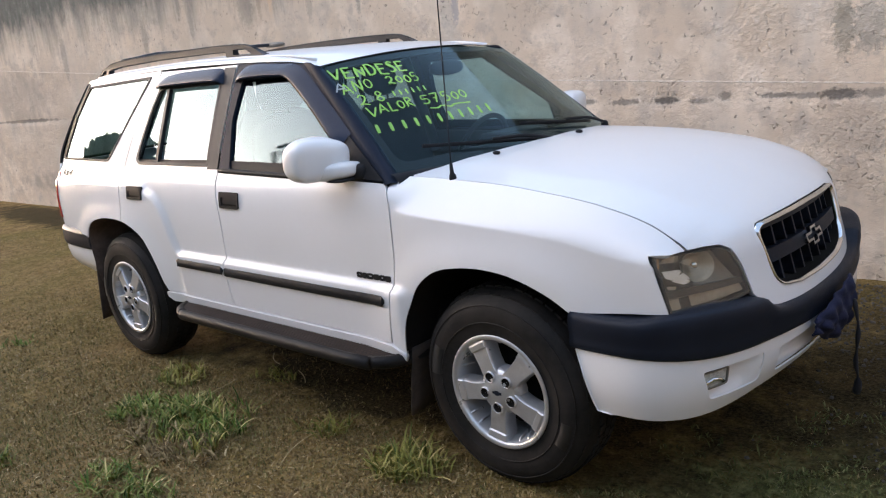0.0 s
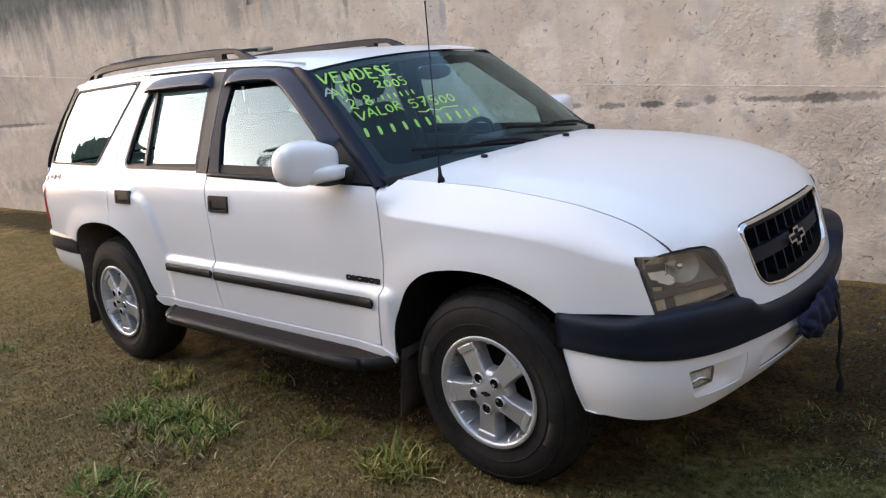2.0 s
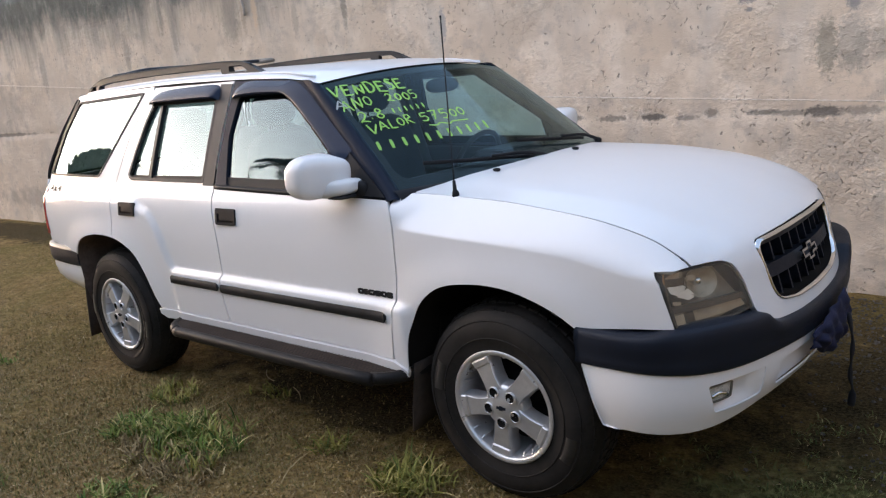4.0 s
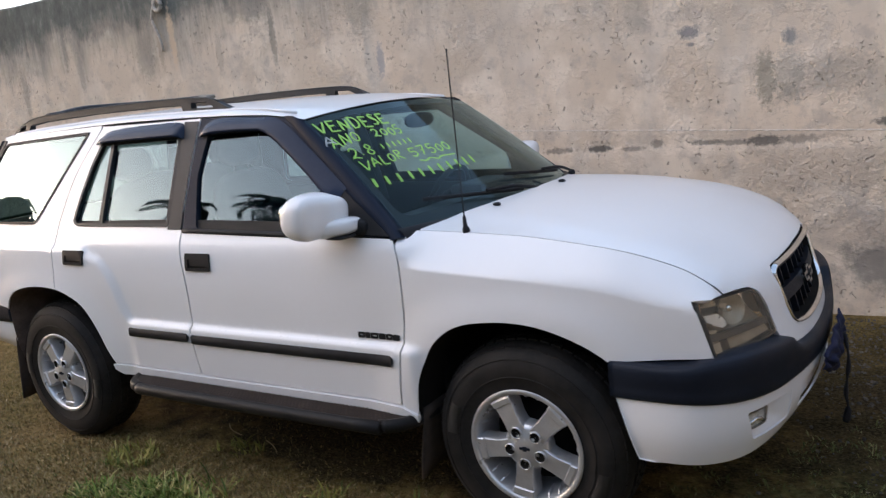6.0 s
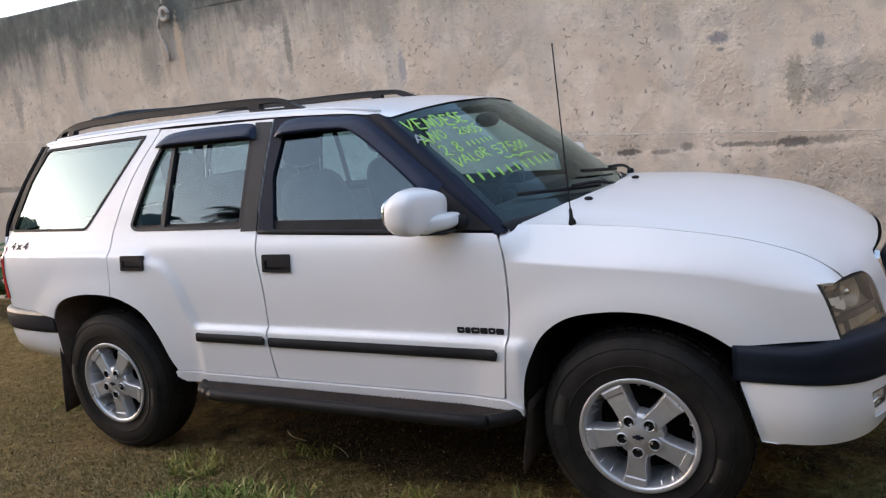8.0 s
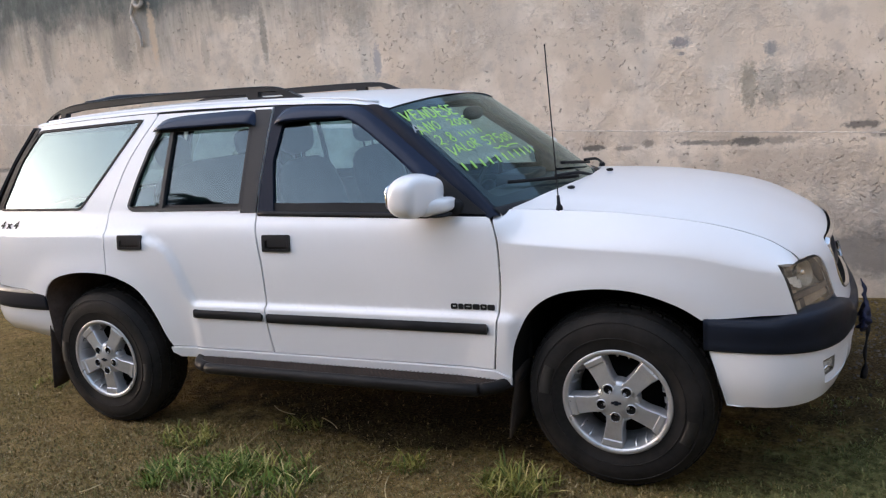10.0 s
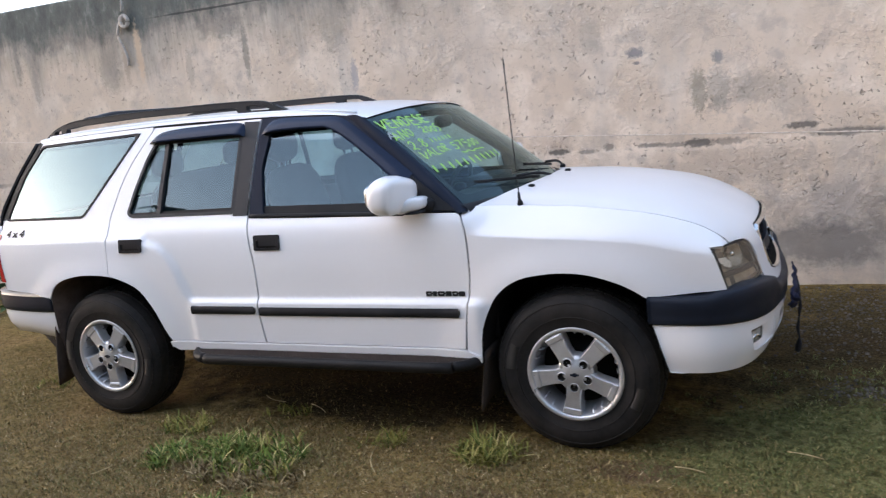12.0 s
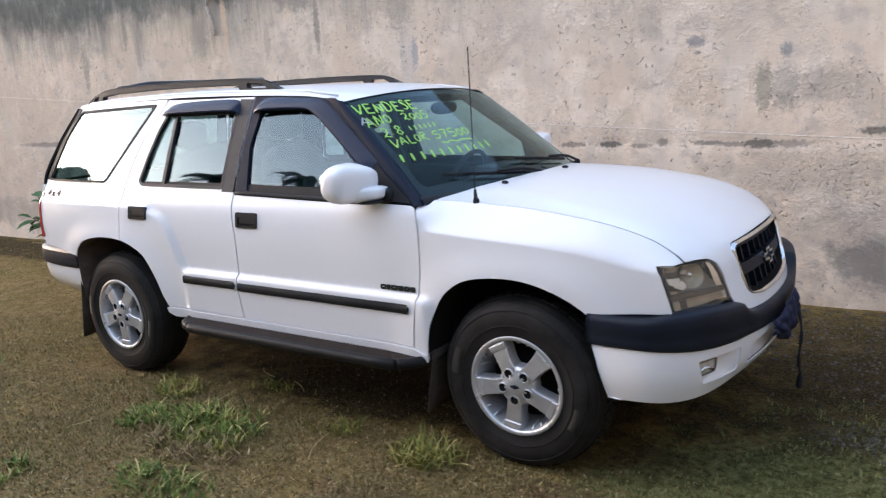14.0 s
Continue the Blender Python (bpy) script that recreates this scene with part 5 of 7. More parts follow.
MID = float(np.interp(0, PLAN_Y[len(PLAN) // 4:-len(PLAN) // 4], ARC[len(PLAN) // 4:-len(PLAN) // 4]))


def run(y):
    """The length along the bumper at which it stands y from the middle line."""
    k = len(PLAN) // 2
    h = MID - float(np.interp(abs(y), PLAN_Y[k:k + int(k * 0.72)], ARC[k:k + int(k * 0.72)] - MID))
    return h if y < 0 else 2 * MID - h


def bumper(a, z, off):
    x, y = float(np.interp(a, ARC, PLAN_X)), float(np.interp(a, ARC, PLAN_Y))
    h = 0.02
    t = Vector((float(np.interp(a + h, ARC, PLAN_X) - np.interp(a - h, ARC, PLAN_X)), float(np.interp(a + h, ARC, PLAN_Y) - np.interp(a - h, ARC, PLAN_Y)), 0)).normalized()
    return Vector((x, y, z)) + Vector((t.y, -t.x, 0)) * off


BAND_TOP = spline([0, 0.22, 0.36, 0.418, 0.46, 0.486, 0.575, 0.69, 0.77, 0.83, 0.87], [0.656, 0.660, 0.668, 0.680, 0.702, 0.722, 0.732, 0.744, 0.746, 0.741, 0.722])
BAND_LOW = spline([0, 0.22, 0.42, 0.575, 0.70, 0.80, 0.87], [0.566, 0.570, 0.582, 0.588, 0.594, 0.600, 0.606])
VAL_LOW = spline([0, 0.35, 0.52, 0.64, 0.74, 0.81, 0.87], [0.440, 0.435, 0.428, 0.417, 0.406, 0.400, 0.393])
fb = new("front_bumper")
fb.parent = CAR
tagged(fb, "black and white front bumper")
TOTAL = ARC[-1]
verts, faces = [], []
cols = [TOTAL * i / 120 for i in range(121)]
rows = [(-0.075, 1.0), (-0.02, 1.0), (-0.006, 0.985), (0.002, 0.93), (0.006, 0.8), (0.007, 0.6), (0.003, 0.42), (0.002, 0.25), (0.004, 0.08), (0.0, 0.02), (-0.012, 0.0), (-0.03, 0.0)]
for a in cols:
    y = abs(float(np.interp(a, ARC, PLAN_Y)))
    for o, t in rows:
        verts.append(bumper(a, BAND_LOW(y) + (BAND_TOP(y) - BAND_LOW(y)) * t, o))
m = len(rows)
for i in range(120):
    for j in range(m - 1):
        faces.append((i * m + j, i * m + j + 1, (i + 1) * m + j + 1, (i + 1) * m + j))
faces += [tuple(range(m)), tuple(120 * m + j for j in range(m))[::-1]]
mesh_part("band", verts, faces, BUMPER, fb, "matt black bumper band")


def valance(a, z):
    y = abs(float(np.interp(a, ARC, PLAN_Y)))
    t = (BAND_LOW(y) - z) / (BAND_LOW(y) - VAL_LOW(y))
    return bumper(a, z, -0.006 + 0.004 * math.sin(math.pi * min(1, max(0, t))) - 0.055 * max(0, t - 0.35) ** 2)


ends = [(0.020, 0.600), (0.040, 0.54), (0.062, 0.46), (0.076, 0.398)]
low = [(run(-y), VAL_LOW(y)) for y in (0.80, 0.75, 0.70, 0.64, 0.52, 0.35, 0.2, 0.0)]
low = [(0.15, 0.394), (0.22, 0.396)] + low
high = [(run(-y), BAND_LOW(y) + 0.006) for y in (0.80, 0.70, 0.575, 0.42, 0.22, 0.0)]
high = [(0.02, 0.606), (0.2, 0.606)] + high
left = ends + low
poly = left + [(2 * MID - a, z) for a, z in (ends + low)[::-1][1:]]
poly += [(2 * MID - a, z) for a, z in high[:-1]] + high[::-1]
fog_holes = [rounded([(run(s * 0.755), 0.556), (run(s * 0.66), 0.560), (run(s * 0.51), 0.553), (run(s * 0.535), 0.466), (run(s * 0.735), 0.462)], 0.012) for s in (-1, 1)]
intake = rounded([(run(-0.42), 0.543), (run(0.42), 0.543), (run(0.44), 0.462), (run(-0.44), 0.462)], 0.018)
sheet("valance", poly, fog_holes + [intake], valance, 0.04, (1, 0, 0), WHITE, fb, "white painted valance", 0.006)
sheet("intake_back", grow(intake, 0.006), [], lambda a, z: valance(a, z) - Vector((0.042 - 0.026 * step(0.50, 0.455, z), 0, 0)), 0.05, (1, 0, 0), WHITE, fb, "pale recessed air intake", 0)
for s, hole in zip((-1, 1), fog_holes):
    sheet("scoop", grow(hole, 0.006), [], lambda a, z, s=s: valance(a, z) - Vector((0.040 * step(0.515, 0.67, abs(float(np.interp(a, ARC, PLAN_Y)))) * step(0.452, 0.506, z) + 0.003, 0, 0)), 0.012, (1, 0, 0), WHITE, fb, "white fog lamp recess", 0)
    fog = rounded([(run(s * 0.750), 0.547), (run(s * 0.664), 0.553), (run(s * 0.674), 0.503), (run(s * 0.744), 0.496)], 0.008)
    lamp = sheet("fog_lamp", fog, [], lambda a, z: valance(a, z) - Vector((0.013, 0, 0)), 0.03, (1, 0, 0), FOG, fb, "clear fog lamp", 0.02)
    v, q = tube([valance(run(s * yy), zz) - Vector((0.012, 0, 0)) for yy, zz in ((0.742, 0.512), (0.715, 0.524), (0.690, 0.518), (0.680, 0.508))], 0.006, 8)
    mesh_part("fog_lamp_reflector", v, q, CHROME, fb, "bright curved reflector edge")
    sheet("bezel", grow(fog, 0.002), [shrunk(fog, 0.002)], lambda a, z: valance(a, z) - Vector((0.006, 0, 0)), 0.03, (1, 0, 0), ALLOY_DULL, fb, "thin grey bezel", 0.012)
    sheet("lens", shrunk(fog, 0.003), [], lambda a, z: valance(a, z) - Vector((0.008, 0, 0)), 0.03, (1, 0, 0), CLEAR, fb, "clear fog lamp lens", 0).visible_shadow = False

# rear bumper
RPLAN = flowing([(-1.700, -0.862), (-1.85, -0.866), (-2.02, -0.860), (-2.13, -0.835), (-2.20, -0.780), (-2.235, -0.68), (-2.26, -0.40), (-2.27, 0.0)], 0.03)
RPLAN = RPLAN + [(x, -y) for x, y in RPLAN[::-1][1:]]
rb = new("rear_bumper")
rb.parent = CAR
tagged(rb, "white rear bumper with dark strip")
for name, rows, material, label in (
        ("step_pad", [(-0.10, 0.758), (-0.012, 0.746), (0.004, 0.738), (0.008, 0.725)], ALLOY_DULL, "worn grey bumper top"),
        ("strip", [(0.008, 0.725), (0.010, 0.70), (0.010, 0.66), (0.004, 0.636), (-0.006, 0.630)], BUMPER, "black rubber strip"),
        ("valance", [(-0.006, 0.634), (-0.004, 0.60), (-0.016, 0.54), (-0.05, 0.487), (-0.11, 0.470)], WHITE, "white lower bumper")):
    verts, faces = [], []
    n = len(RPLAN)
    for i, (x, y) in enumerate(RPLAN):
        a, b = RPLAN[max(0, i - 1)], RPLAN[min(n - 1, i + 1)]
        t = Vector((b[0] - a[0], b[1] - a[1])).normalized()
        nrm = Vector((-t.y, t.x))
        if nrm.dot(Vector((x + 1.4, y))) < 0:
            nrm = -nrm
        for o, z in rows:
            verts.append((x + nrm.x * o, y + nrm.y * o, z + 0.012 * step(-1.7, -2.2, x) - 0.025 * step(0.60, 0.50, z) * step(-2.0, -1.7, x) * (name == "valance")))
    m = len(rows)
    for i in range(n - 1):
        for j in range(m - 1):
            faces.append((i * m + j, (i + 1) * m + j, (i + 1) * m + j + 1, i * m + j + 1))
    faces += [tuple(range(m)), tuple((n - 1) * m + j for j in range(m))]
    mesh_part(name, verts, faces, material, rb, label)

# tailgate and its window
tg = [(-0.79, 0.765), (0.79, 0.765), (0.792, 0.90), (0.79, 1.10), (0.778, 1.14), (-0.778, 1.14), (-0.79, 1.10), (-0.792, 0.90)]
hatch = [(-0.778, 1.144), (0.778, 1.144), (0.765, 1.20), (0.685, 1.42), (0.600, 1.606), (-0.600, 1.606), (-0.685, 1.42), (-0.765, 1.20)]
tw = rounded([(-0.70, 1.16), (0.70, 1.16), (0.56, 1.56), (-0.56, 1.56)], 0.05)
gate = sheet("tailgate", tg, [], tail, 0.06, (-1, 0, 0.2), WHITE, CAR, "white tailgate")
sheet("hatch_frame", hatch, [tw], tail, 0.06, (-1, 0, 0.2), BLACK, gate, "black rear window frame")
sheet("rear_window", tw, [], lambda y, z: tail(y, z) + Vector((0.004, 0, 0)), 0.08, (-1, 0, 0.2), REAR_GLASS, gate, "dark tinted glass", 0).visible_shadow = False

# roof, rails and cross bar
nx, na = 46, 40
verts = [roof(-1.845 + (0.374 + 1.845) * i / nx, -1 + 2 * j / na) for i in range(nx + 1) for j in range(na + 1)]
for j in range(na + 1):
    # the front edge runs along the top of the windscreen
    e = roof(0.374, -1 + 2 * j / na)
    t = screen(e.y, 1.601 - 0.040 * min(1, abs(e.y) / 0.648) ** 2.2) + Vector((0.004, 0, 0.004)) - e
    for i in range(nx + 1):
        verts[i * (na + 1) + j] += t * step(-0.15, 0.374, -1.845 + (0.374 + 1.845) * i / nx)
faces = [(i * (na + 1) + j, (i + 1) * (na + 1) + j, (i + 1) * (na + 1) + j + 1, i * (na + 1) + j + 1) for i in range(nx) for j in range(na)]
mesh_part("roof", verts, faces, WHITE, CAR, "white roof")


def roof_z(x, y):
    lo, hi = 0.0, 1.0
    for _ in range(25):
        m = (lo + hi) / 2
        lo, hi = (m, hi) if roof(x, m).y < abs(y) else (lo, m)
    return roof(x, lo).z


for s in (-1, 1):
    rail = new("roof_rail")
    rail.parent = CAR
    tagged(rail, "dark grey roof rail")
    def base(x):
        return roof_z(x, 0.53) - 0.004

    def at(pts):
        return [(x, base(x) + h) for x, h in pts]
    top = flowing(at([(-0.125, 0.0), (-0.18, 0.022), (-0.25, 0.048), (-0.34, 0.060), (-0.60, 0.062), (-1.10, 0.064), (-1.55, 0.066), (-1.70, 0.058), (-1.79, 0.034), (-1.845, 0.0)]), 0.04)
    under = at([(-1.69, 0.0), (-1.675, 0.030), (-1.55, 0.034), (-1.10, 0.033), (-0.60, 0.031), (-0.455, 0.030), (-0.440, 0.0)])
    holes = [rounded(at([(-0.235, 0.012), (-0.385, 0.012), (-0.385, 0.038), (-0.285, 0.038)]), 0.008), rounded(at([(-1.72, 0.012), (-1.785, 0.012), (-1.765, 0.032), (-1.72, 0.038)]), 0.006)]
    verts, faces = [], []
    for w in (0.020, -0.020):
        def face(x, z, w=w):
            lean = 0.010 * min(1, max(0, (z - base(x)) / 0.06))
            return Vector((x, s * (0.530 + 0.010 * step(-0.5, -1.8, x) + w - (lean if w > 0 else -lean)), z))
        v, q = panel(top + under, holes, face, 0.05, Vector((0, s if w > 0 else -s, 0)), 0.024, 0.03)
        faces += [tuple(len(verts) + i for i in t) for t in q]
        verts += v
    mesh_part("rail_bar", verts, faces, RAIL, rail, "", False)
    v, q = tube([(x, s * (0.530 + 0.010 * step(-0.5, -1.8, x)), z - 0.003) for x, z in top[3:-3]], 0.0115, 8, flat=0.5)
    mesh_part("rail_cap", v, q, RAIL, rail)
    # drip moulding along the roof's edge
    v, q = tube([(x, s * (half_width(x, ROOF_LINE(x)) - 0.045), roof(x, 0.78).z + 0.004) for x in np.linspace(-1.80, 0.30, 24)], 0.006, 6)
    mesh_part("drip_moulding", v, q, WHITE, rail)
bar_ = new("cross_bar")
bar_.parent = CAR
tagged(bar_, "dark roof cross bar")
v, q = tube([(-1.53, y, 1.715 + 0.026 * step(-0.53, -0.30, y) + 0.006 * step(0.2, 0.5, y)) for y in np.linspace(-0.53, 0.56, 16)], 0.030, 10, flat=0.40)
mesh_part("bar", v, q, FRAME, bar_)
v, q = blob((-1.50, 0.55, 1.745), (0.085, 0.045, 0.016), 3, 16)
mesh_part("clamp", v, q, ALLOY_DULL, bar_, "grey clamp")

# windscreen with its dark border, pillars, cowl and wipers
W_OUT = [(-0.772, 1.104), (-0.4, 1.112), (0, 1.118), (0.4, 1.112), (0.772, 1.104), (0.648, 1.560), (0.45, 1.582), (0.2, 1.594), (0, 1.598), (-0.2, 1.594), (-0.45, 1.582), (-0.648, 1.560)]
W_IN = rounded([(-0.715, 1.170), (-0.4, 1.182), (0, 1.192), (0.4, 1.192), (0.705, 1.186), (0.620, 1.540), (0.4, 1.566), (0, 1.578), (-0.4, 1.566), (-0.620, 1.540)], [0.05, 0, 0, 0, 0.05, 0.03, 0, 0, 0, 0.03])
ws = sheet("windscreen", W_OUT, [], screen, 0.06, (1, 0, 0.6), SCREEN, CAR, "clear windscreen with green marker writing", 0)
ws.visible_shadow = False
sheet("border", W_OUT, [W_IN], lambda y, z: screen(y, z) - Vector((0.004, 0, 0.003)), 0.05, (1, 0, 0.6), BLACK, ws, "black border", 0.006)
for s in (-1, 1):
    verts, faces = [], []
    n = 14
    for i in range(n + 1):
        t = i / n
        a = side(s)(0.868 + (0.262 - 0.868) * t, 1.100 + (1.585 - 1.100) * t)
        zb = 1.100 + (1.562 - 1.100) * t
        b = screen(s * (0.778 + (0.650 - 0.778) * t), zb)
        mid = (a + b) / 2 + Vector((0.012, s * 0.010, 0.010))
        verts += [a, a.lerp(mid, 0.55) + Vector((0, s * 0.004, 0.002)), mid, mid.lerp(b, 0.55), b - Vector((0, s * 0.02, 0)), b - Vector((0.04, s * 0.03, 0.03))]
    for i in range(n):
        for j in range(5):
            faces.append((i * 6 + j, i * 6 + j + 1, i * 6 + 7 + j, i * 6 + 6 + j))
    mesh_part("screen_pillar", verts, faces, PILLAR, CAR, "blue-black windscreen pillar")
verts, faces = [], []
for y in np.linspace(-0.79, 0.79, 33):
    a = Vector((1.125 - 0.33 * y * y, y, 1.108 + 0.03 * (1 - (y / 0.79) ** 2)))
    b = screen(y, 1.135 + 0.004 * (1 - (y / 0.79) ** 2)) + Vector((0.01, 0, 0.004))
    verts += [a - Vector((0, 0, 0.05)), a, a.lerp(b, 0.5) + Vector((0, 0, 0.008)), b]
for i in range(32):
    for j in range(3):
        faces.append((i * 4 + j, (i + 1) * 4 + j, (i + 1) * 4 + j + 1, i * 4 + j + 1))
mesh_part("cowl", verts, faces, BLACK, CAR, "black plastic cowl")
for y0, y1, z1, z0 in ((-0.02, -0.60, 1.205, 1.155), (0.56, -0.06, 1.225, 1.160)):
    wip = new("wiper")
    wip.parent = CAR
    tagged(wip, "black windscreen wiper")
    p0 = screen(y0, 1.135) + Vector((0.055, 0, 0.03))
    p2 = screen((y0 + y1) / 2, (z0 + z1) / 2) + Vector((0.030, 0, 0.024))
    p1 = p0.lerp(p2, 0.5) + Vector((0.015, 0, 0.014))
    v, q = tube(flowing([p0, p1, p2], 0.03), 0.006, 8, flat=1.2)
    mesh_part("arm", v, q, BLACK, wip)
    ends = [screen(y0 + (y1 - y0) * t, z0 + (z1 - z0) * t) + Vector((0.016, 0, 0.013)) for t in np.linspace(0.06, 1.0, 14)]
    v, q = tube(ends, 0.005, 6, flat=1.7)
    mesh_part("blade", v, q, BLACK, wip)
    v, q = blob(p0 - Vector((0, 0, 0.010)), (0.017, 0.017, 0.018), 2.4, 14)
    mesh_part("pivot", v, q, BLACK, wip)

# aerial
aer = new("aerial")
aer.parent = CAR
tagged(aer, "thin black whip aerial")
ax, ay, az = 1.139, -0.728, 1.118
v, q = tube([(ax, ay, az - 0.01), (ax, ay, az + 0.012), (ax - 0.002, ay, az + 0.02), (ax - 0.003, ay, az + 0.055)], [0.015, 0.013, 0.008, 0.006], 12)
mesh_part("base", v, q, BLACK, aer)
v, q = tube([Vector((ax - 0.003, ay, az + 0.05)).lerp(Vector((1.098, -0.672, 1.757)), t) for t in np.linspace(0, 1, 12)], 0.0026, 6)
mesh_part("mast", v, q, BLACK, aer)
v, q = blob((1.098, -0.672, 1.757), (0.004, 0.004, 0.005), 2, 8)
mesh_part("tip", v, q, BLACK, aer)


# ---------------------------------------------------------------- writing on the windscreen
STROKES = {
    "V": (0.8, [[(0, 1), (0.32, 0.02), (0.36, 0), (0.85, 1)]]),
    "E": (0.7, [[(0.7, 0.98), (0.05, 1), (0.03, 0.5), (0, 0.02), (0.72, 0)], [(0.05, 0.52), (0.55, 0.55)]]),
    "N": (0.75, [[(0, 0), (0.08, 1), (0.6, 0.04), (0.75, 1)]]),
    "D": (0.75, [[(0.05, 0), (0.05, 0.98)], [(-0.06, 0.98), (0.45, 0.98), (0.76, 0.55), (0.5, 0.08), (-0.04, 0.02)]]),
    "S": (0.6, [[(0.62, 0.86), (0.34, 1), (0.08, 0.78), (0.32, 0.52), (0.58, 0.28), (0.34, 0), (0, 0.1)], [(0.1, 0.95), (0.5, 0.5), (0.62, 0.05)]]),
    "A": (0.8, [[(0, 0), (0.36, 1), (0.8, 0)], [(0.1, 0.34), (0.7, 0.36)]]),
    "O": (0.6, [[(0.3, 0.82), (0.04, 0.6), (0.06, 0.2), (0.32, 0.02), (0.58, 0.26), (0.56, 0.64), (0.3, 0.82)]]),
    "0": (0.55, [[(0.3, 0.9), (0.04, 0.62), (0.04, 0.24), (0.28, 0.02), (0.54, 0.3), (0.52, 0.68), (0.3, 0.9)]]),
    "2": (0.65, [[(0.02, 0.76), (0.24, 1), (0.54, 0.82), (0.4, 0.42), (0, 0.04)], [(0, 0.04), (0.26, 0.12), (0.68, 0)]]),
    "5": (0.6, [[(0.62, 1), (0.12, 0.98), (0.08, 0.56), (0.42, 0.62), (0.6, 0.32), (0.36, 0.02), (0, 0.1)]]),
    "7": (0.65, [[(0, 0.94), (0.64, 1), (0.22, 0)], [(0.16, 0.5), (0.56, 0.54)]]),
    "8": (0.6, [[(0.3, 0.52), (0.08, 0.74), (0.3, 1), (0.52, 0.76), (0.3, 0.52), (0.04, 0.24), (0.3, 0), (0.58, 0.24), (0.3, 0.52)]]),
    "L": (0.6, [[(0.06, 1), (0.02, 0.4), (0.04, 0.02), (0.62, 0.04)]]),
    "R": (0.7, [[(0.04, 0), (0.06, 1)], [(0, 0.98), (0.46, 0.98), (0.58, 0.72), (0.1, 0.48), (0.7, 0)]]),
    ".": (0.18, [[(0.04, 0.06), (0.12, 0.1)]]),
}


def marker(lines, half, material):
    """One stroke of a marker pen on the windscreen, along points in y and z."""
    n = len(lines)
    verts, faces = [], []
    for i, (y, z) in enumerate(lines):
        a, b = Vector(screen(*lines[max(0, i - 1)])), Vector(screen(*lines[min(n - 1, i + 1)]))
        p = Vector(screen(y, z))
        nrm = (screen(y + 0.01, z) - screen(y - 0.01, z)).cross(screen(y, z + 0.01) - screen(y, z - 0.01)).normalized()
        if nrm.x < 0:
            nrm = -nrm
        sd = (b - a).normalized().cross(nrm) * half * (0.75 if i in (0, n - 1) else 1.0)
        p += nrm * 0.004
        verts += [p - sd, p + sd]
    for i in range(n - 1):
        faces.append((2 * i, 2 * i + 1, 2 * i + 3, 2 * i + 2))
    return verts, faces


def write(text, y0, y1, z0, z1, height, material=None, half=0.0042, slant=0.55):
    """Handwritten capitals between two points of the base line; height is in z."""
    rng = random.Random(len(text) + int(z0 * 1000))
    total = sum(STROKES[c][0] for c in text) + 0.30 * (len(text) - 1)
    k = (y1 - y0) / total
    y = y0
    for c in text:
        wide, strokes = STROKES[c]
        t = (y - y0) / (y1 - y0)
        up, grow_, dz = rng.uniform(-0.06, 0.06), rng.uniform(0.9, 1.06), rng.uniform(-0.003, 0.003)
        verts, faces = [], []
        for line in strokes:
            pts = [(y + k * a + slant * height * b * 0.8, z0 + (z1 - z0) * t + dz + height * grow_ * b + up * k * a) for a, b in line]
            v, q = marker(flowing(pts, 0.012) if c in "DSO02585" else dense(pts, 0.012, False), half * rng.uniform(0.9, 1.1), material)
            faces += [tuple(len(verts) + i for i in f) for f in q]
            verts += v
        mesh_part("letter", verts, faces, material or GREEN_INK, ws)
        y += k * (wide + 0.30)


def bars(y0, y1, z0, z1, height, count, half=0.0046, slant=0.5):
    """Plain strokes in place of what is not to be read."""
    for i in range(count):
        y, z = y0 + (y1 - y0) * i / (count - 1), z0 + (z1 - z0) * i / (count - 1)
        v, q = marker(dense([(y, z), (y + slant * height, z + height)], 0.012, False), half, GREEN_INK)
        mesh_part("marker_bar", v, q, GREEN_INK, ws)


write("VENDESE", -0.655, -0.300, 1.497, 1.511, 0.044, half=0.0054)
write("ANO", -0.672, -0.530, 1.436, 1.456, 0.046)
write("2005", -0.452, -0.298, 1.457, 1.462, 0.034)
write("A", -0.690, -0.640, 1.449, 1.452, 0.036, GREY_INK, 0.004)
write("2.8", -0.652, -0.540, 1.390, 1.404, 0.042)
bars(-0.482, -0.322, 1.410, 1.417, 0.020, 6, 0.005)
write("VALOR", -0.662, -0.445, 1.344, 1.365, 0.036)
write("57500", -0.402, -0.155, 1.362, 1.369, 0.036)
v, q = marker(flowing([(-0.394, 1.347), (-0.36, 1.342), (-0.33, 1.349), (-0.29, 1.341), (-0.26, 1.348), (-0.173, 1.346)], 0.012), 0.004, GREEN_INK)
mesh_part("underline", v, q, GREEN_INK, ws)
bars(-0.688, -0.118, 1.280, 1.299, 0.032, 11, 0.0075)


def letters(text, height, bold=-0.0008):
    """The outline of each letter as mesh data, with its width."""
    out = []
    for ch in text:
        if ch == " ":
            out.append((None, height * 0.45))
            continue
        cu = bpy.data.curves.new("letter", "FONT")
        cu.body, cu.size, cu.offset, cu.extrude, cu.resolution_u = ch, height * 1.38, bold, 0.0, 4
        ob = new("letter", cu)
        bpy.context.view_layer.update()
        me = bpy.data.meshes.new_from_object(ob.evaluated_get(bpy.context.evaluated_depsgraph_get()))
        bpy.data.objects.remove(ob)
        xs = [v.co.x for v in me.vertices]
        out.append((me, max(xs) - min(xs) + height * 0.16))
    return out


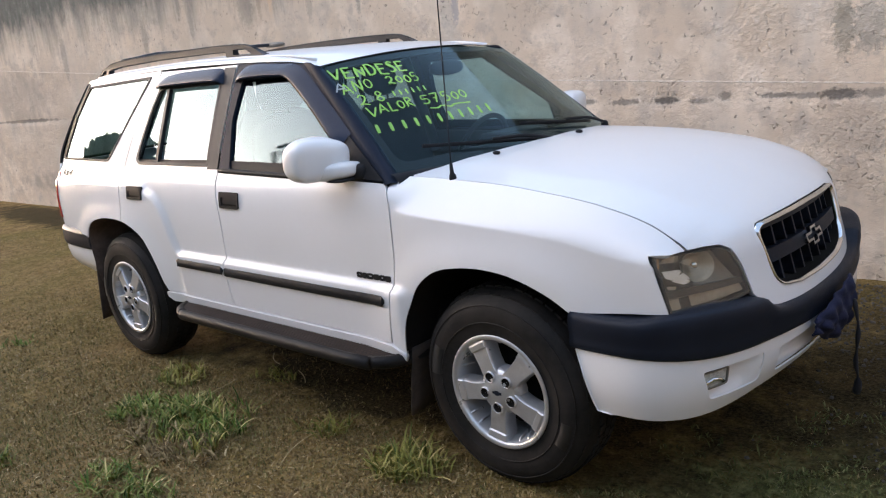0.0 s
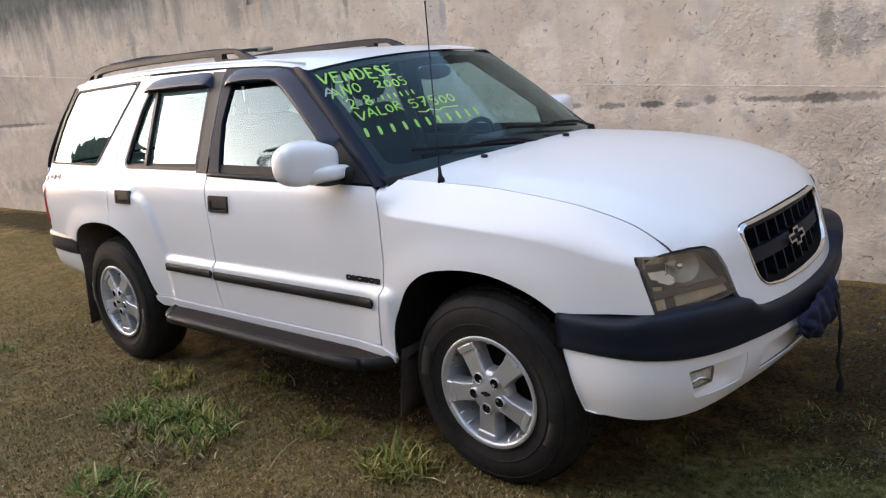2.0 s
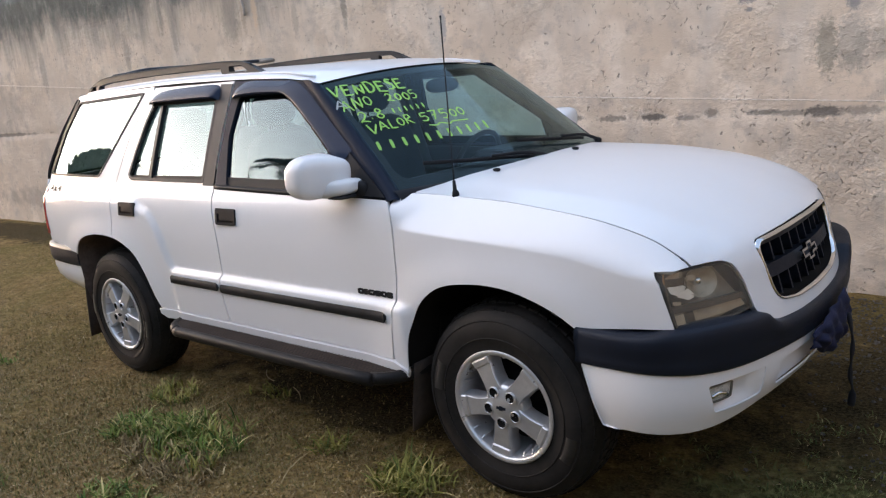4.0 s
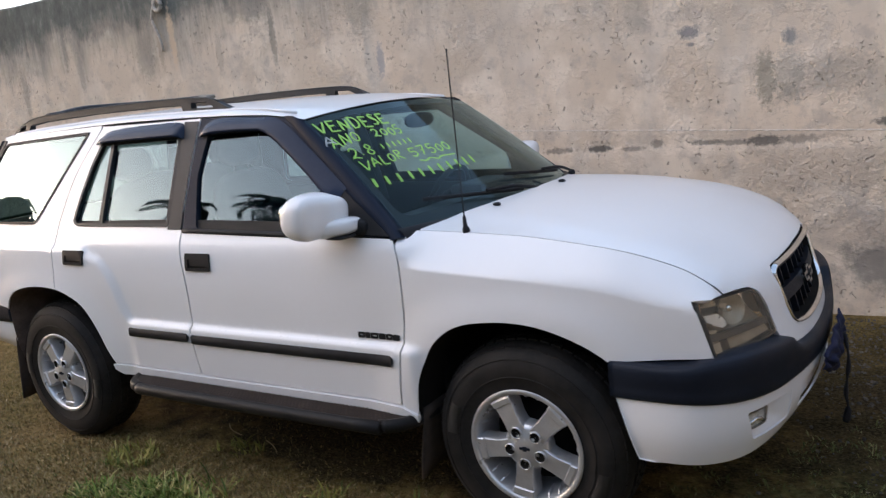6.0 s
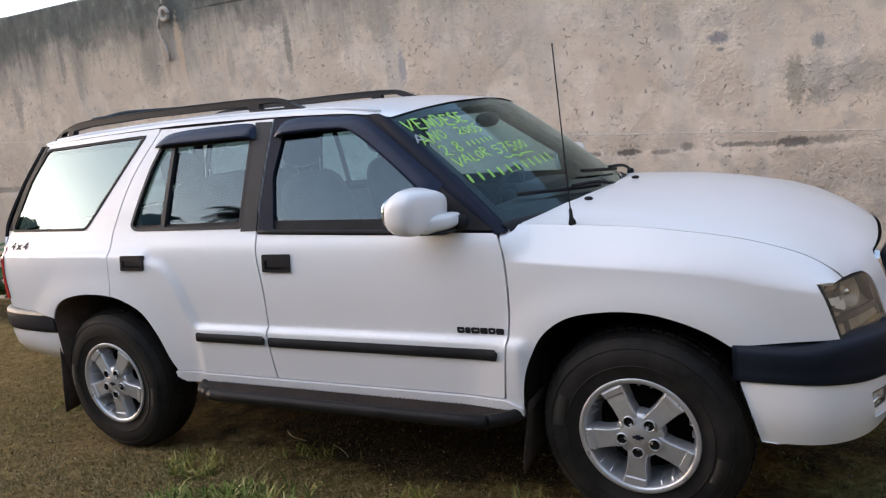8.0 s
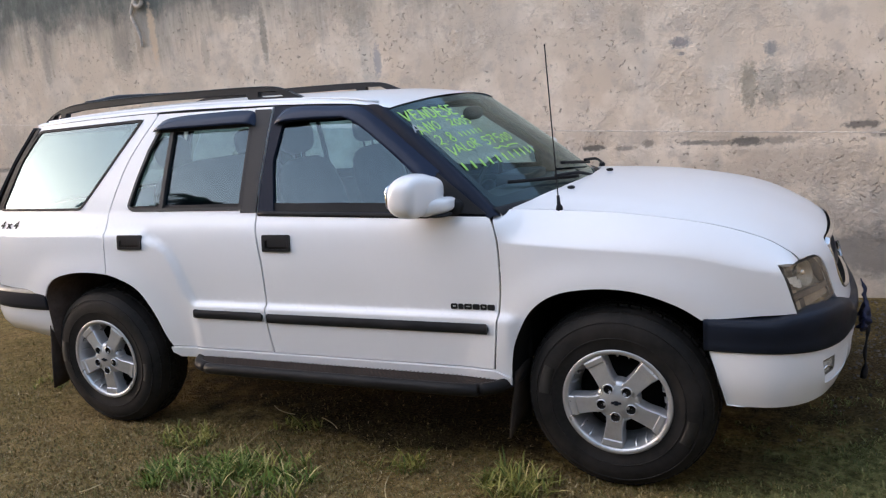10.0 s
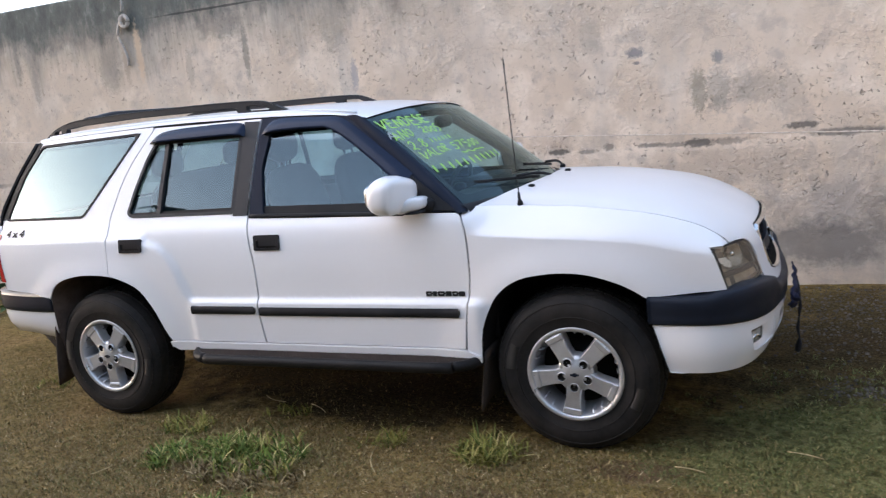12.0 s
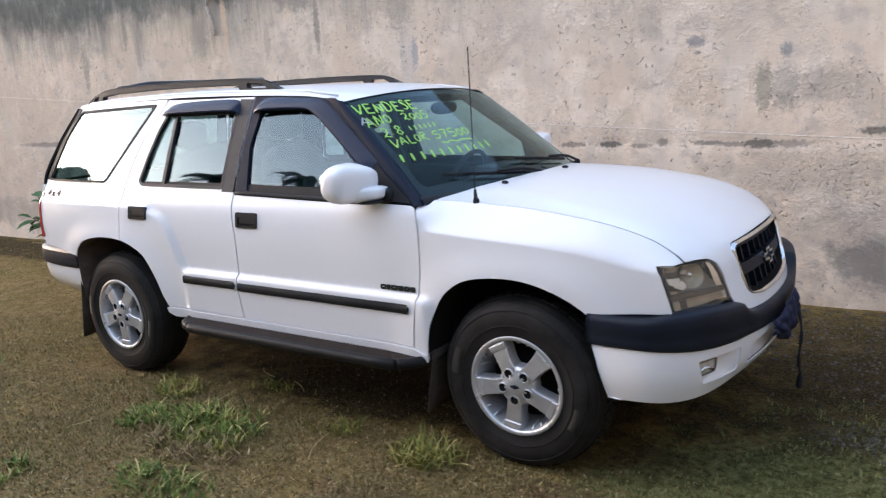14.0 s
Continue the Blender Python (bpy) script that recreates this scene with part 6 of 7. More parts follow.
# numbers on the rear quarter
def side_text(text, x0, z0, height, material, parent):
    x = x0
    for me, w in letters(text, height, 0.0028):
        low = min(v.co.x for v in me.vertices)
        for v in me.vertices:
            v.co = side(-1)(x + (v.co.x - low) * 1.45 + v.co.y * 0.25, z0 + v.co.y) + Vector((0, -0.004, 0))
        me.materials.append(material)
        ob = new("letter", me)
        ob.parent = parent
        x += w * 1.45 + 0.004


quarter = [o for o in CAR.children if o.name == "rear_quarter"][0]
side_text("4x4", -2.045, 1.078, 0.034, BLACK, quarter)


# ---------------------------------------------------------------- wheels
def build_wheel(x, s, turn):
    """Tyre, five-spoke rim and hub, turned about y; the outer face looks out of the car."""
    w = new("wheel")
    w.parent = CAR
    w.location = (x, s * 0.845, 0.370)
    w.rotation_euler = (0, 0, 0 if s < 0 else math.pi)
    tagged(w, "alloy wheel with five spokes")
    # local: -y is out
    prof = [(0.203, 0.012), (0.213, 0.002), (0.228, 0.004), (0.250, -0.004), (0.285, -0.008), (0.312, -0.004), (0.335, 0.006), (0.352, 0.020), (0.363, 0.036), (0.370, 0.058), (0.3725, 0.09), (0.3735, 0.125), (0.3725, 0.16), (0.370, 0.192), (0.360, 0.216), (0.33, 0.242), (0.28, 0.25), (0.225, 0.24), (0.21, 0.22)]
    v, q = lathe(prof, 72)
    mesh_part("tyre", v, q, RUBBER, w, "dusty black tyre")
    # raised rings and moulded patches on the sidewall
    for r in (0.262, 0.325):
        y = {0.262: -0.006, 0.325: 0.000}[r]
        vv, qq = tube([(r * math.cos(t), y, r * math.sin(t)) for t in np.linspace(0, 2 * math.pi, 64, endpoint=False)], 0.0024, 6, True)
        mesh_part("sidewall_ring", vv, qq, RUBBER, w)
    for a0, a1 in ((0.62, 1.02), (3.70, 4.05)):
        verts, faces = [], []
        n = 12
        for i in range(n + 1):
            t = turn + a0 + (a1 - a0) * i / n
            for r, y in ((0.270, -0.005), (0.272, -0.0095), (0.290, -0.0105), (0.312, -0.0068), (0.314, -0.001)):
                verts.append((r * math.cos(t), y, r * math.sin(t)))
        for i in range(n):
            for j in range(4):
                faces.append((i * 5 + j, i * 5 + j + 1, (i + 1) * 5 + j + 1, (i + 1) * 5 + j))
        mesh_part("sidewall_patch", verts, faces, RUBBER_WORN, w, "worn grey patch of sidewall")
    # tread blocks
    verts, faces = [], []
    for r_i, (y0, y1, rr, ph) in enumerate(((0.026, 0.066, 0.364, 0), (0.074, 0.104, 0.3725, 0.5), (0.112, 0.140, 0.3730, 0), (0.148, 0.178, 0.3725, 0.5), (0.186, 0.222, 0.364, 0))):
        for i in range(54):
            a0, a1 = 2 * math.pi * (i + ph) / 54, 2 * math.pi * (i + ph + 0.76) / 54
            k = len(verts)
            sk = 0.010 * (1 if r_i % 2 else -1)
            for rad in (rr - 0.006, rr + 0.0065):
                for (yy, aa) in ((y0, a0), (y1, a0 + sk), (y1, a1 + sk), (y0, a1)):
                    q_ = rad - (0.010 if (r_i == 0 and yy == y0) or (r_i == 4 and yy == y1) else 0)
                    verts.append((q_ * math.cos(aa), yy, q_ * math.sin(aa)))
            faces += [(k + 4, k + 5, k + 6, k + 7), (k, k + 1, k + 5, k + 4), (k + 1, k + 2, k + 6, k + 5), (k + 2, k + 3, k + 7, k + 6), (k + 3, k, k + 4, k + 7)]
    tagged(mesh_part("tread", verts, faces, RUBBER, w, "", False), kind="stuff")
    rim = mesh_part("rim", *lathe([(0.205, 0.020), (0.2145, 0.004), (0.2165, -0.001), (0.213, -0.004), (0.201, -0.003), (0.1955, 0.004), (0.192, 0.016), (0.188, 0.045), (0.177, 0.085), (0.172, 0.15), (0.182, 0.2)], 72), ALLOY, w, "bright alloy rim")
    mesh_part("brake_disc", *lathe([(0.18, 0.135), (0.15, 0.13), (0.148, 0.115), (0.06, 0.112), (0.05, 0.10), (0.001, 0.10)], 40), DARK, w, "dark brake drum")
    # spokes: broad flat ribs that widen to the rim and end in a step
    for k in range(5):
        a = turn + 2 * math.pi * k / 5
        sec = [(0.055, 0.038, 0.004), (0.082, 0.035, 0.000), (0.110, 0.034, 0.001), (0.140, 0.037, 0.004), (0.163, 0.040, 0.007), (0.167, 0.041, 0.001), (0.186, 0.044, 0.000), (0.200, 0.047, 0.008)]
        verts, faces = [], []
        ca, sa = math.cos(a), math.sin(a)
        across = ((-1.06, 0.060), (-1.02, 0.014), (-0.96, 0.004), (-0.88, 0.0), (0.88, 0.0), (0.96, 0.004), (1.02, 0.014), (1.06, 0.060))
        for r, hw, y in sec:
            for u, d in across:
                verts.append((r * ca - u * hw * sa, y + d, r * sa + u * hw * ca))
        m = len(across)
        for i in range(len(sec) - 1):
            for j in range(m - 1):
                faces.append((i * m + j, i * m + j + 1, (i + 1) * m + j + 1, (i + 1) * m + j))
        mesh_part("spoke", verts, faces, ALLOY, w, "", False)
        # small webs on the rim's inside between the spokes
        for t in (a + 0.50, a + 0.74):
            ct, st = math.cos(t), math.sin(t)
            verts = [(r * ct - u * st, y, r * st + u * ct) for u in (-0.0022, 0.0022) for r, y in ((0.194, 0.010), (0.180, 0.024), (0.170, 0.075), (0.192, 0.060))]
            faces = [(0, 1, 2, 3), (7, 6, 5, 4), (0, 4, 5, 1), (1, 5, 6, 2)]
            mesh_part("rim_web", verts, faces, ALLOY, w, "", False)
    mesh_part("hub", *lathe([(0.088, 0.060), (0.086, 0.018), (0.080, 0.008), (0.066, 0.002), (0.045, -0.003), (0.040, -0.006), (0.020, -0.008), (0.001, -0.008)], 40), ALLOY, w, "alloy hub cap")
    for k in range(5):
        a = turn + 2 * math.pi * k / 5 + 0.04
        c = Vector((0.061 * math.cos(a), -0.004, 0.061 * math.sin(a)))
        v, q = lathe([(0.0225, 0.004), (0.0215, -0.0035), (0.0190, -0.0035), (0.0180, -0.001)], 18)
        mesh_part("nut_collar", [p + c for p in v], q, ALLOY, w)
        v, q = lathe([(0.0186, -0.0025), (0.0176, 0.001), (0.010, 0.003), (0.001, 0.003)], 16)
        mesh_part("nut_hole", [p + c for p in v], q, DARK, w, "dark wheel nut hole")
    bm = block(0, -0.009, 0, 0.040, 0.003, 0.010, 0.001)
    part("cap_emblem", bm, BUMPER, w, "small dark emblem")
    bm = block(0, -0.0098, 0, 0.016, 0.003, 0.018, 0.001)
    part("cap_emblem", bm, BUMPER, w, "small dark emblem")


for x, s, turn in ((1.36, -1, 118), (-1.36, -1, 127), (1.36, 1, 40), (-1.36, 1, 75)):
    build_wheel(x, s, radians(turn))

# ---------------------------------------------------------------- underside and cabin
part("floor_pan", block(0.0, 0, 0.44, 4.0, 0.90, 0.06, 0.02), DARK, CAR, "dark underside")
part("cabin_floor", block(0.0, 0, 0.47, 1.76, 1.56, 0.04, 0.01), DARK, CAR)
part("boot_floor", block(-1.55, 0, 0.91, 1.0, 1.50, 0.04, 0.01), DARK, CAR)
part("bulkhead", block(0.96, 0, 0.78, 0.04, 1.40, 0.60, 0.01), DARK, CAR)
part("gearbox", block(0.35, 0, 0.38, 1.3, 0.34, 0.20, 0.05), DARK, CAR)
part("fuel_tank", block(-0.85, 0.25, 0.36, 0.9, 0.45, 0.22, 0.05), DARK, CAR)
for x in (-1.36, 1.36):
    v, q = tube([(x, y, 0.36) for y in np.linspace(-0.70, 0.70, 9)], [0.05, 0.045, 0.045, 0.06, 0.11, 0.06, 0.045, 0.045, 0.05], 12)
    mesh_part("axle", v, q, DARK, CAR, "dark axle")
dash = part("dashboard", block(0.72, 0, 1.00, 0.42, 1.44, 0.24, 0.05, (0.75, 0.98)), DASH, CAR, "grey plastic dashboard")
part("binnacle", block(0.62, 0.36, 1.13, 0.18, 0.36, 0.07, 0.025), DASH, dash)
for k in (-0.5, -0.2, 0.02):
    part("vent", block(0.56, k, 1.07, 0.02, 0.14, 0.05, 0.006), BLACK, dash)
sw = new("steering_wheel")
sw.parent = CAR
tagged(sw, "dark steering wheel")
c, ux, uy = Vector((0.40, 0.36, 1.06)), Vector((0, 1, 0)), Vector((0.40, 0, 0.92)).normalized()
v, q = tube([c + ux * 0.19 * math.cos(t) + uy * 0.19 * math.sin(t) for t in np.linspace(0, 2 * math.pi, 32, endpoint=False)], 0.014, 8, True)
mesh_part("rim", v, q, BLACK, sw)
mesh_part("boss", *blob(c + Vector((0.02, 0, 0)), (0.03, 0.08, 0.06), 2.6, 14), BLACK, sw)
for t in (0.2, math.pi - 0.2, -math.pi / 2):
    v, q = tube([c, c + ux * 0.185 * math.cos(t) + uy * 0.185 * math.sin(t)], 0.012, 6)
    mesh_part("spoke", v, q, BLACK, sw)
mesh_part("rear_view_mirror", *blob((0.50, 0.02, 1.50), (0.02, 0.12, 0.035), 2.6, 18), BLACK, CAR, "black rear-view mirror")
for x, y, wide in ((-0.02, -0.36, 0.25), (-0.02, 0.36, 0.25), (-0.86, 0.0, 0.62)):
    seat = new("car_seat")
    seat.parent = CAR
    tagged(seat, "grey cloth car seat")
    mesh_part("cushion", *blob((x + 0.10, y, 0.72), (0.26, wide, 0.11), 3.5, 24), SEAT, seat)
    v, q = blob((0, 0, 0), (0.075, wide * 0.95, 0.33), 3.5, 24)
    m = Matrix.Translation((x - 0.20, y, 1.03)) @ Matrix.Rotation(radians(-14), 4, "Y")
    mesh_part("backrest", [m @ p for p in v], q, SEAT, seat)
    for hy in ((0,) if wide < 0.5 else (-0.34, 0.34)):
        hx, hz = (x - 0.30, 1.455) if wide < 0.5 else (x - 0.30, 1.41)
        mesh_part("headrest", *blob((hx, y + hy, hz), (0.05, 0.125, 0.085), 2.8, 20), SEAT, seat)
        for d in (-0.05, 0.05):
            v, q = tube([(hx, y + hy + d, hz - 0.06), (hx + 0.01, y + hy + d, hz - 0.19)], 0.006, 6)
            mesh_part("post", v, q, CHROME, seat)
for s in (-1, 1):
    sheet("door_card", [(-0.80, 0.60), (0.80, 0.60), (0.80, 1.085), (-0.20, 1.115), (-1.75, 1.12), (-1.75, 0.92), (-1.05, 0.92)], [], lambda x, z, s=s: Vector((x, s * (half_width(x, z) - 0.055), z)), 0.15, (0, -s, 0), DASH, CAR, "grey door lining", 0.012, 0.1)
    for x, y1 in ((-0.30, 0),):
        v, q = tube([side(s)(-0.31, z) - Vector((0, s * 0.075, 0)) for z in np.linspace(1.0, 1.56, 8)], 0.035, 8)
        mesh_part("inner_pillar", v, q, TRIMGREY, CAR)
    v, q = tube([side(s)(-1.13 + 0.0 * z, z) - Vector((0.36 * (1.6 - z), s * 0.085, 0)) for z in np.linspace(1.08, 1.56, 8)], 0.045, 8)
    mesh_part("inner_pillar", v, q, TRIMGREY, CAR)
verts = [roof(-1.80 + 2.14 * i / 12, -0.93 + 1.86 * j / 12) - Vector((0, 0, 0.022)) for i in range(13) for j in range(13)]
faces = [(i * 13 + j, i * 13 + j + 1, (i + 1) * 13 + j + 1, (i + 1) * 13 + j) for i in range(12) for j in range(12)]
mesh_part("headlining", verts, faces, TRIMGREY, CAR, "grey headlining")


# ---------------------------------------------------------------- cloth on the bumper
def build_cloth():
    cl = thing("blue_cloth", "crumpled navy blue cloth tied over the bumper", "cloth")
    n, m = 34, 26
    verts, faces = [], []
    for i in range(n + 1):
        u = i / n
        for j in range(m + 1):
            t = j / m
            y = -0.235 + 0.345 * u + 0.03 * t * (u - 0.4)
            top = 0.585 + 0.065 * u
            low = 0.530 - 0.062 * step(0.0, 0.35, u) + 0.010 * math.sin(7 * u)
            z = top + (low - top) * t
            x = 2.236 - 0.02 * y * y + 0.010 + 0.024 * math.sin(math.pi * min(1, t * 0.9 + 0.12)) * step(0, 0.25, u)
            x += 0.008 * math.sin(17 * u + 6 * t) * t + 0.012 * noise.noise(Vector((u * 5, t * 4, 2)))
            x += 0.006 * math.sin(29 * u - 9 * t + 1.5) * (0.3 + t)
            verts.append((x, y + 0.008 * noise.noise(Vector((u * 6, t * 6, 7))), z))
    for i in range(n):
        for j in range(m):
            a = i * (m + 1) + j
            faces.append((a, a + m + 1, a + m + 2, a + 1))
    ob = mesh_part("fabric", verts, faces, BLUE_CLOTH, cl)
    sol = ob.modifiers.new("thickness", "SOLIDIFY")
    sol.thickness = 0.006
    # hanging strap with its frayed end
    pts = flowing([(2.275, 0.095, 0.56), (2.290, 0.100, 0.46), (2.285, 0.112, 0.38), (2.278, 0.125, 0.30), (2.284, 0.140, 0.24), (2.276, 0.158, 0.170)], 0.02)
    v, q = tube(pts, [0.007 + 0.0025 * math.sin(i * 0.9) + (0.006 if i > len(pts) - 5 else 0) for i in range(len(pts))], 8)
    mesh_part("strap", v, q, STRAP, cl, "dark hanging strap")


# ---------------------------------------------------------------- wire, hook and rope
def build_wire():
    w = thing("wire", "thin twisted wire stretched along the wall", "wire")
    a, b = Vector((-12.0, 1.64, 2.19)), Vector((6.0, 2.06, 0.93))
    for ph in (0, math.pi):
        pts = []
        n = 700
        for i in range(n + 1):
            t = i / n
            p = a.lerp(b, t) - Vector((0, 0, 0.055 * 4 * t * (1 - t)))
            q = ph + i * 1.3
            pts.append(p + Vector((0, 0.003 * math.cos(q), 0.003 * math.sin(q))))
        v, f = tube(pts, 0.0028, 5)
        mesh_part("strand", v, f, WIRE, w)
    for x in (-12.0, 6.0):
        t = (x + 12) / 18
        p = a.lerp(b, t)
        v, f = tube([p, p + Vector((0, 0.14, 0))], 0.01, 8)
        mesh_part("pin", v, f, WIRE, w, "iron pin in the wall")


def build_hook():
    h = thing("rope_hook", "rope end tied to a hook below the coping", "hook")
    x, y, z = -3.39, 1.885, 2.65
    v, f = tube([(x + 0.045 * math.cos(t), y - 0.004, z + 0.050 * math.sin(t)) for t in np.linspace(0, 2 * math.pi, 24, endpoint=False)], 0.019, 8, True)
    mesh_part("knot", v, f, ROPE, h)
    for pts in ([(x + 0.01, y + 0.01, 2.96), (x + 0.02, y - 0.01, 2.85), (x, y - 0.01, 2.74)],
                [(x - 0.01, y - 0.01, 2.69), (x - 0.08, y, 2.61), (x - 0.10, y, 2.52), (x - 0.06, y, 2.42), (x - 0.03, y, 2.33), (x - 0.04, y + 0.01, 2.25)]):
        v, f = tube(flowing(pts, 0.03), 0.014, 8)
        mesh_part("rope", v, f, ROPE, h)


# ---------------------------------------------------------------- grass, rubble, shrub
def blades(rng, spots, material, name, parent=None):
    """Many blades in one mesh; a spot is x, y, height, width, lean direction, lean."""
    verts, faces = [], []
    for x, y, h, w, a, lean in spots:
        z = lie(x, y) - 0.004
        ca, sa = math.cos(a), math.sin(a)
        px, py = -sa * w / 2, ca * w / 2
        mx, my = x + ca * lean * h * 0.35, y + sa * lean * h * 0.35
        tx, ty = x + ca * lean * h, y + sa * lean * h
        up = h * math.sqrt(max(0.05, 1 - min(0.95, lean * lean)))
        k = len(verts)
        verts += [(x - px, y - py, z), (x + px, y + py, z), (mx + px * 0.8, my + py * 0.8, z + up * 0.6), (mx - px * 0.8, my - py * 0.8, z + up * 0.6), (tx, ty, z + up)]
        faces += [(k, k + 1, k + 2, k + 3), (k + 3, k + 2, k + 4)]
    return mesh_part(name, verts, faces, material, parent, "", True)


def build_lawn():
    rng = random.Random(11)
    for name, material, count, lo, hi, label in (("dry_grass", GRASS_DRY, 30000, 0.010, 0.034, "short dry straw-coloured grass"), ("short_grass", GRASS_SHORT, 50000, 0.010, 0.030, "short thin green-brown grass"), ("grass_litter", LITTER, 34000, 0.012, 0.045, "loose dead grass blades lying on the soil"), ("leaf_mould", FLAKE, 30000, 0.009, 0.020, "brown crumbs of leaf mould on the soil")):
        flat, crumb = material is LITTER, material is FLAKE
        spots = []
        while len(spots) < count:
            x, y = (rng.uniform(-7.0, 4.5), rng.uniform(-2.6, 2.0)) if rng.random() < 0.5 else (rng.gauss(0.2, 1.6), rng.gauss(-1.2, 0.7))
            d = noise.noise(Vector((x * 0.9, y * 0.9, 4 if material is GRASS_DRY else 8))) + 0.6 * noise.noise(Vector((x * 4, y * 4, 1)))
            if d + rng.uniform(-0.5, 0.5) < (-2 if crumb else -0.35 if flat else -0.15):
                continue
            if x < -3.5 and rng.random() < 0.5:
                continue
            # blades thinned to darken the ground under the car and along the wall ahead
            if rng.random() < max(0.92 * step(-0.92, -0.66, y) * step(1.0, 0.7, y) * step(-2.2, -1.8, x) * step(2.1, 1.9, x), 0.85 * step(0.2, 0.8, y) * step(1.2, 1.8, x)):
                continue
            green = step(1.2, 2.4, x) * (0.85 if flat else 0.6)
            if material is not GRASS_SHORT and rng.random() < max(green, 0.94 * step(1.3, 1.8, x) * step(-1.35, -0.9, y)):
                continue
            if material is GRASS_SHORT and rng.random() < 0.85 * step(1.3, 1.8, x) * step(-1.35, -0.9, y):
                continue
            spots.append((x, y, rng.uniform(lo, hi), rng.uniform(0.007, 0.014) if crumb else rng.uniform(0.003, 0.007), rng.uniform(0, 6.283), rng.uniform(0.93, 0.99) if flat else rng.uniform(0.3, 0.95)))
        ob = blades(rng, spots, material, name)
        tagged(ob, label, "grass", kind="stuff")


def arched(spots, material, name):
    """Long blades that rise and bend over under their own weight."""
    verts, faces = [], []
    for x, y, h, w, a, lean in spots:
        z = lie(x, y) - 0.004
        ca, sa = math.cos(a), math.sin(a)
        k = len(verts)
        up = h * math.sqrt(1 - lean * lean * 0.85)
        for t, wide in ((0.0, 0.7), (0.3, 1.0), (0.6, 0.85), (0.85, 0.5)):
            d = h * lean * (0.55 * t + 0.45 * t * t)
            e = z + up * (1.55 * t - (0.35 + 0.55 * lean) * t * t)
            px, py = -sa * w * wide / 2, ca * w * wide / 2
            verts += [(x + ca * d - px, y + sa * d - py, e), (x + ca * d + px, y + sa * d + py, e)]
        verts.append((x + ca * h * lean, y + sa * h * lean, z + up * (1.2 - 0.55 * lean)))
        faces += [(k + 2 * i, k + 2 * i + 1, k + 2 * i + 3, k + 2 * i + 2) for i in range(3)] + [(k + 6, k + 7, k + 8)]
    return mesh_part(name, verts, faces, material, None, "", True)


def tuft(x, y, rx, ry, count, h, material, label, seed):
    rng = random.Random(seed)
    spots = []
    for _ in range(max(3, count // 8)):
        r, a = rng.random() ** 0.5, rng.uniform(0, 6.283)
        cx, cy = x + rx * r * math.cos(a), y + ry * r * math.sin(a)
        k = h * rng.uniform(0.6, 1.1) * (1.1 - 0.3 * r)
        for _ in range(rng.randint(5, 11)):
            spots.append((cx + rng.gauss(0, 0.016), cy + rng.gauss(0, 0.016), k * rng.uniform(0.5, 1.3), rng.uniform(0.004, 0.0095) * min(1, 0.35 + h / 0.12), rng.uniform(0, 6.283), rng.uniform(0.5, 0.98)))
    t = arched(spots, material, "grass_tuft")
    tagged(t, label, "grass", "tufts of grass", "stuff")


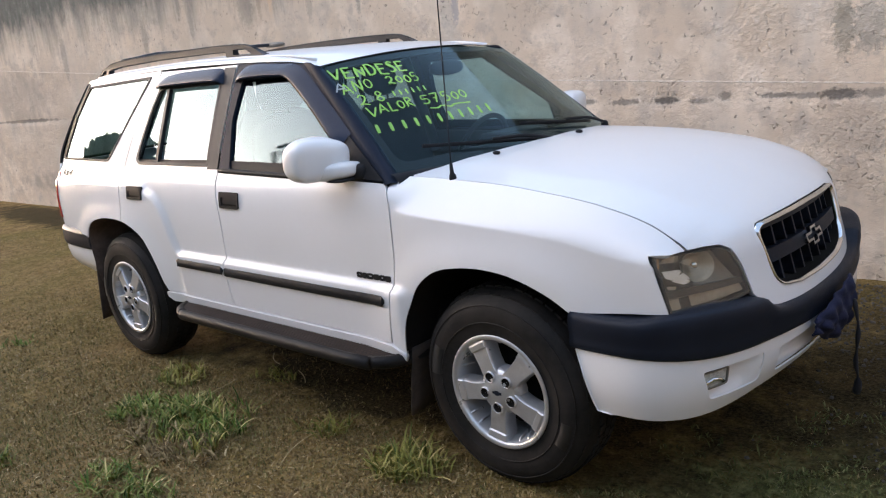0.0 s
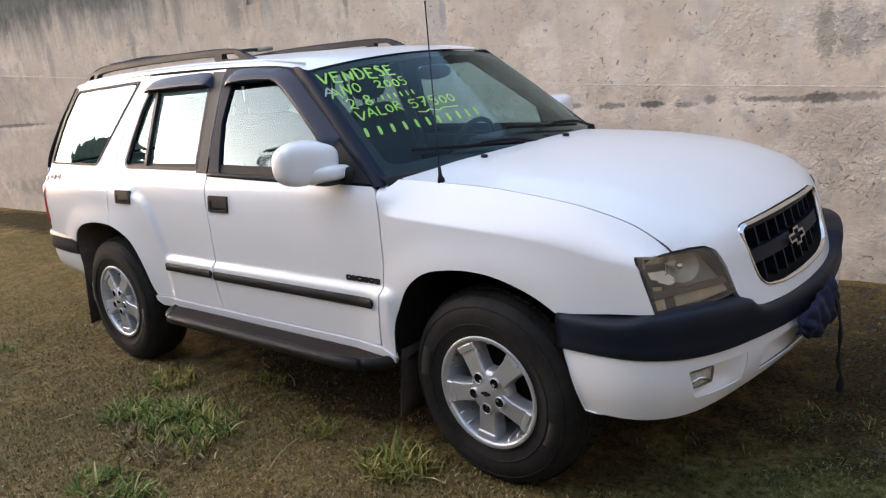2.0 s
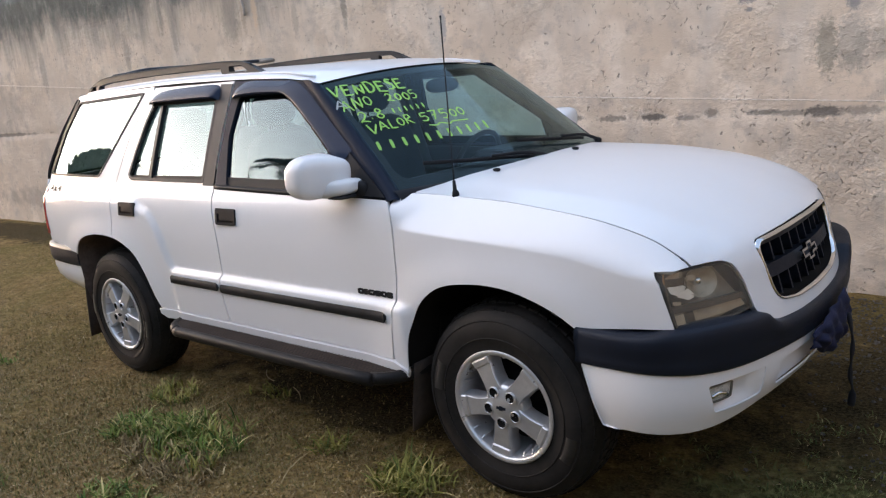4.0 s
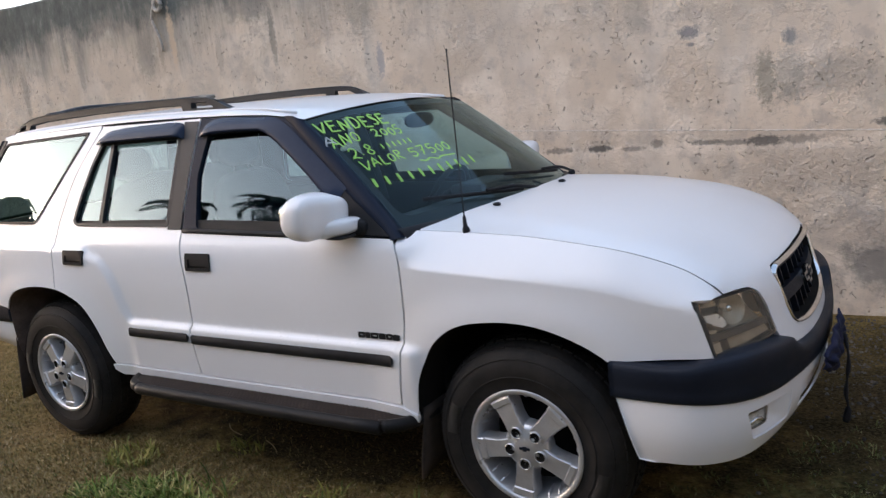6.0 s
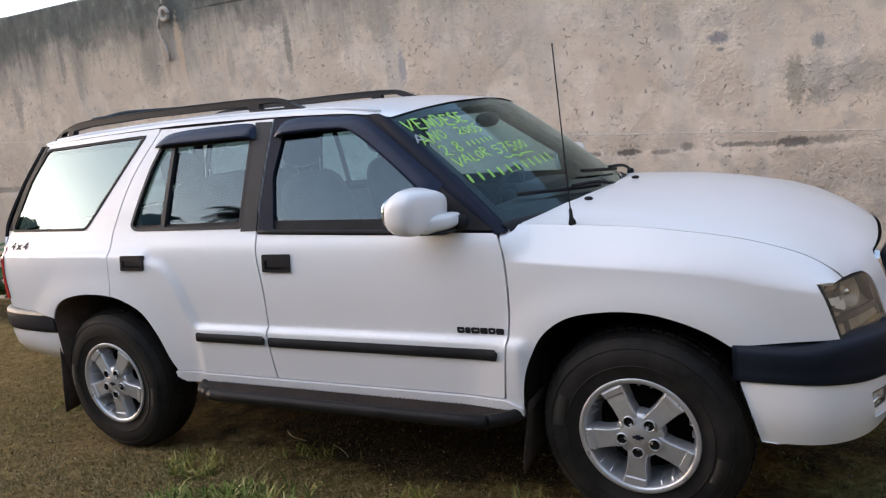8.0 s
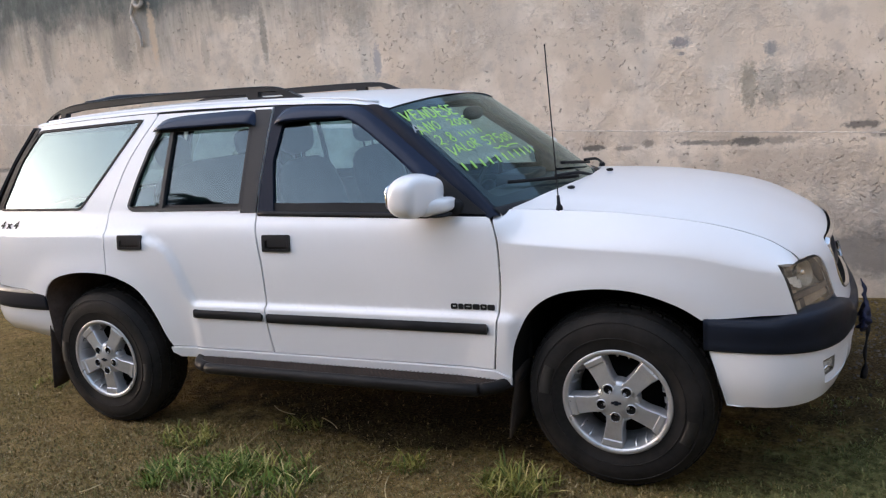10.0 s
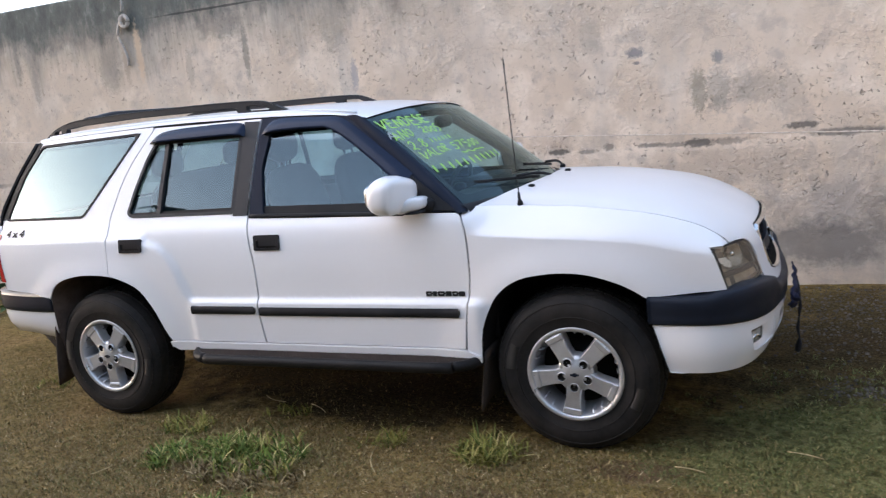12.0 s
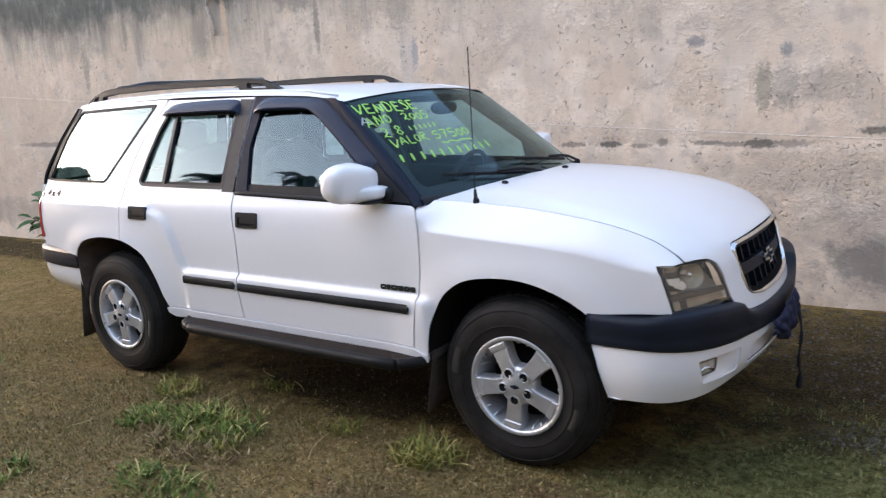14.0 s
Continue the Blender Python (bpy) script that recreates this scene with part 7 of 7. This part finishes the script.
def build_tufts():
    tuft(-0.20, -1.16, 0.29, 0.18, 760, 0.115, GRASS_GREEN, "broad tuft of green grass with dry blades", 1)
    tuft(-0.55, -1.26, 0.20, 0.15, 400, 0.105, GRASS_GREEN, "low tuft of bluish green grass", 2)
    tuft(-0.15, -1.36, 0.36, 0.13, 420, 0.10, LITTER, "dry yellow fringe of a grass tuft", 12)
    tuft(-0.18, -1.22, 0.36, 0.24, 140, 0.12, GRASS_YELLOW, "yellowing blades in a broad grass tuft", 19)
    tuft(-0.80, -0.92, 0.17, 0.11, 260, 0.10, GRASS_YELLOW, "small yellow-green grass tuft", 3)
    tuft(0.41, -0.90, 0.14, 0.07, 110, 0.11, GRASS_YELLOW, "sparse yellow-green grass tuft", 4)
    tuft(0.95, -0.94, 0.15, 0.13, 430, 0.125, GRASS_YELLOW, "yellow-green grass tuft beside the front wheel", 5)
    tuft(0.08, -1.68, 0.28, 0.13, 380, 0.10, GRASS_GREEN, "low green grass tuft", 6)
    tuft(-0.77, -1.98, 0.25, 0.15, 200, 0.09, GRASS_GREEN, "low green grass tuft", 7)
    tuft(-2.45, -1.15, 0.12, 0.10, 70, 0.08, GRASS_GREEN, "small green grass tuft", 8)
    tuft(-0.34, -0.64, 0.13, 0.09, 90, 0.08, GRASS_YELLOW, "thin grass tuft under the running board", 9)
    tuft(-2.30, -0.42, 0.20, 0.12, 90, 0.07, GRASS_YELLOW, "thin grass tuft behind the car", 10)
    tuft(2.05, -0.30, 0.40, 0.30, 420, 0.040, GRASS_SHADED, "short green grass patch", 11)
    tuft(2.55, 0.2, 0.5, 0.35, 700, 0.040, GRASS_SHADED, "short green grass patch", 13)
    tuft(3.0, -0.3, 0.5, 0.35, 600, 0.036, GRASS_SHADED, "short green grass patch", 14)
    tuft(2.15, -0.85, 0.60, 0.26, 4000, 0.026, GRASS_SHADED, "short green grass patch before the bumper", 15)
    tuft(2.60, -0.50, 0.60, 0.34, 4200, 0.026, GRASS_SHADED, "short green grass patch before the bumper", 16)
    tuft(2.35, -0.85, 0.75, 0.32, 2600, 0.030, GRASS_SHORT, "short olive grass before the bumper", 17)
    tuft(2.75, -0.35, 0.60, 0.35, 1800, 0.030, GRASS_SHADED, "short green grass before the bumper, toned for shade", 18)
    # dead stalks lying about
    rng = random.Random(5)
    for x, y, a, n in ((0.39, -0.96, -1.42, 0.32), (-0.62, -0.43, -0.80, 0.25), (-0.10, -0.62, 2.4, 0.14), (1.9, -0.95, 2.9, 0.12), (2.35, -0.75, 2.8, 0.14), (-0.9, -1.5, 0.4, 0.10), (-0.45, -0.98, 1.2, 0.18)):
        st = thing("dry_stalk", "single dry grass stalk lying on the ground", "grass", "dry stalks")
        pts = [(x + math.cos(a + 0.3 * t) * n * t, y + math.sin(a + 0.3 * t) * n * t, lie(x, y) + 0.010 + 0.02 * t) for t in np.linspace(0, 1, 6)]
        v, f = tube(pts, 0.0025, 5)
        mesh_part("stalk", v, f, STALK, st)


def build_rubble():
    rng = random.Random(21)
    verts, faces = [], []
    for _ in range(11000):
        x, y = rng.uniform(1.3, 4.4), rng.uniform(-0.3, 1.95)
        if rng.random() > step(0.3, 1.5, y) + 0.10 * step(1.8, 2.4, x):
            continue
        r = 0.004 + 0.011 * rng.random() ** 3
        z = lie(x, y)
        k = len(verts)
        ph = rng.uniform(0, 6)
        verts += [(x + r * math.cos(ph + i * 1.5708) * rng.uniform(0.7, 1.2), y + r * math.sin(ph + i * 1.5708) * rng.uniform(0.7, 1.2), z - 0.003) for i in range(4)]
        verts += [(x + 0.6 * r * math.cos(ph + i * 1.5708 + 0.3), y + 0.6 * r * math.sin(ph + i * 1.5708 + 0.3), z + r * rng.uniform(0.4, 0.8)) for i in range(4)]
        faces += [(k + i, k + (i + 1) % 4, k + 4 + (i + 1) % 4, k + 4 + i) for i in range(4)] + [(k + 4, k + 5, k + 6, k + 7)]
    ob = mesh_part("gravel", verts, faces, CONCRETE, None, "", False)
    tagged(ob, "loose grey gravel and rubble by the wall", "gravel", kind="stuff")
    verts, faces = [], []
    rng = random.Random(22)
    for _ in range(420):
        x, y = rng.gauss(2.66, 0.17), rng.gauss(0.06, 0.09)
        r = 0.004 + 0.008 * rng.random() ** 2
        z = lie(x, y)
        k = len(verts)
        ph = rng.uniform(0, 6)
        verts += [(x + r * math.cos(ph + i * 1.5708), y + r * math.sin(ph + i * 1.5708), z - 0.003) for i in range(4)]
        verts += [(x + 0.6 * r * math.cos(ph + i * 1.5708 + 0.3), y + 0.6 * r * math.sin(ph + i * 1.5708 + 0.3), z + r * rng.uniform(0.4, 0.8)) for i in range(4)]
        faces += [(k + i, k + (i + 1) % 4, k + 4 + (i + 1) % 4, k + 4 + i) for i in range(4)] + [(k + 4, k + 5, k + 6, k + 7)]
    ob = mesh_part("gravel", verts, faces, CONCRETE, None, "", False)
    tagged(ob, "small scatter of grey gravel on the grass", "gravel", kind="stuff")


def leaf_shape(c, d, n, length, width):
    """A folded leaf along d with its face towards n: verts and faces from index 0."""
    d = d.normalized()
    sd = d.cross(n).normalized()
    nn = sd.cross(d)
    v = [c, c + d * length * 0.35 + sd * width / 2 + nn * width * 0.12, c + d * length * 0.35 - nn * width * 0.05, c + d * length * 0.35 - sd * width / 2 + nn * width * 0.12,
         c + d * length * 0.72 + sd * width * 0.36 + nn * width * 0.05, c + d * length * 0.72 - nn * width * 0.1, c + d * length * 0.72 - sd * width * 0.36 + nn * width * 0.05, c + d * length - nn * width * 0.25]
    f = [(0, 1, 2), (0, 2, 3), (1, 4, 5, 2), (2, 5, 6, 3), (4, 7, 5), (5, 7, 6)]
    return v, f


def build_shrub():
    rng = random.Random(3)
    base = Vector((-3.12, 0.28, lie(-3.12, 0.28)))
    sh = thing("shrub", "young leafy shrub growing behind the car", "shrub", at=base)
    for tip in ((-0.34, -0.36, 0.93), (-0.16, -0.20, 0.84), (-0.40, -0.42, 0.76), (0.05, 0.02, 0.98)):
        t = Vector(tip)
        pts = flowing([(0, 0, 0), tuple(t * 0.45 + Vector((0, 0, 0.12))), tuple(t)], 0.05)
        v, f = tube(pts, [0.010 - 0.007 * i / len(pts) for i in range(len(pts))], 6)
        mesh_part("stem", v, f, BARK, sh)
        for i in range(int(len(pts) * 0.45), len(pts)):
            for _ in range(3):
                p = Vector(pts[i])
                a = rng.uniform(0, 6.283)
                d = Vector((math.cos(a), math.sin(a), rng.uniform(-0.5, 0.5)))
                v, f = leaf_shape(p, d, Vector((rng.uniform(-.4, .4), rng.uniform(-.4, .4), 1)), rng.uniform(0.11, 0.17), rng.uniform(0.065, 0.095))
                mesh_part("leaf", v, f, LEAF, sh)


# ---------------------------------------------------------------- trees across the yard, seen in the car's glass
def build_treeline():
    """A dense row of old trees along the far side of the yard, taller towards one end."""
    rng = random.Random(31)
    t = thing("tree_row", "dense row of dark old trees across the yard", "trees", kind="stuff")
    height = spline([-40, -34, -31, -29, -27.4, -25, -20, -17.5, -15.5, -12, -8, 2, 14], [9.2, 9.3, 9.2, 8.8, 7.7, 7.2, 6.9, 7.3, 7.6, 7.6, 7.6, 7.4, 7.0])
    verts, faces = [], []
    for _ in range(42000):
        x = rng.uniform(-40, 14)
        y = -13.5 + rng.gauss(0, 0.35) - 0.02 * (x + 12)
        top = height(x) + -0.45 + 0.08 * noise.noise(Vector((x * 0.9, 0, 5))) + 0.06 * noise.noise(Vector((x * 3.1, 0, 2)))
        z = top * (1 - rng.random() ** 1.9)
        d = Vector((rng.gauss(0, 1), rng.gauss(0, 0.6), rng.gauss(0.1, 0.7)))
        big = 1.0 if z > top - 0.6 else 2.2
        a, b = leaf_shape(Vector((x, y, z)), d, Vector((rng.gauss(0, 0.5), 1.0, rng.gauss(0, 0.5))), big * rng.uniform(0.25, 0.45), big * rng.uniform(0.2, 0.32))
        k = len(verts)
        verts += a
        faces += [tuple(k + i for i in q) for q in b]
    # the fine upper edge of the crowns
    for _ in range(36000):
        x = rng.uniform(-38, 0)
        y = -13.5 + rng.gauss(0, 0.25) - 0.02 * (x + 12)
        z = height(x) + 0.08 * noise.noise(Vector((x * 0.9, 0, 5))) + 0.06 * noise.noise(Vector((x * 3.1, 0, 2))) - 0.9 * rng.random()
        d = Vector((rng.gauss(0, 1), rng.gauss(0, 0.6), rng.gauss(0.1, 0.7)))
        a, b = leaf_shape(Vector((x, y, z)), d, Vector((rng.gauss(0, 0.5), 1.0, rng.gauss(0, 0.5))), rng.uniform(0.12, 0.22), rng.uniform(0.10, 0.17))
        k = len(verts)
        verts += a
        faces += [tuple(k + i for i in q) for q in b]
    mesh_part("foliage", verts, faces, FAR_LEAF, t)
    verts, faces = [], []
    for k in range(27):
        x = -40 + 2 * k + rng.uniform(-0.5, 0.5)
        v, f = tube([(x + 0.1 * math.sin(j + k), -13.6 - 0.02 * (x + 12), height(x) * 0.8 * j / 5) for j in range(6)], [0.24 - 0.03 * j for j in range(6)], 8)
        mesh_part("trunk", v, f, BARK, t)


def build_palm(x, y, h, seed):
    rng = random.Random(seed)
    t = thing("palm_tree", "palm tree with arching fronds across the yard", "palm", "palms across the yard", at=(x, y, 0))
    v, f = tube([(0.05 * k * 0.2, 0, h * k / 6) for k in range(7)], [0.16 - 0.008 * k for k in range(7)], 10)
    mesh_part("trunk", v, f, BARK, t)
    for k in range(13):
        a = k * 2.4 + rng.uniform(-0.2, 0.2)
        n = rng.uniform(1.1, 1.6)
        lift = rng.uniform(0.15, 0.9)
        pts = [Vector((math.cos(a) * n * s_, math.sin(a) * n * s_, h + lift * n * s_ - (0.55 + 0.45 * lift) * n * s_ * s_)) for s_ in np.linspace(0, 1, 14)]
        verts, faces = tube(pts, [0.022 - 0.0014 * i for i in range(14)], 5)
        for i in range(1, 14):
            d = (pts[i] - pts[i - 1]).normalized()
            sd = d.cross(Vector((0, 0, 1))).normalized()
            for q in range(3):
                p = pts[i - 1].lerp(pts[i], q / 3)
                for sg in (-1, 1):
                    ln = 0.36 * (1 - 0.55 * i / 13)
                    tip = p + sd * sg * ln + d * ln * 0.55 - Vector((0, 0, ln * 0.45))
                    w = d * 0.022
                    m = len(verts)
                    mid = p.lerp(tip, 0.5) + Vector((0, 0, 0.02))
                    verts += [p - w * 0.5, p + w * 0.5, mid + w, mid - w, tip]
                    faces += [(m, m + 1, m + 2, m + 3), (m + 3, m + 2, m + 4)]
        mesh_part("frond", verts, faces, FAR_LEAF, t)


build_ground()
build_wall()
build_shade_wall()
build_cloth()
build_wire()
build_hook()
build_tufts()
build_lawn()
build_rubble()
build_shrub()
build_treeline()
for k, (x, y, h) in enumerate(((-12.9, -13.0, 8.05), (-16.9, -13.1, 8.05), (-29.2, -13.2, 8.8))):
    build_palm(x, y, h, 60 + k)
